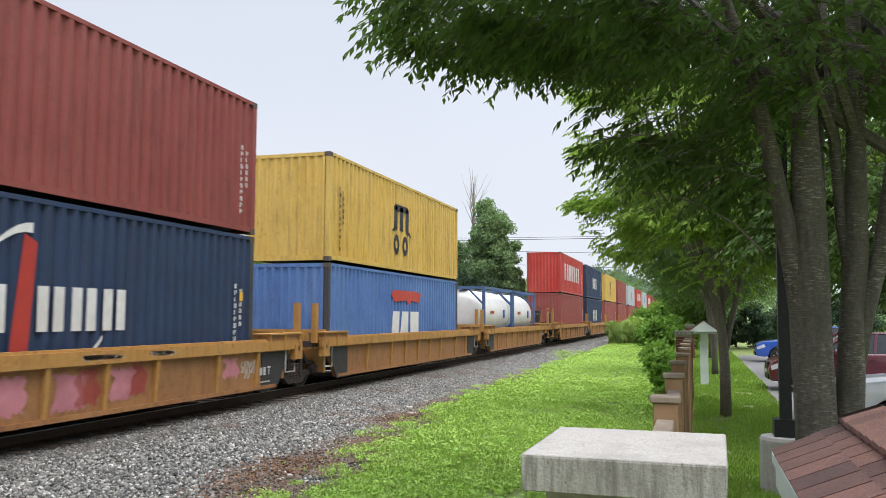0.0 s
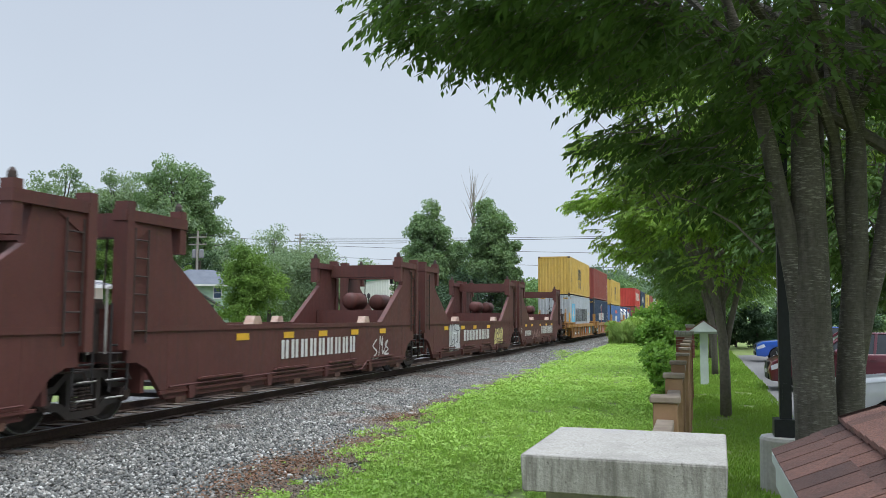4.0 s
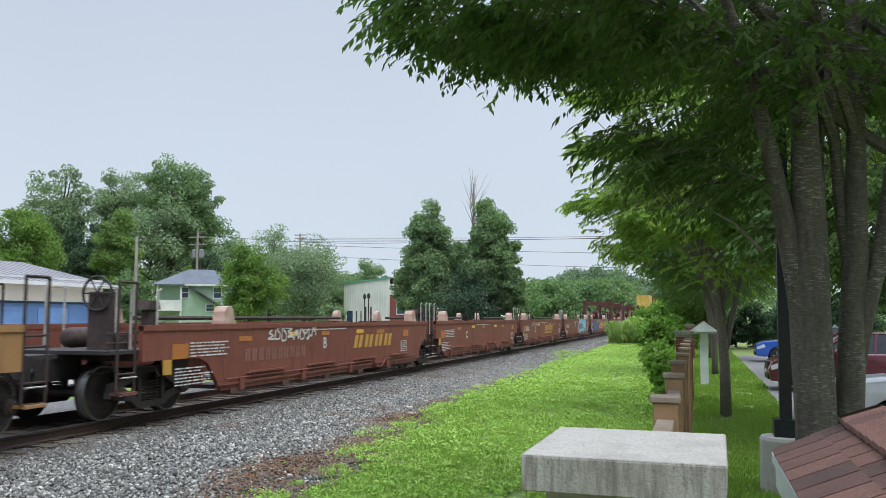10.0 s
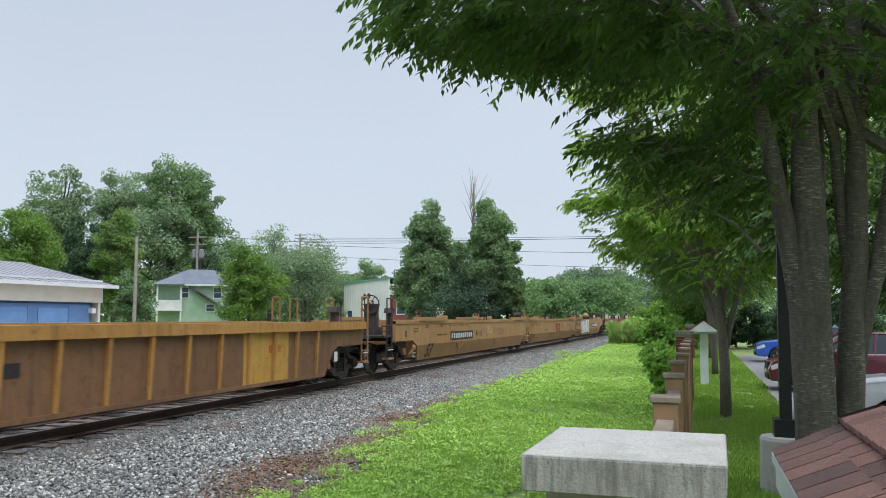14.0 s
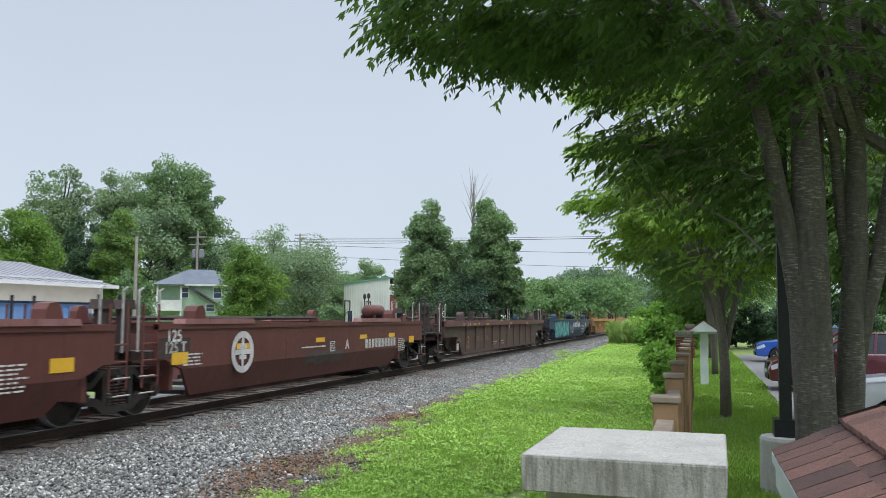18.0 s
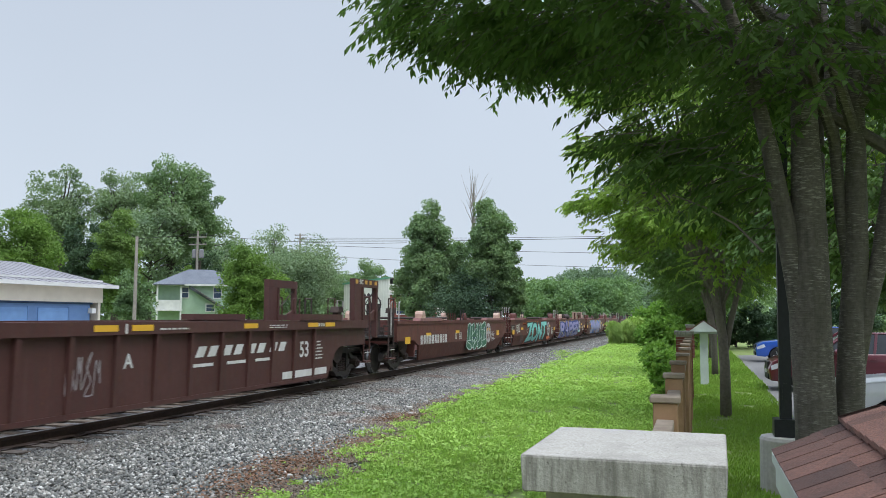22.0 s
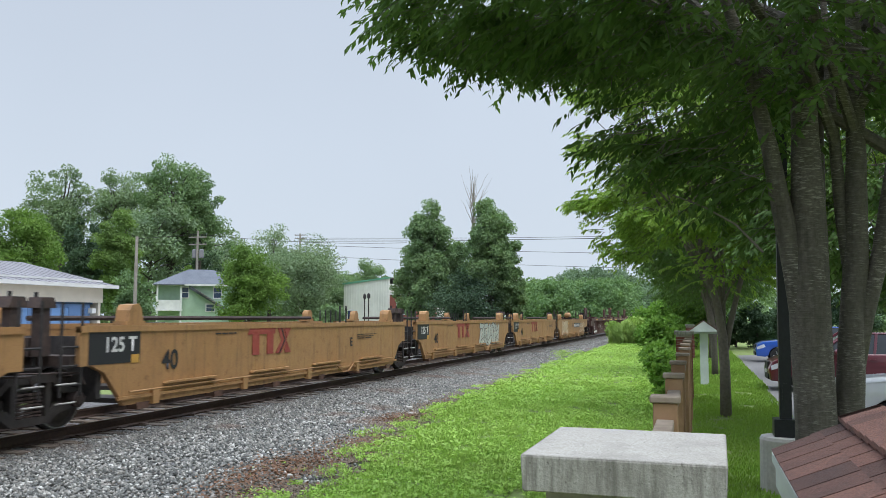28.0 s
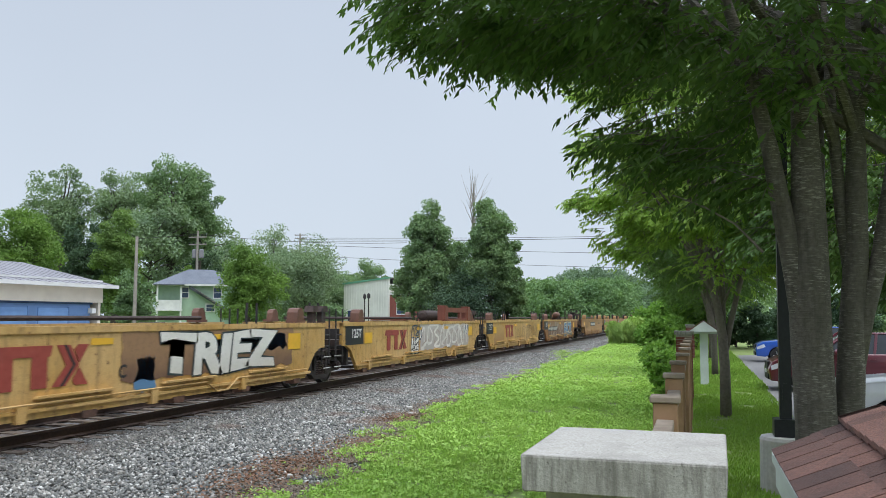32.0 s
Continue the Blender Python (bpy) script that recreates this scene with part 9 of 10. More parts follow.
def broad_tree(x, y, height, radius, mat, label, seed, base=0.25, leaf=0.32, clumps=34, per=130, shape=1.0, bark=M_BARKD, group="trees beyond the track", squash=1.0):
    """A full-grown broadleaf tree: tapered trunk, limbs to each clump, and a ragged crown of leaves."""
    r = np.random.default_rng(seed)
    clumps = int(clumps * 1.5)
    ob = thing("tree", label, "tree", group)
    ob.location = (x, y, 0)
    z0 = height * base
    cz = (height + z0) / 2
    hz = (height - z0) / 2
    # boughs, then many small clumps of leaves round and between their ends
    clumps = int(clumps * 2.6)
    nb = max(9, clumps // 9)

    def spread(count, power):
        u = unit(r.normal(size=(count, 3)))
        k = r.random((count, 1)) ** power
        taper = 1.0 - shape * 0.35 * np.clip(u[:, 2:3], -1, 1)
        q = u * k * np.array([[radius, radius, hz]]) * 0.86 * np.concatenate([taper, taper, np.ones_like(taper)], 1)
        q[:, 2] += cz
        return q

    bough = spread(nb, 0.4)
    cen = bough[r.integers(0, nb, clumps)] + r.normal(size=(clumps, 3)) * radius * np.array([[0.17, 0.17, 0.14]])
    free = r.random(clumps) < 0.45
    cen[free] = spread(clumps, 0.45)[free]
    cr = radius * (0.13 + 0.17 * r.random((clumps, 1))) * np.array([[1.1, 1.1, 0.75]])
    cen[:, 2] = np.minimum(cen[:, 2], height - radius * 0.10)
    leaf, per = leaf * 0.52, int(per * 0.95)
    C, d = scatter(r, cen, cr, per, 0.3)
    out = unit(d + 0.7 * r.normal(size=d.shape) + np.array([[0, 0, -0.15]]))
    nrm = unit(0.42 * r.normal(size=d.shape) + np.array([[0, 0, 0.55]]) + d * 1.25)
    S = leaf * (0.6 + 0.8 * r.random(len(C)))
    part("crown", leaves("crown", C, out, nrm, S, S * 0.42, mat), None, ob)
    g = Geo()
    tr = max(0.09, height * 0.018)
    g.tube([(0, 0, -0.1), (0, 0, z0), (0.1, 0.05, cz - hz * 0.2), (0.05, 0, cz + hz * 0.15)], [tr * 1.25, tr, tr * 0.6, tr * 0.15], 10)
    part("trunk", g, bark, ob)
    g = Geo()
    for i in range(0, clumps, 4):
        c = cen[i]
        h0 = max(z0 * 0.8, min(c[2] - radius * 0.3, cz))
        path = bent((0, 0, h0), c, radius * 0.04, 4, i)
        g.tube(path, [tr * 0.42, tr * 0.3, tr * 0.22, tr * 0.15, tr * 0.06], 5)
    part("boughwork", g, bark, ob)
    return ob


def tree_px(px, top_y, d, r_px, mat, label, seed, **kw):
    x, y = at_px(px, d)
    return broad_tree(x, y, z_px(top_y, d), r_px / 1459.6 * d, mat, label, seed, **kw)


T_COT = "tall ragged cottonwood with grey-green leaves"
tree_px(106, 280, 108, 56, L_COTTON, T_COT, 11, base=0.30, leaf=0.5, clumps=40, per=130, shape=-0.2)
tree_px(85, 345, 112, 50, L_COTTON, T_COT, 29, base=0.10, leaf=0.5, clumps=36, per=120, shape=0.1)
tree_px(205, 285, 110, 54, L_COTTON, T_COT, 12, base=0.28, leaf=0.5, clumps=48, per=130, shape=-0.1)
tree_px(300, 256, 104, 66, L_BROAD, "tall broad cottonwood with dense green crown", 13, base=0.30, leaf=0.48, clumps=56, per=140, shape=-0.12)
tree_px(350, 294, 106, 50, L_BROAD, T_COT, 39, base=0.40, leaf=0.48, clumps=34, per=130, shape=0.0)
tree_px(265, 345, 100, 80, L_COTTON, T_COT, 14, base=0.2, leaf=0.5, clumps=40, per=120, shape=0.1)
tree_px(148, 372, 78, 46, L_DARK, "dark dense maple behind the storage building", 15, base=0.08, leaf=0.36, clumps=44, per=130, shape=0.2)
# the wood's shade is put into this tree's dark leaf colour
tree_px(345, 425, 120, 60, L_DARK, "woodland tree with shade put into its dark leaves", 16, base=0.05, leaf=0.5, clumps=40, per=110)
tree_px(206, 364, 66, 46, L_OLIVE, "olive-green tree behind the storage building", 17, base=0.15, leaf=0.3, clumps=44, per=130, shape=-0.1)
tree_px(34, 352, 60, 72, L_BRIGHT, "bright green maple behind the storage building", 18, base=0.15, leaf=0.3, clumps=50, per=140, shape=0.3)
tree_px(-70, 330, 62, 80, L_BRIGHT, "bright green maple beyond the storage building", 19, base=0.15, leaf=0.32, clumps=40, per=120)
tree_px(238, 466, 53, 36, L_BROAD, "small bushy tree beside a pole", 20, base=0.02, leaf=0.22, clumps=36, per=130, shape=0.5)
tree_px(442, 430, 76, 56, L_BRIGHT, "rounded green maple beside the green house", 21, base=0.08, leaf=0.34, clumps=50, per=150, shape=0.3)
tree_px(540, 414, 95, 78, L_COTTON, "large rounded willow with soft grey-green crown", 22, base=0.08, leaf=0.36, clumps=60, per=150, shape=0.2)
tree_px(655, 448, 120, 40, L_BROAD, "rounded tree beyond the metal hall", 23, base=0.1, leaf=0.45, clumps=34, per=120)
tree_px(600, 505, 100, 34, L_BROAD, "low green tree beside the metal hall", 24, base=0.05, leaf=0.4, clumps=26, per=110)
tree_px(395, 398, 140, 54, L_COTTON, T_COT, 25, base=0.15, leaf=0.55, clumps=40, per=110, shape=-0.1)
tree_px(478, 402, 150, 60, L_COTTON, T_COT, 26, base=0.15, leaf=0.6, clumps=40, per=110, shape=-0.1)
tree_px(335, 462, 96, 20, L_BRIGHT, "small bright tree behind the house roof", 27, base=0.1, leaf=0.3, clumps=18, per=110)
tree_px(585, 540, 72, 26, L_BROAD, "low shrubby tree beside the track", 28, base=0.05, leaf=0.26, clumps=20, per=110)
T_POP = "dense grey-green poplar with upright crown"
tree_px(757, 331, 62, 44, L_BROAD, T_POP, 31, base=0.10, leaf=0.27, clumps=84, per=150, shape=0.95)
tree_px(806, 405, 65, 40, L_BROAD, T_POP, 32, base=0.04, leaf=0.27, clumps=50, per=150, shape=0.5)
tree_px(868, 332, 60, 44, L_BROAD, T_POP, 33, base=0.12, leaf=0.27, clumps=76, per=150, shape=0.6)
tree_px(898, 408, 61, 28, L_BROAD, T_POP, 34, base=0.05, leaf=0.25, clumps=30, per=140, shape=0.1)
tree_px(726, 440, 63, 32, L_BROAD, T_POP, 35, base=0.05, leaf=0.25, clumps=30, per=120, shape=0.2)
tree_px(916, 476, 62, 22, L_BROAD, "small green tree at the end of a clump", 36, base=0.05, leaf=0.22, clumps=20, per=110)
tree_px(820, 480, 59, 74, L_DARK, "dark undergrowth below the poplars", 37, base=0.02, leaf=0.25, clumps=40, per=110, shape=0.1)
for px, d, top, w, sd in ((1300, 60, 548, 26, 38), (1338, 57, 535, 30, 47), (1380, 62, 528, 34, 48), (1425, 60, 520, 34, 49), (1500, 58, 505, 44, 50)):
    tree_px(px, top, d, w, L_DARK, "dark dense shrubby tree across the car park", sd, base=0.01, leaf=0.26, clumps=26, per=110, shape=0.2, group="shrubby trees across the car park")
# bare dead crown among the poplars
x, y = at_px(838, 62)
dead = thing("dead_tree", "bare grey dead tree rising above poplars", "tree")
dead.location = (x, y, 0)
g = Geo().tube([(0, 0, 0), (0, 0, 6), (0.1, 0, 11.0)], [0.18, 0.15, 0.07], 7)
rr = random.Random(5)
for i in range(26):
    z = 8.0 + 2.6 * rr.random()
    a = rr.uniform(0, 6.28)
    e = (1.25 * math.cos(a) * rr.uniform(0.3, 1.2), 1.25 * math.sin(a) * rr.uniform(0.3, 1.2), min(13.9, z + rr.uniform(1.4, 3.4)))
    g.tube(bent((0, 0, z), e, 0.15, 4, i), [0.035, 0.028, 0.02, 0.013, 0.005], 4)
part("branches", g, M_GREYWOOD, dead)


def woods(name, label, spans, d, tops, mat, leaf, seed, deep=14, per=46):
    """A far wood as one ragged mass of leaf clumps."""
    r = np.random.default_rng(seed)
    cen, rad = [], []
    for i in range(spans[2]):
        px = r.uniform(spans[0], spans[1])
        u = (px - spans[0]) / (spans[1] - spans[0])
        top = np.interp(u, np.linspace(0, 1, len(tops)), tops) + r.uniform(-4, 6)
        dd = d + r.uniform(0, deep)
        x, y = at_px(px, dd)
        H = z_px(top, d)
        R = d * r.uniform(8, 20) / 1459.6
        for z in r.uniform(0.8, H - R * 0.6, int(H / R * 1.1) + 1):
            q = R * r.uniform(0.6, 1.25)
            cen.append((x + r.normal() * R * 1.3, y + r.normal() * R * 1.3, z))
            rad.append((q, q, q * 0.7))
        cen.append((x, y, H - R * 0.7))
        rad.append((R * 0.8, R * 0.8, R * 0.7))
    cen, rad = np.array(cen), np.array(rad)
    leaf, per = leaf * 0.5, int(per * 2.2)
    C, dv = scatter(r, cen, rad, per)
    out = unit(dv + 0.7 * r.normal(size=dv.shape))
    nrm = unit(0.4 * r.normal(size=dv.shape) + np.array([[0, 0, 0.6]]) + dv * 1.3)
    S = leaf * (0.6 + 0.8 * r.random(len(C)))
    return tagged(new(name, leaves(name, C, out, nrm, S, S * 0.45, mat)), label, "woods", kind="stuff")


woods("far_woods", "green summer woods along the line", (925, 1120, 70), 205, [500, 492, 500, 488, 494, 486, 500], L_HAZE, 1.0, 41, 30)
woods("far_woods_behind", "taller trees behind nearer woods, haze in their leaf colour", (985, 1120, 40), 270, [500, 472, 474, 468, 474, 490], L_MIST, 1.2, 46, 30)
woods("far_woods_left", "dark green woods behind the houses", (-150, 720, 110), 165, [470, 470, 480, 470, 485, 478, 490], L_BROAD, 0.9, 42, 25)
woods("farther_woods", "far woods down the line, haze in their pale leaf colour", (1095, 1190, 36), 400, [486, 492, 500, 512], L_MIST, 1.7, 43, 40)
woods("hazy_ridge", "wooded ridge with haze put into its very pale leaves", (1130, 1300, 40), 620, [505, 508, 514, 512], L_FAR, 2.8, 44, 60)
woods("right_woods", "green woods beyond the car park", (1225, 1900, 55), 88, [520, 500, 470, 450, 430, 420, 420], L_BROAD, 0.42, 45, 12, 60)

# ---- street trees along the fence ----


def vase_tree(x, y, label, seed, mat, stems, crown_r, z_low, rise, z_top, leaf, sprays, per, groups, twig, trunk_r, trunk_mat=M_BARK, limbs=26, gap=None, low_bias=1.7, under=None, tiers=0):
    """A vase-shaped street tree: stems that fork low, arching limbs, flat sprays of leaves in swaying bunches."""
    r = np.random.default_rng(seed)
    rr = random.Random(seed)
    ob = thing("street_tree", label, "tree", "street trees along the fence")
    ob.location = (x, y, 0)
    # stems
    tips = []
    for stem in stems:
        # each stem: (sideways, away, height, radius) from its foot upwards
        path = [(0.2925 * a + 0.956 * b, -0.956 * a + 0.2925 * b, z) for a, b, z, w in stem]
        g = Geo().tube(path, [q[3] * (1 + 0.05 * math.sin(9 * q[2])) for q in stem], 18)
        part("trunk", g, trunk_mat, ob, smooth=True)
        tips.append((Vector(path[-3]), Vector(path[-1]), stem[0][3]))
    ends = []
    for i in range(limbs):
        g = Geo()
        a = 2 * math.pi * (i + rr.uniform(-0.3, 0.3)) / limbs
        base, tip, rad = rr.choice(tips)
        s = base.lerp(tip, rr.uniform(0.0, 0.9))
        R = crown_r * rr.uniform(0.6, 0.95)
        zz = z_low + rise * R + rr.uniform(0.15, 1.0) * (z_top - z_low) * 0.55
        e = Vector((R * math.cos(a), R * math.sin(a), zz))
        path = bent(s, e, 0.12 * R, 7, i + seed)
        w = trunk_r * rr.uniform(0.16, 0.30)
        g.tube(path, [w * (1 - 0.88 * q / 7) for q in range(8)], 6)
        ends.append(path)
        for k in range(3):
            q = path[3 + k]
            b = a + rr.choice((-1, 1)) * rr.uniform(0.4, 0.9)
            e2 = q + Vector((math.cos(b), math.sin(b), rr.uniform(-0.1, 0.35))) * R * rr.uniform(0.25, 0.45)
            p2 = bent(q, e2, 0.03 * R, 4, i * 7 + k)
            g.tube(p2, [w * 0.4, w * 0.32, w * 0.24, w * 0.14, w * 0.05], 5)
        part("limb", g, trunk_mat, ob)
    # sprays
    n = sprays
    a = r.random(n) * 2 * math.pi
    rad = crown_r * np.sqrt(r.random(n)) * (0.90 + 0.16 * np.array([noise.noise(Vector((math.cos(t) * 2.2, math.sin(t) * 2.2, seed))) for t in a]))
    low = z_low + rise * rad if under is None else np.array([under(q, t) for q, t in zip(rad, a)])
    q = r.random(n) ** low_bias
    dome = np.sqrt(np.clip(1 - (rad / (crown_r * 1.1)) ** 2, 0.02, 1))
    Z = low + (z_top - z_low) * dome * q
    if tiers:
        # flat plates of leaves round the outer limbs, with open gaps between them
        tr = np.random.default_rng(seed + 500)
        ca, cr = tr.random(tiers) * 2 * math.pi, crown_r * (0.25 + 0.72 * tr.random(tiers) ** 0.7)
        cu = np.array([under(q, t) for q, t in zip(cr, ca)])
        cd = np.sqrt(np.clip(1 - (cr / (crown_r * 1.1)) ** 2, 0.02, 1))
        cz = cu + (z_top - z_low) * cd * (np.arange(tiers) / tiers) ** low_bias
        pick = r.integers(0, tiers, n)
        size = crown_r * (0.16 + 0.13 * tr.random(tiers))
        g2 = r.normal(size=(n, 2)) * size[pick][:, None] * 0.6
        X, Y = cr[pick] * np.cos(ca[pick]) + g2[:, 0], cr[pick] * np.sin(ca[pick]) + g2[:, 1]
        rad, a = np.hypot(X, Y), np.arctan2(Y, X)
        rad = np.minimum(rad, crown_r * (0.80 + 0.14 * np.sin(a * 5 + Y * 2.3)))
        Z = cz[pick] + (rad - cr[pick]) * 0.28 + r.normal(0, 0.07, n) * crown_r / 3
        Z = np.maximum(Z, np.array([under(q, t) for q, t in zip(rad, a)]) - 0.05)
    # layered tiers with open gaps between them
    Z += 0.22 * np.sin(Z * 5.0 + a * 3) * (crown_r / 4)
    P = np.stack([rad * np.cos(a), rad * np.sin(a), Z], -1)
    if gap is not None:
        keep = gap(P)
        P, a = P[keep], a[keep]
        n = len(P)
    ta = a + r.normal(0, 0.75, n)
    T = unit(np.stack([np.cos(ta), np.sin(ta), r.normal(-0.22, 0.22, n)], -1))
    TL = twig * (0.6 + 0.7 * r.random(n))
    u = np.linspace(0.08, 1.0, per)
    B = P[:, None, :] + T[:, None, :] * (TL[:, None] * u[None])[..., None]
    B[..., 2] -= (TL[:, None] * u[None] ** 2) * 0.22
    flat_side = unit(np.cross(T, np.array([[0, 0, 1.0]])))
    sgn = np.where(np.arange(per) % 2 == 0, 1.0, -1.0)
    D = unit(T[:, None, :] * 0.75 + flat_side[:, None, :] * sgn[None, :, None] * 0.8 + np.array([0, 0, -0.55]) + 0.30 * r.normal(size=(n, per, 3)))
    Nn = unit(np.array([0, 0, 1.0]) + 0.45 * r.normal(size=(n, per, 3)))
    S = leaf * (0.65 + 0.6 * r.random((n, per)))
    grp = (np.floor((a % (2 * math.pi)) / (2 * math.pi) * groups)).astype(int)
    sway = []
    for k in range(groups):
        m = grp == k
        if not m.any():
            continue
        o = np.array([0.0, 0.0, z_low + 0.6])
        me = leaves("foliage", (B[m] - o).reshape(-1, 3), D[m].reshape(-1, 3), Nn[m].reshape(-1, 3), S[m].reshape(-1), S[m].reshape(-1) * (0.19 if seed == 51 else 0.22), mat)
        f = part("foliage", me, None, ob)
        f.location = o
        tw = Geo()
        idx = np.where(m)[0][::2]
        for i in idx:
            p0 = Vector(P[i] - T[i] * TL[i] * 0.25 - o)
            p1 = Vector(B[i, per // 2] - o)
            p2 = Vector(B[i, -1] - o)
            tw.tube([p0, p1, p2], [0.006, 0.004, 0.002], 3, False)
        part("twig_spray", tw, trunk_mat, f)
        sway.append((f, Vector(o), k))
    swaying.append((sway, seed))
    return ob


swaying = []
SMALL = [[(0, 0, -0.15, 0.13), (0, 0, 1.0, 0.105), (-0.03, 0, 1.7, 0.10), (-0.14, 0, 2.4, 0.075), (-0.35, 0.1, 3.3, 0.055), (-0.7, 0.2, 4.6, 0.03)],
         [(0.02, 0, 1.3, 0.06), (0.12, 0, 1.9, 0.07), (0.32, 0.05, 2.6, 0.06), (0.6, 0.1, 3.5, 0.045), (0.9, 0.2, 4.6, 0.025)],
         [(0, 0.04, 1.5, 0.05), (0.02, 0.1, 2.3, 0.055), (0.1, 0.3, 3.4, 0.045), (0.1, 0.6, 4.8, 0.025)]]
# the nearest tree, forked into several stems, over the fence and the view
NEAR = [[(-0.045, 0, -0.15, 0.20), (-0.06, 0, 0.6, 0.172), (-0.06, 0, 1.24, 0.165), (-0.08, 0, 2.0, 0.163), (-0.085, 0, 2.5, 0.160), (-0.075, 0, 2.8, 0.142), (-0.07, 0, 3.1, 0.124), (-0.075, 0, 3.5, 0.108), (-0.07, 0.02, 4.0, 0.10), (-0.03, 0.05, 4.8, 0.08), (0, 0.1, 6.0, 0.04)],
        [(-0.10, 0, 1.7, 0.09), (-0.17, 0, 2.4, 0.10), (-0.25, 0, 2.8, 0.083), (-0.31, -0.01, 3.1, 0.074), (-0.37, -0.02, 3.45, 0.067), (-0.56, -0.05, 4.2, 0.053), (-0.9, -0.1, 5.2, 0.03)],
        [(0.22, 0.05, -0.15, 0.15), (0.225, 0.05, 0.6, 0.124), (0.225, 0.05, 1.24, 0.117), (0.27, 0.05, 1.9, 0.110), (0.33, 0.05, 2.6, 0.098), (0.36, 0.05, 3.4, 0.08), (0.40, 0.1, 4.4, 0.06), (0.45, 0.15, 5.8, 0.03)],
        [(0.26, 0.05, 1.55, 0.07), (0.36, 0.03, 2.1, 0.078), (0.50, 0.0, 2.6, 0.07), (0.62, -0.05, 3.4, 0.058), (0.75, -0.1, 4.0, 0.048), (0.9, -0.1, 4.8, 0.03)],
        [(0.19, 0.40, -0.15, 0.10), (0.17, 0.38, 1.5, 0.085), (0.16, 0.36, 2.6, 0.075), (0.2, 0.4, 3.6, 0.06), (0.22, 0.42, 4.2, 0.05), (0.25, 0.45, 5, 0.03)],
        [(0.31, 0.05, 2.1, 0.05), (0.25, 0.1, 2.9, 0.05), (0.22, 0.15, 3.8, 0.042), (0.2, 0.2, 5, 0.02)]]


def near_under(q, t):
    """Underside of the near crown: low by the stems on the side towards the track, arching up outwards."""
    track_side = 0.956 * math.sin(t) - 0.2925 * math.cos(t)
    away = 0.956 * math.cos(t) + 0.2925 * math.sin(t)
    droop = max(0, min(1, 2.2 * track_side)) * max(0, min(1, (away + 0.6) * 1.6)) * float(np.interp(q, (0, 0.25, 1.15, 1.75), (0, 1, 1, 0)))
    return 3.70 + 0.40 * q - 0.85 * droop


vase_tree(7.2, -0.95, "near forked zelkova, its shade put into dark serrated leaves", 51, L_ZEL, NEAR,
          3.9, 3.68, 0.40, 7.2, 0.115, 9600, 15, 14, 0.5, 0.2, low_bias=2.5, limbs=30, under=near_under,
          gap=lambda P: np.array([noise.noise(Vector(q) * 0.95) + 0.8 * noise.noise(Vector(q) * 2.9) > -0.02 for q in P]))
near_tree = scene.objects["street_tree"]
part("bare_shoot", Geo().tube([(-0.10, 0.42, 2.62), (-0.02, 0.62, 2.86), (0.05, 0.86, 3.02), (0.08, 1.12, 3.14)], [0.012, 0.010, 0.008, 0.005], 5), M_BARKY, near_tree)
vase_tree(18.7, -0.57, "young zelkova in tiers, its light put into light-green leaves", 52, L_ZEL2, SMALL,
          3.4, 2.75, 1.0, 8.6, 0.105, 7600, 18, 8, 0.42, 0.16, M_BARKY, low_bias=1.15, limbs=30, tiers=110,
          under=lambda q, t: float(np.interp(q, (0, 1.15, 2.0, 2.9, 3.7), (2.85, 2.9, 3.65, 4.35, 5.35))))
tx, ty = at_px(1650, 13.5)
vase_tree(tx, ty, "zelkova standing beside the car park", 56, L_ZEL3, SMALL, 2.9, 2.35, 0.45, 7.0, 0.15, 2600, 12, 4, 0.6, 0.15, M_BARKY, limbs=16)
for x, y, sd, cr, zl, ri, zt, lf, sp, tw, lb in ((31.6, -0.62, 53, 3.3, 2.7, 0.8, 8.0, 0.17, 2800, 0.7, 18), (44.5, -0.7, 54, 3.5, 2.6, 0.7, 7.8, 0.2, 1900, 0.8, 14), (58, -1.0, 55, 3.8, 2.4, 0.5, 8.0, 0.24, 1400, 0.9, 12)):
    vase_tree(x, y, "zelkova in the row along the fence", sd, L_ZEL3, SMALL, cr, zl, ri, zt, lf, sp, 11, 4, tw, 0.15, M_BARKY, limbs=lb)


# ---- shrubs and grass ----
def shrub(x, y, height, radius, mat, label, seed, leaf=0.14, clumps=24, per=140, name="shrub"):
    r = np.random.default_rng(seed)
    ob = thing(name, label, "shrub", "shrubs by the line")
    ob.location = (x, y, 0)
    u = unit(r.normal(size=(clumps, 3)))
    cen = u * r.random((clumps, 1)) ** 0.5 * np.array([[radius, radius, height * 0.42]]) * 0.8
    cen[:, 2] += height * 0.5
    C, d = scatter(r, cen, radius * (0.22 + 0.2 * r.random((clumps, 1))) * np.array([[1, 1, 0.9]]), per)
    C[:, 2] = np.maximum(C[:, 2], 0.03)
    out = unit(d + 0.6 * r.normal(size=d.shape) + np.array([[0, 0, 0.2]]))
    nrm = unit(0.6 * r.normal(size=d.shape) + np.array([[0, 0, 0.9]]) + 0.8 * d)
    S = leaf * (0.6 + 0.8 * r.random(len(C)))
    part("leaves", leaves("leaves", C, out, nrm, S, S * 0.4, mat), None, ob)
    g = Geo()
    for i in range(clumps):
        g.tube(bent((r.normal() * 0.1, r.normal() * 0.1, -0.03), cen[i], 0.1, 3, i), [0.03, 0.022, 0.015, 0.006], 4)
    part("stems", g, M_BARKD, ob)
    return ob


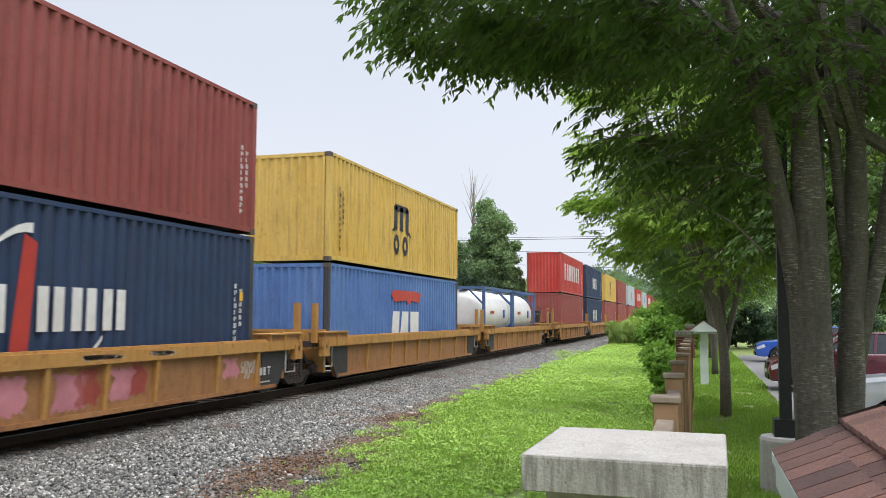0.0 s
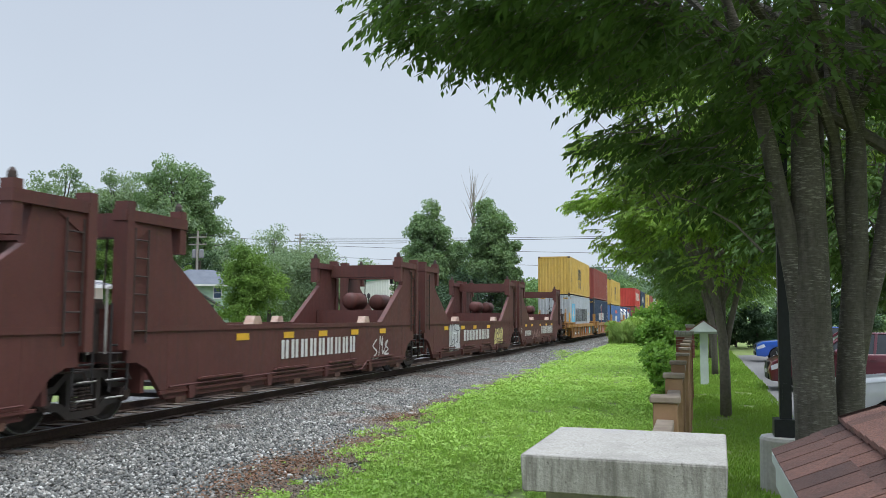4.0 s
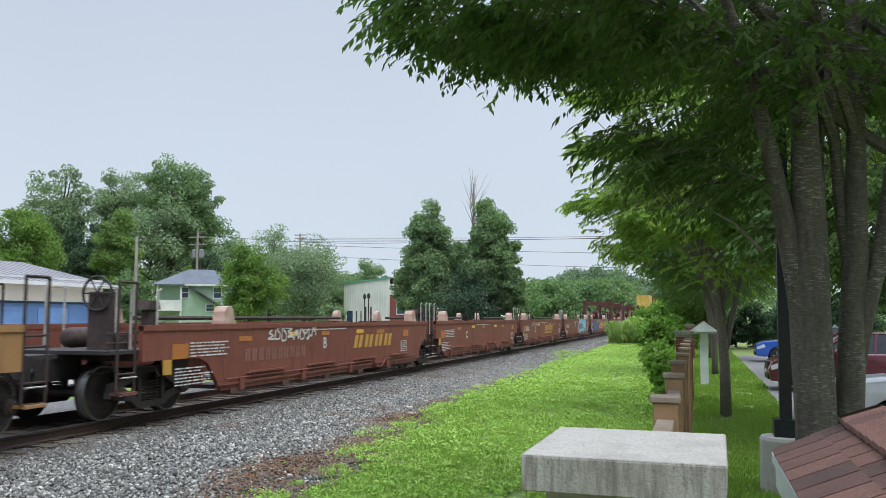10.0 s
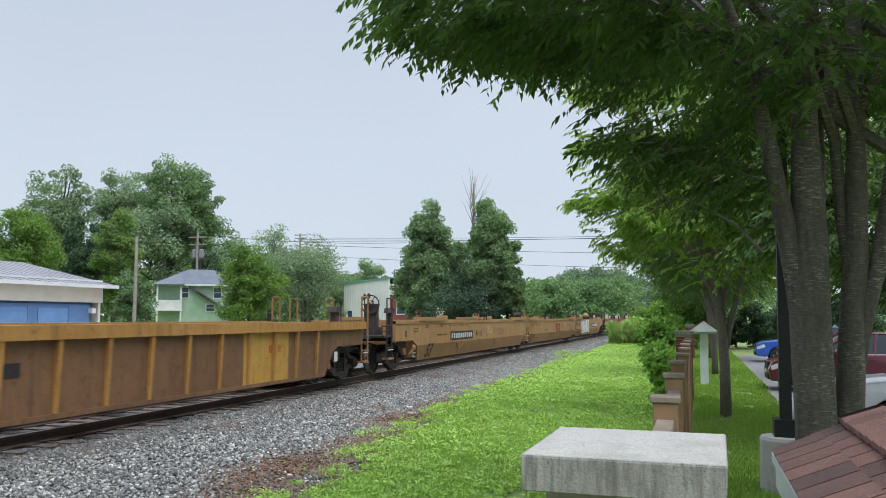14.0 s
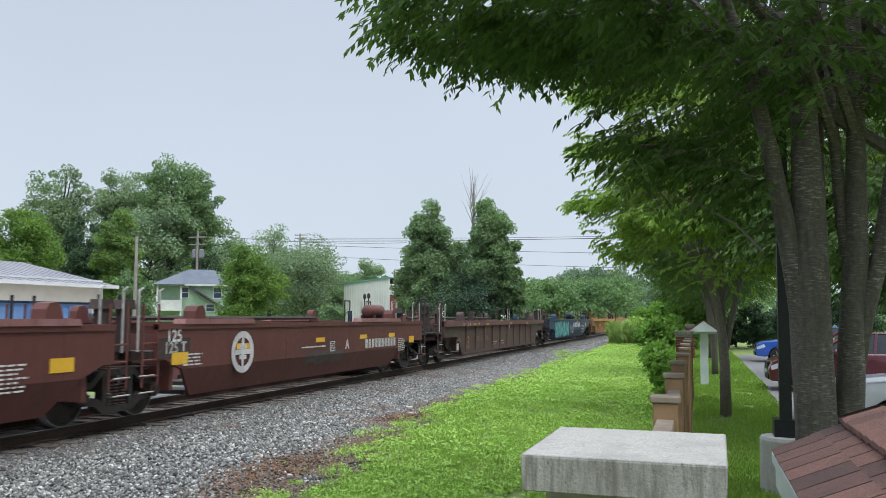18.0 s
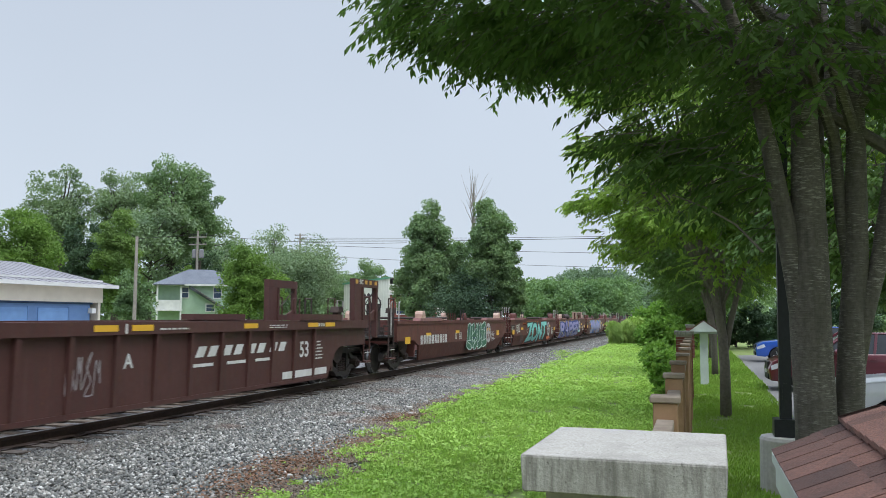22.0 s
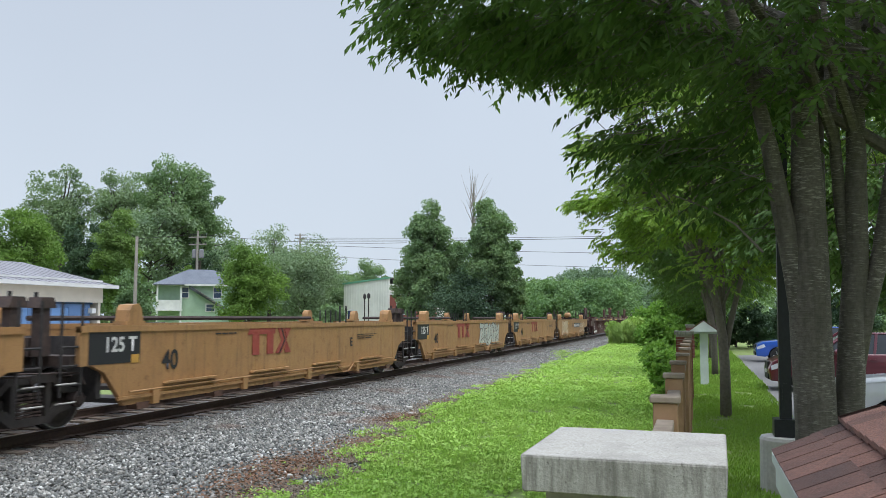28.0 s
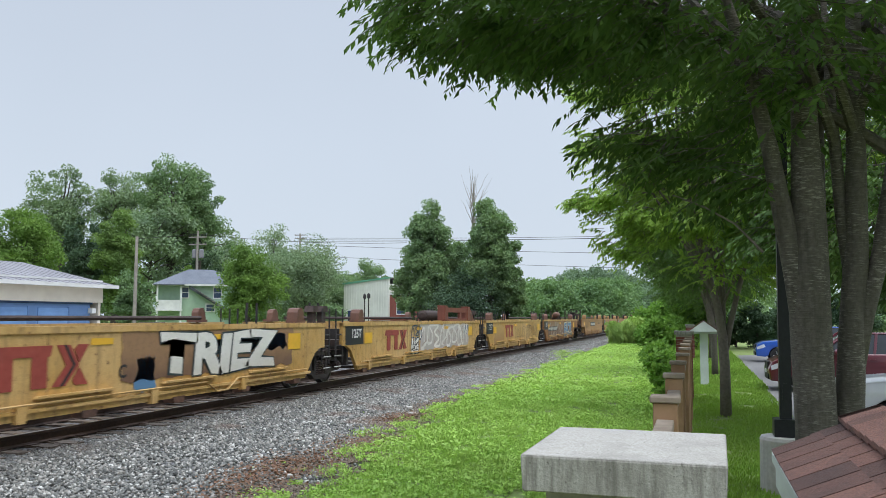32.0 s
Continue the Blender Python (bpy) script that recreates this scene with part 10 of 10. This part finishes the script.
for px, d, hgt, rad, sd in ((1165, 66, 3.4, 2.2, 61), (1195, 62, 4.0, 2.4, 62), (1225, 58, 3.8, 2.3, 63), (1135, 68, 2.2, 1.6, 64), (1178, 54, 2.2, 1.7, 74), (1150, 60, 1.5, 1.3, 75), (1215, 74, 4.6, 2.5, 65)):
    x, y = at_px(px, d)
    shrub(x, y, hgt, rad, L_YOUNG, "lush bright-green shrub beside the gravel", sd, 0.22, 40, 150)
for x, y, hgt, rad, sd in ((22.0, 0.75, 1.2, 0.42, 67), (24.5, 0.95, 1.35, 0.5, 68), (27.5, 1.1, 1.45, 0.6, 69), (19.2, 0.5, 0.7, 0.3, 70), (31, 1.3, 1.55, 0.75, 71)):
    shrub(x, y, hgt, rad, L_YOUNG, "leafy light-green shrub growing along the timber fence", sd, 0.12, 22, 80)


def blades(name, label, X, Y, Z, H, W, mat, seed, lean=0.35, category="grass"):
    r = np.random.default_rng(seed)
    n = len(X)
    C = np.stack([X, Y, Z], -1)
    a = r.random(n) * 6.28
    D = unit(np.stack([np.cos(a) * lean * r.random(n), np.sin(a) * lean * r.random(n), np.ones(n)], -1))
    Nn = unit(np.stack([np.cos(a + 1.2), np.sin(a + 1.2), 0.2 * np.ones(n)], -1))
    return tagged(new(name, leaves(name, C, D, Nn, H, W, mat, 0.1, 0.25)), label, category, kind="stuff")


def reeds(px0, px1, d, count, height, seed):
    """A rounded clump of arching grass, tallest in its middle."""
    r = np.random.default_rng(seed)
    u = r.random(count)
    pts = [at_px(px0 + (px1 - px0) * q, d + r.uniform(-2.5, 2.5)) for q in u]
    X, Y = np.array([q[0] for q in pts]), np.array([q[1] for q in pts])
    dome = np.sqrt(np.clip(1 - (2 * u - 1) ** 2, 0.12, 1))
    base = height * dome * r.random(count) * 0.72
    blades("tall_grass", "clump of tall pale-green grass beside the gravel", X, Y, base, height * 0.30 * (0.6 + 0.7 * r.random(count)), np.full(count, 0.05), L_REED, seed, 1.6)


reeds(1076, 1140, 66, 2500, 1.9, 72)
for px, d, hgt, rad, sd in ((1096, 66, 1.9, 1.25, 76), (1126, 65, 2.1, 1.35, 77)):
    x, y = at_px(px, d)
    shrub(x, y, hgt, rad, L_REED, "rounded clump of pale-green tall weeds beside the gravel", sd, 0.16, 40, 150)

# weeds and grass between gravel and fence: many small leaves low on the ground
r = np.random.default_rng(81)


def field(count, xa, xb, power, ya, yb_fn, seed):
    q = np.random.default_rng(seed)
    X = xa + (xb - xa) * q.random(count) ** power
    YB = np.array([yb_fn(v) for v in X])
    Y = ya + (YB - ya) * q.random(count)
    keep = np.array([noise.noise(Vector((a * 1.3, b * 1.3, 5.0))) + 0.5 * noise.noise(Vector((a * 4.1, b * 4.1, 9.0))) > -0.40 for a, b in zip(X, Y)])
    return X[keep], Y[keep], q


def hummock(a, b):
    return max(0, noise.noise(Vector((a * 1.1, b * 1.1, 8.0))) + 0.6 * noise.noise(Vector((a * 3.3, b * 3.3, 2.0))))


def rough_edge(v):
    return edge(v) - 0.06 + 0.24 * wob(v, 3, 1.4) + 0.16 * wob(v, 7, 4.0)


def clumped(name, label, count, each, xa, xb, power, size, tall, seed):
    """Small leafy plants: each a bunch of blades that fan out from one foot, taller on the hummocks."""
    X, Y, q = field(count, xa, xb, power, 0.28, rough_edge, seed)
    n = len(X)
    mound = np.array([hummock(a, b) for a, b in zip(X, Y)])
    grown = (0.45 + 0.9 * q.random(n)) * (0.6 + 1.5 * mound)
    a = q.random((n, each)) * 6.28
    u = np.sqrt(q.random((n, each)))
    spread, up = size * 1.9 * grown[:, None] * u, tall * grown[:, None] * (1.15 - u ** 2) * (0.55 + 0.45 * q.random((n, each)))
    C = np.stack([X[:, None] + spread * np.cos(a), Y[:, None] + spread * np.sin(a), 0.012 + up], -1).reshape(-1, 3)
    D = unit(np.stack([np.cos(a), np.sin(a), 0.05 + 0.75 * q.random((n, each))], -1).reshape(-1, 3))
    N = unit(np.stack([0.45 * q.normal(size=n * each), 0.45 * q.normal(size=n * each), np.ones(n * each)], -1) + 0.5 * np.stack([np.cos(a).ravel(), np.sin(a).ravel(), 0 * a.ravel()], -1))
    S = (size * (0.6 + 0.8 * q.random((n, each))) * (0.75 + 0.4 * grown[:, None])).reshape(-1)
    tagged(new(name, leaves(name, C, D, N, S, S * 0.36, L_GRASS)), label, "weeds", kind="stuff")


clumped("weeds", "dense bright-green low weeds and clover in uneven clumps", 16000, 13, 3.3, 25, 1.5, 0.036, 0.085, 82)
X, Y, q = field(90000, 3.2, 26, 1.6, 0.25, rough_edge, 88)
n = len(X)
mound = np.array([hummock(a, b) for a, b in zip(X, Y)])
blades("rough_grass", "rough bright-green grass beside the gravel", X, Y, 0.05 * mound * q.random(n), (0.05 + 0.06 * q.random(n)) * (1 + 1.2 * mound), 0.003 + 0.003 * q.random(n), L_GRASS, 88, 1.1)
# tufts that thin out into the gravel
tq = np.random.default_rng(87)
X = 3.5 + 45 * tq.random(40000) ** 1.3
Y = np.array([edge(v) for v in X]) + tq.exponential(0.24, len(X))
keep = np.array([noise.noise(Vector((a * 1.7, b * 1.7, 21.0))) + 0.5 * noise.noise(Vector((a * 5, b * 5, 3.0))) > 0.16 + 0.30 * (b - edge(a)) for a, b in zip(X, Y)]) & (Y < 8.0)
X, Y = X[keep], Y[keep]
n = len(X)
a = tq.random(n) * 6.28
D = unit(np.stack([np.cos(a), np.sin(a), 0.3 + 0.7 * tq.random(n)], -1))
Nn = unit(np.stack([0.5 * tq.normal(size=n), 0.5 * tq.normal(size=n), np.ones(n)], -1))
S = 0.022 + 0.034 * tq.random(n)
tagged(new("gravel_weeds", leaves("gravel_weeds", np.stack([X, Y, 0.035 + 0.05 * tq.random(n)], -1), D, Nn, S, S * 0.3, L_GRASS)), "thin green weeds creeping into the gravel", "weeds", kind="stuff")
clumped("far_weeds", "bright-green low weeds farther along the line", 13000, 9, 20, 78, 1.25, 0.062, 0.10, 83)
X, Y, q = field(60000, 3.0, 26, 1.35, -1.9, lambda v: 0.25, 84)
n = len(X)
blades("lawn", "short green lawn under street trees", X, Y, np.zeros(n), 0.035 + 0.05 * q.random(n), 0.005 + 0.006 * q.random(n), L_LAWN, 84, 1.0)
X, Y, q = field(26000, 26, 90, 1.2, -2.0, lambda v: 0.4, 85)
n = len(X)
blades("far_lawn", "green lawn under street trees farther on", X, Y, np.zeros(n), 0.06 + 0.06 * q.random(n), 0.02 + 0.015 * q.random(n), L_LAWN, 85, 1.0)

# single weeds standing in the gravel
for px, py, s, sd in ((615, 812, 0.28, 91), (640, 775, 0.2, 92), (668, 770, 0.22, 93), (992, 635, 0.55, 94), (1002, 632, 0.5, 95), (1025, 628, 0.35, 96), (590, 845, 0.22, 97), (770, 735, 0.2, 98), (720, 760, 0.2, 99)):
    dd = 2.09 * 1459.6 / (py - 563)
    x, y = at_px(px, dd)
    rr_ = np.random.default_rng(sd)
    k = 150
    ob = thing("weed_plant", "green weed growing in the gravel", "weed", "weeds in the gravel")
    ob.location = (x, y, 0.02)
    a = rr_.random(k) * 6.28
    C = np.stack([0.12 * s / 0.25 * rr_.normal(size=k), 0.12 * s / 0.25 * rr_.normal(size=k), s * 0.6 * rr_.random(k)], -1)
    D = unit(np.stack([np.cos(a), np.sin(a), 0.9 * np.ones(k)], -1))
    part("leaves", leaves("leaves", C, D, unit(rr_.normal(size=(k, 3)) + np.array([[0, 0, 1.0]])), s * (0.12 + 0.16 * rr_.random(k)), np.full(k, s * 0.035), L_GRASS), None, ob)
    part("stem", Geo().tube([(0, 0, 0), (0.01, 0, s * 0.6), (0.0, 0.02, s)], [0.006, 0.005, 0.002], 4), L_GRASS, ob)
# brown litter and pale stones along the gravel's edge
lq = np.random.default_rng(131)
X, Y = [], []
for cx, cy, sx, sy, k in ((10.3, 5.35, 0.75, 0.32, 1500), (15.9, 5.72, 0.45, 0.22, 620), (12.6, 5.35, 0.6, 0.25, 380), (9.0, 5.2, 0.6, 0.3, 500), (18.5, 5.95, 0.8, 0.15, 240)):
    X.append(cx + sx * lq.normal(size=k))
    Y.append(cy + sy * lq.normal(size=k))
X, Y = np.concatenate(X), np.concatenate(Y)
k = len(X)
a = lq.random(k) * 6.28
S = 0.025 + 0.035 * lq.random(k)
M_LITTER = leafy("brown_litter", (0.13, 0.062, 0.036), (0.27, 0.15, 0.095), (0.20, 0.125, 0.085), 0.1, 2.0)
tagged(new("leaf_litter", leaves("leaf_litter", np.stack([X, Y, 0.075 + 0.02 * lq.random(k)], -1), unit(np.stack([np.cos(a), np.sin(a), 0.25 * lq.normal(size=k)], -1)), unit(np.stack([0.4 * lq.normal(size=k), 0.4 * lq.normal(size=k), np.ones(k)], -1)), S, S * 0.4, M_LITTER)), "brown leaf litter and bark scraps along the gravel", "litter", kind="stuff")
M_PALESTONE = surface("pale_stone", (0.38, 0.36, 0.33), (0.52, 0.50, 0.46), 20, 4, 0.9, 0.4)
for cx, cy, cs in ((17.3, 6.05, 0.085), (18.9, 6.2, 0.07), (13.0, 6.6, 0.06), (16.4, 5.7, 0.06), (9.6, 4.95, 0.05)):
    me = bevelled(Geo().slab([(-cs, -0.5 * cs), (-0.2 * cs, -0.8 * cs), (cs, -0.3 * cs), (0.8 * cs, 0.6 * cs), (-0.5 * cs, 0.7 * cs)], "z", 0, 0.8 * cs), cs * 0.15, 1)
    me.materials.append(M_PALESTONE)
    ob = tagged(new("stone", me), "pale fist-sized stone lying on the gravel", "stone", "pale stones on the gravel")
    ob.matrix_basis = pose(cx, cy, 0.06, 0, 0, 40 * cx)
# dead leaves by the fence
g = Geo()
M_DEAD = surface("dead_leaf", (0.30, 0.17, 0.07), (0.42, 0.26, 0.12), 9, 2, 0.9, 0.2)
for i in range(60):
    x, y = 13.2 + rr.gauss(0, 0.5), 1.0 + rr.gauss(0, 0.18)
    a = rr.uniform(0, 6.28)
    z = 0.03 + rr.uniform(0, 0.06)
    g.face([(x, y, z), (x + 0.08 * math.cos(a), y + 0.08 * math.sin(a), z + 0.02), (x + 0.12 * math.cos(a + 0.5), y + 0.12 * math.sin(a + 0.5), z + 0.05), (x + 0.06 * math.cos(a + 1), y + 0.06 * math.sin(a + 1), z + 0.03)])
tagged(new("dead_leaves", g.mesh("dead_leaves", M_DEAD)), "small heap of brown dead leaves in the grass", "leaves", kind="stuff")


# ---- what moves ----
# the train is still easing off in the first two seconds
LAG = [(0, 1.05), (0.5, 0.66), (1, 0.35), (1.5, 0.13), (2, 0.02), (2.5, 0), (3.5, 0), (12, 0), (22, 0), (32, 0)]


def motions():
    for ob, x0 in movers:
        m = ob.matrix_basis.copy()
        rows = []
        for t, back in LAG:
            q = m.copy()
            q.translation = m.translation + Vector((SPEED * t - back, 0, 0))
            rows.append((t, q))
        walk(ob, rows)
    for sway, seed in swaying:
        for f, o, k in sway:
            rows = []
            amp = 0.9 if seed == 51 else 0.7
            for i in range(81):
                t = i * 0.4
                gust = 0.6 + 0.4 * math.sin(t * 0.55 + seed)
                ax = amp * gust * math.sin(t * 2.1 + k * 1.3 + seed)
                ay = amp * gust * math.sin(t * 1.63 + k * 2.1)
                rows.append((t, pose(o.x, o.y, o.z, ax, ay, 0.8 * amp * math.sin(t * 1.2 + k))))
            walk(f, rows)


motions()
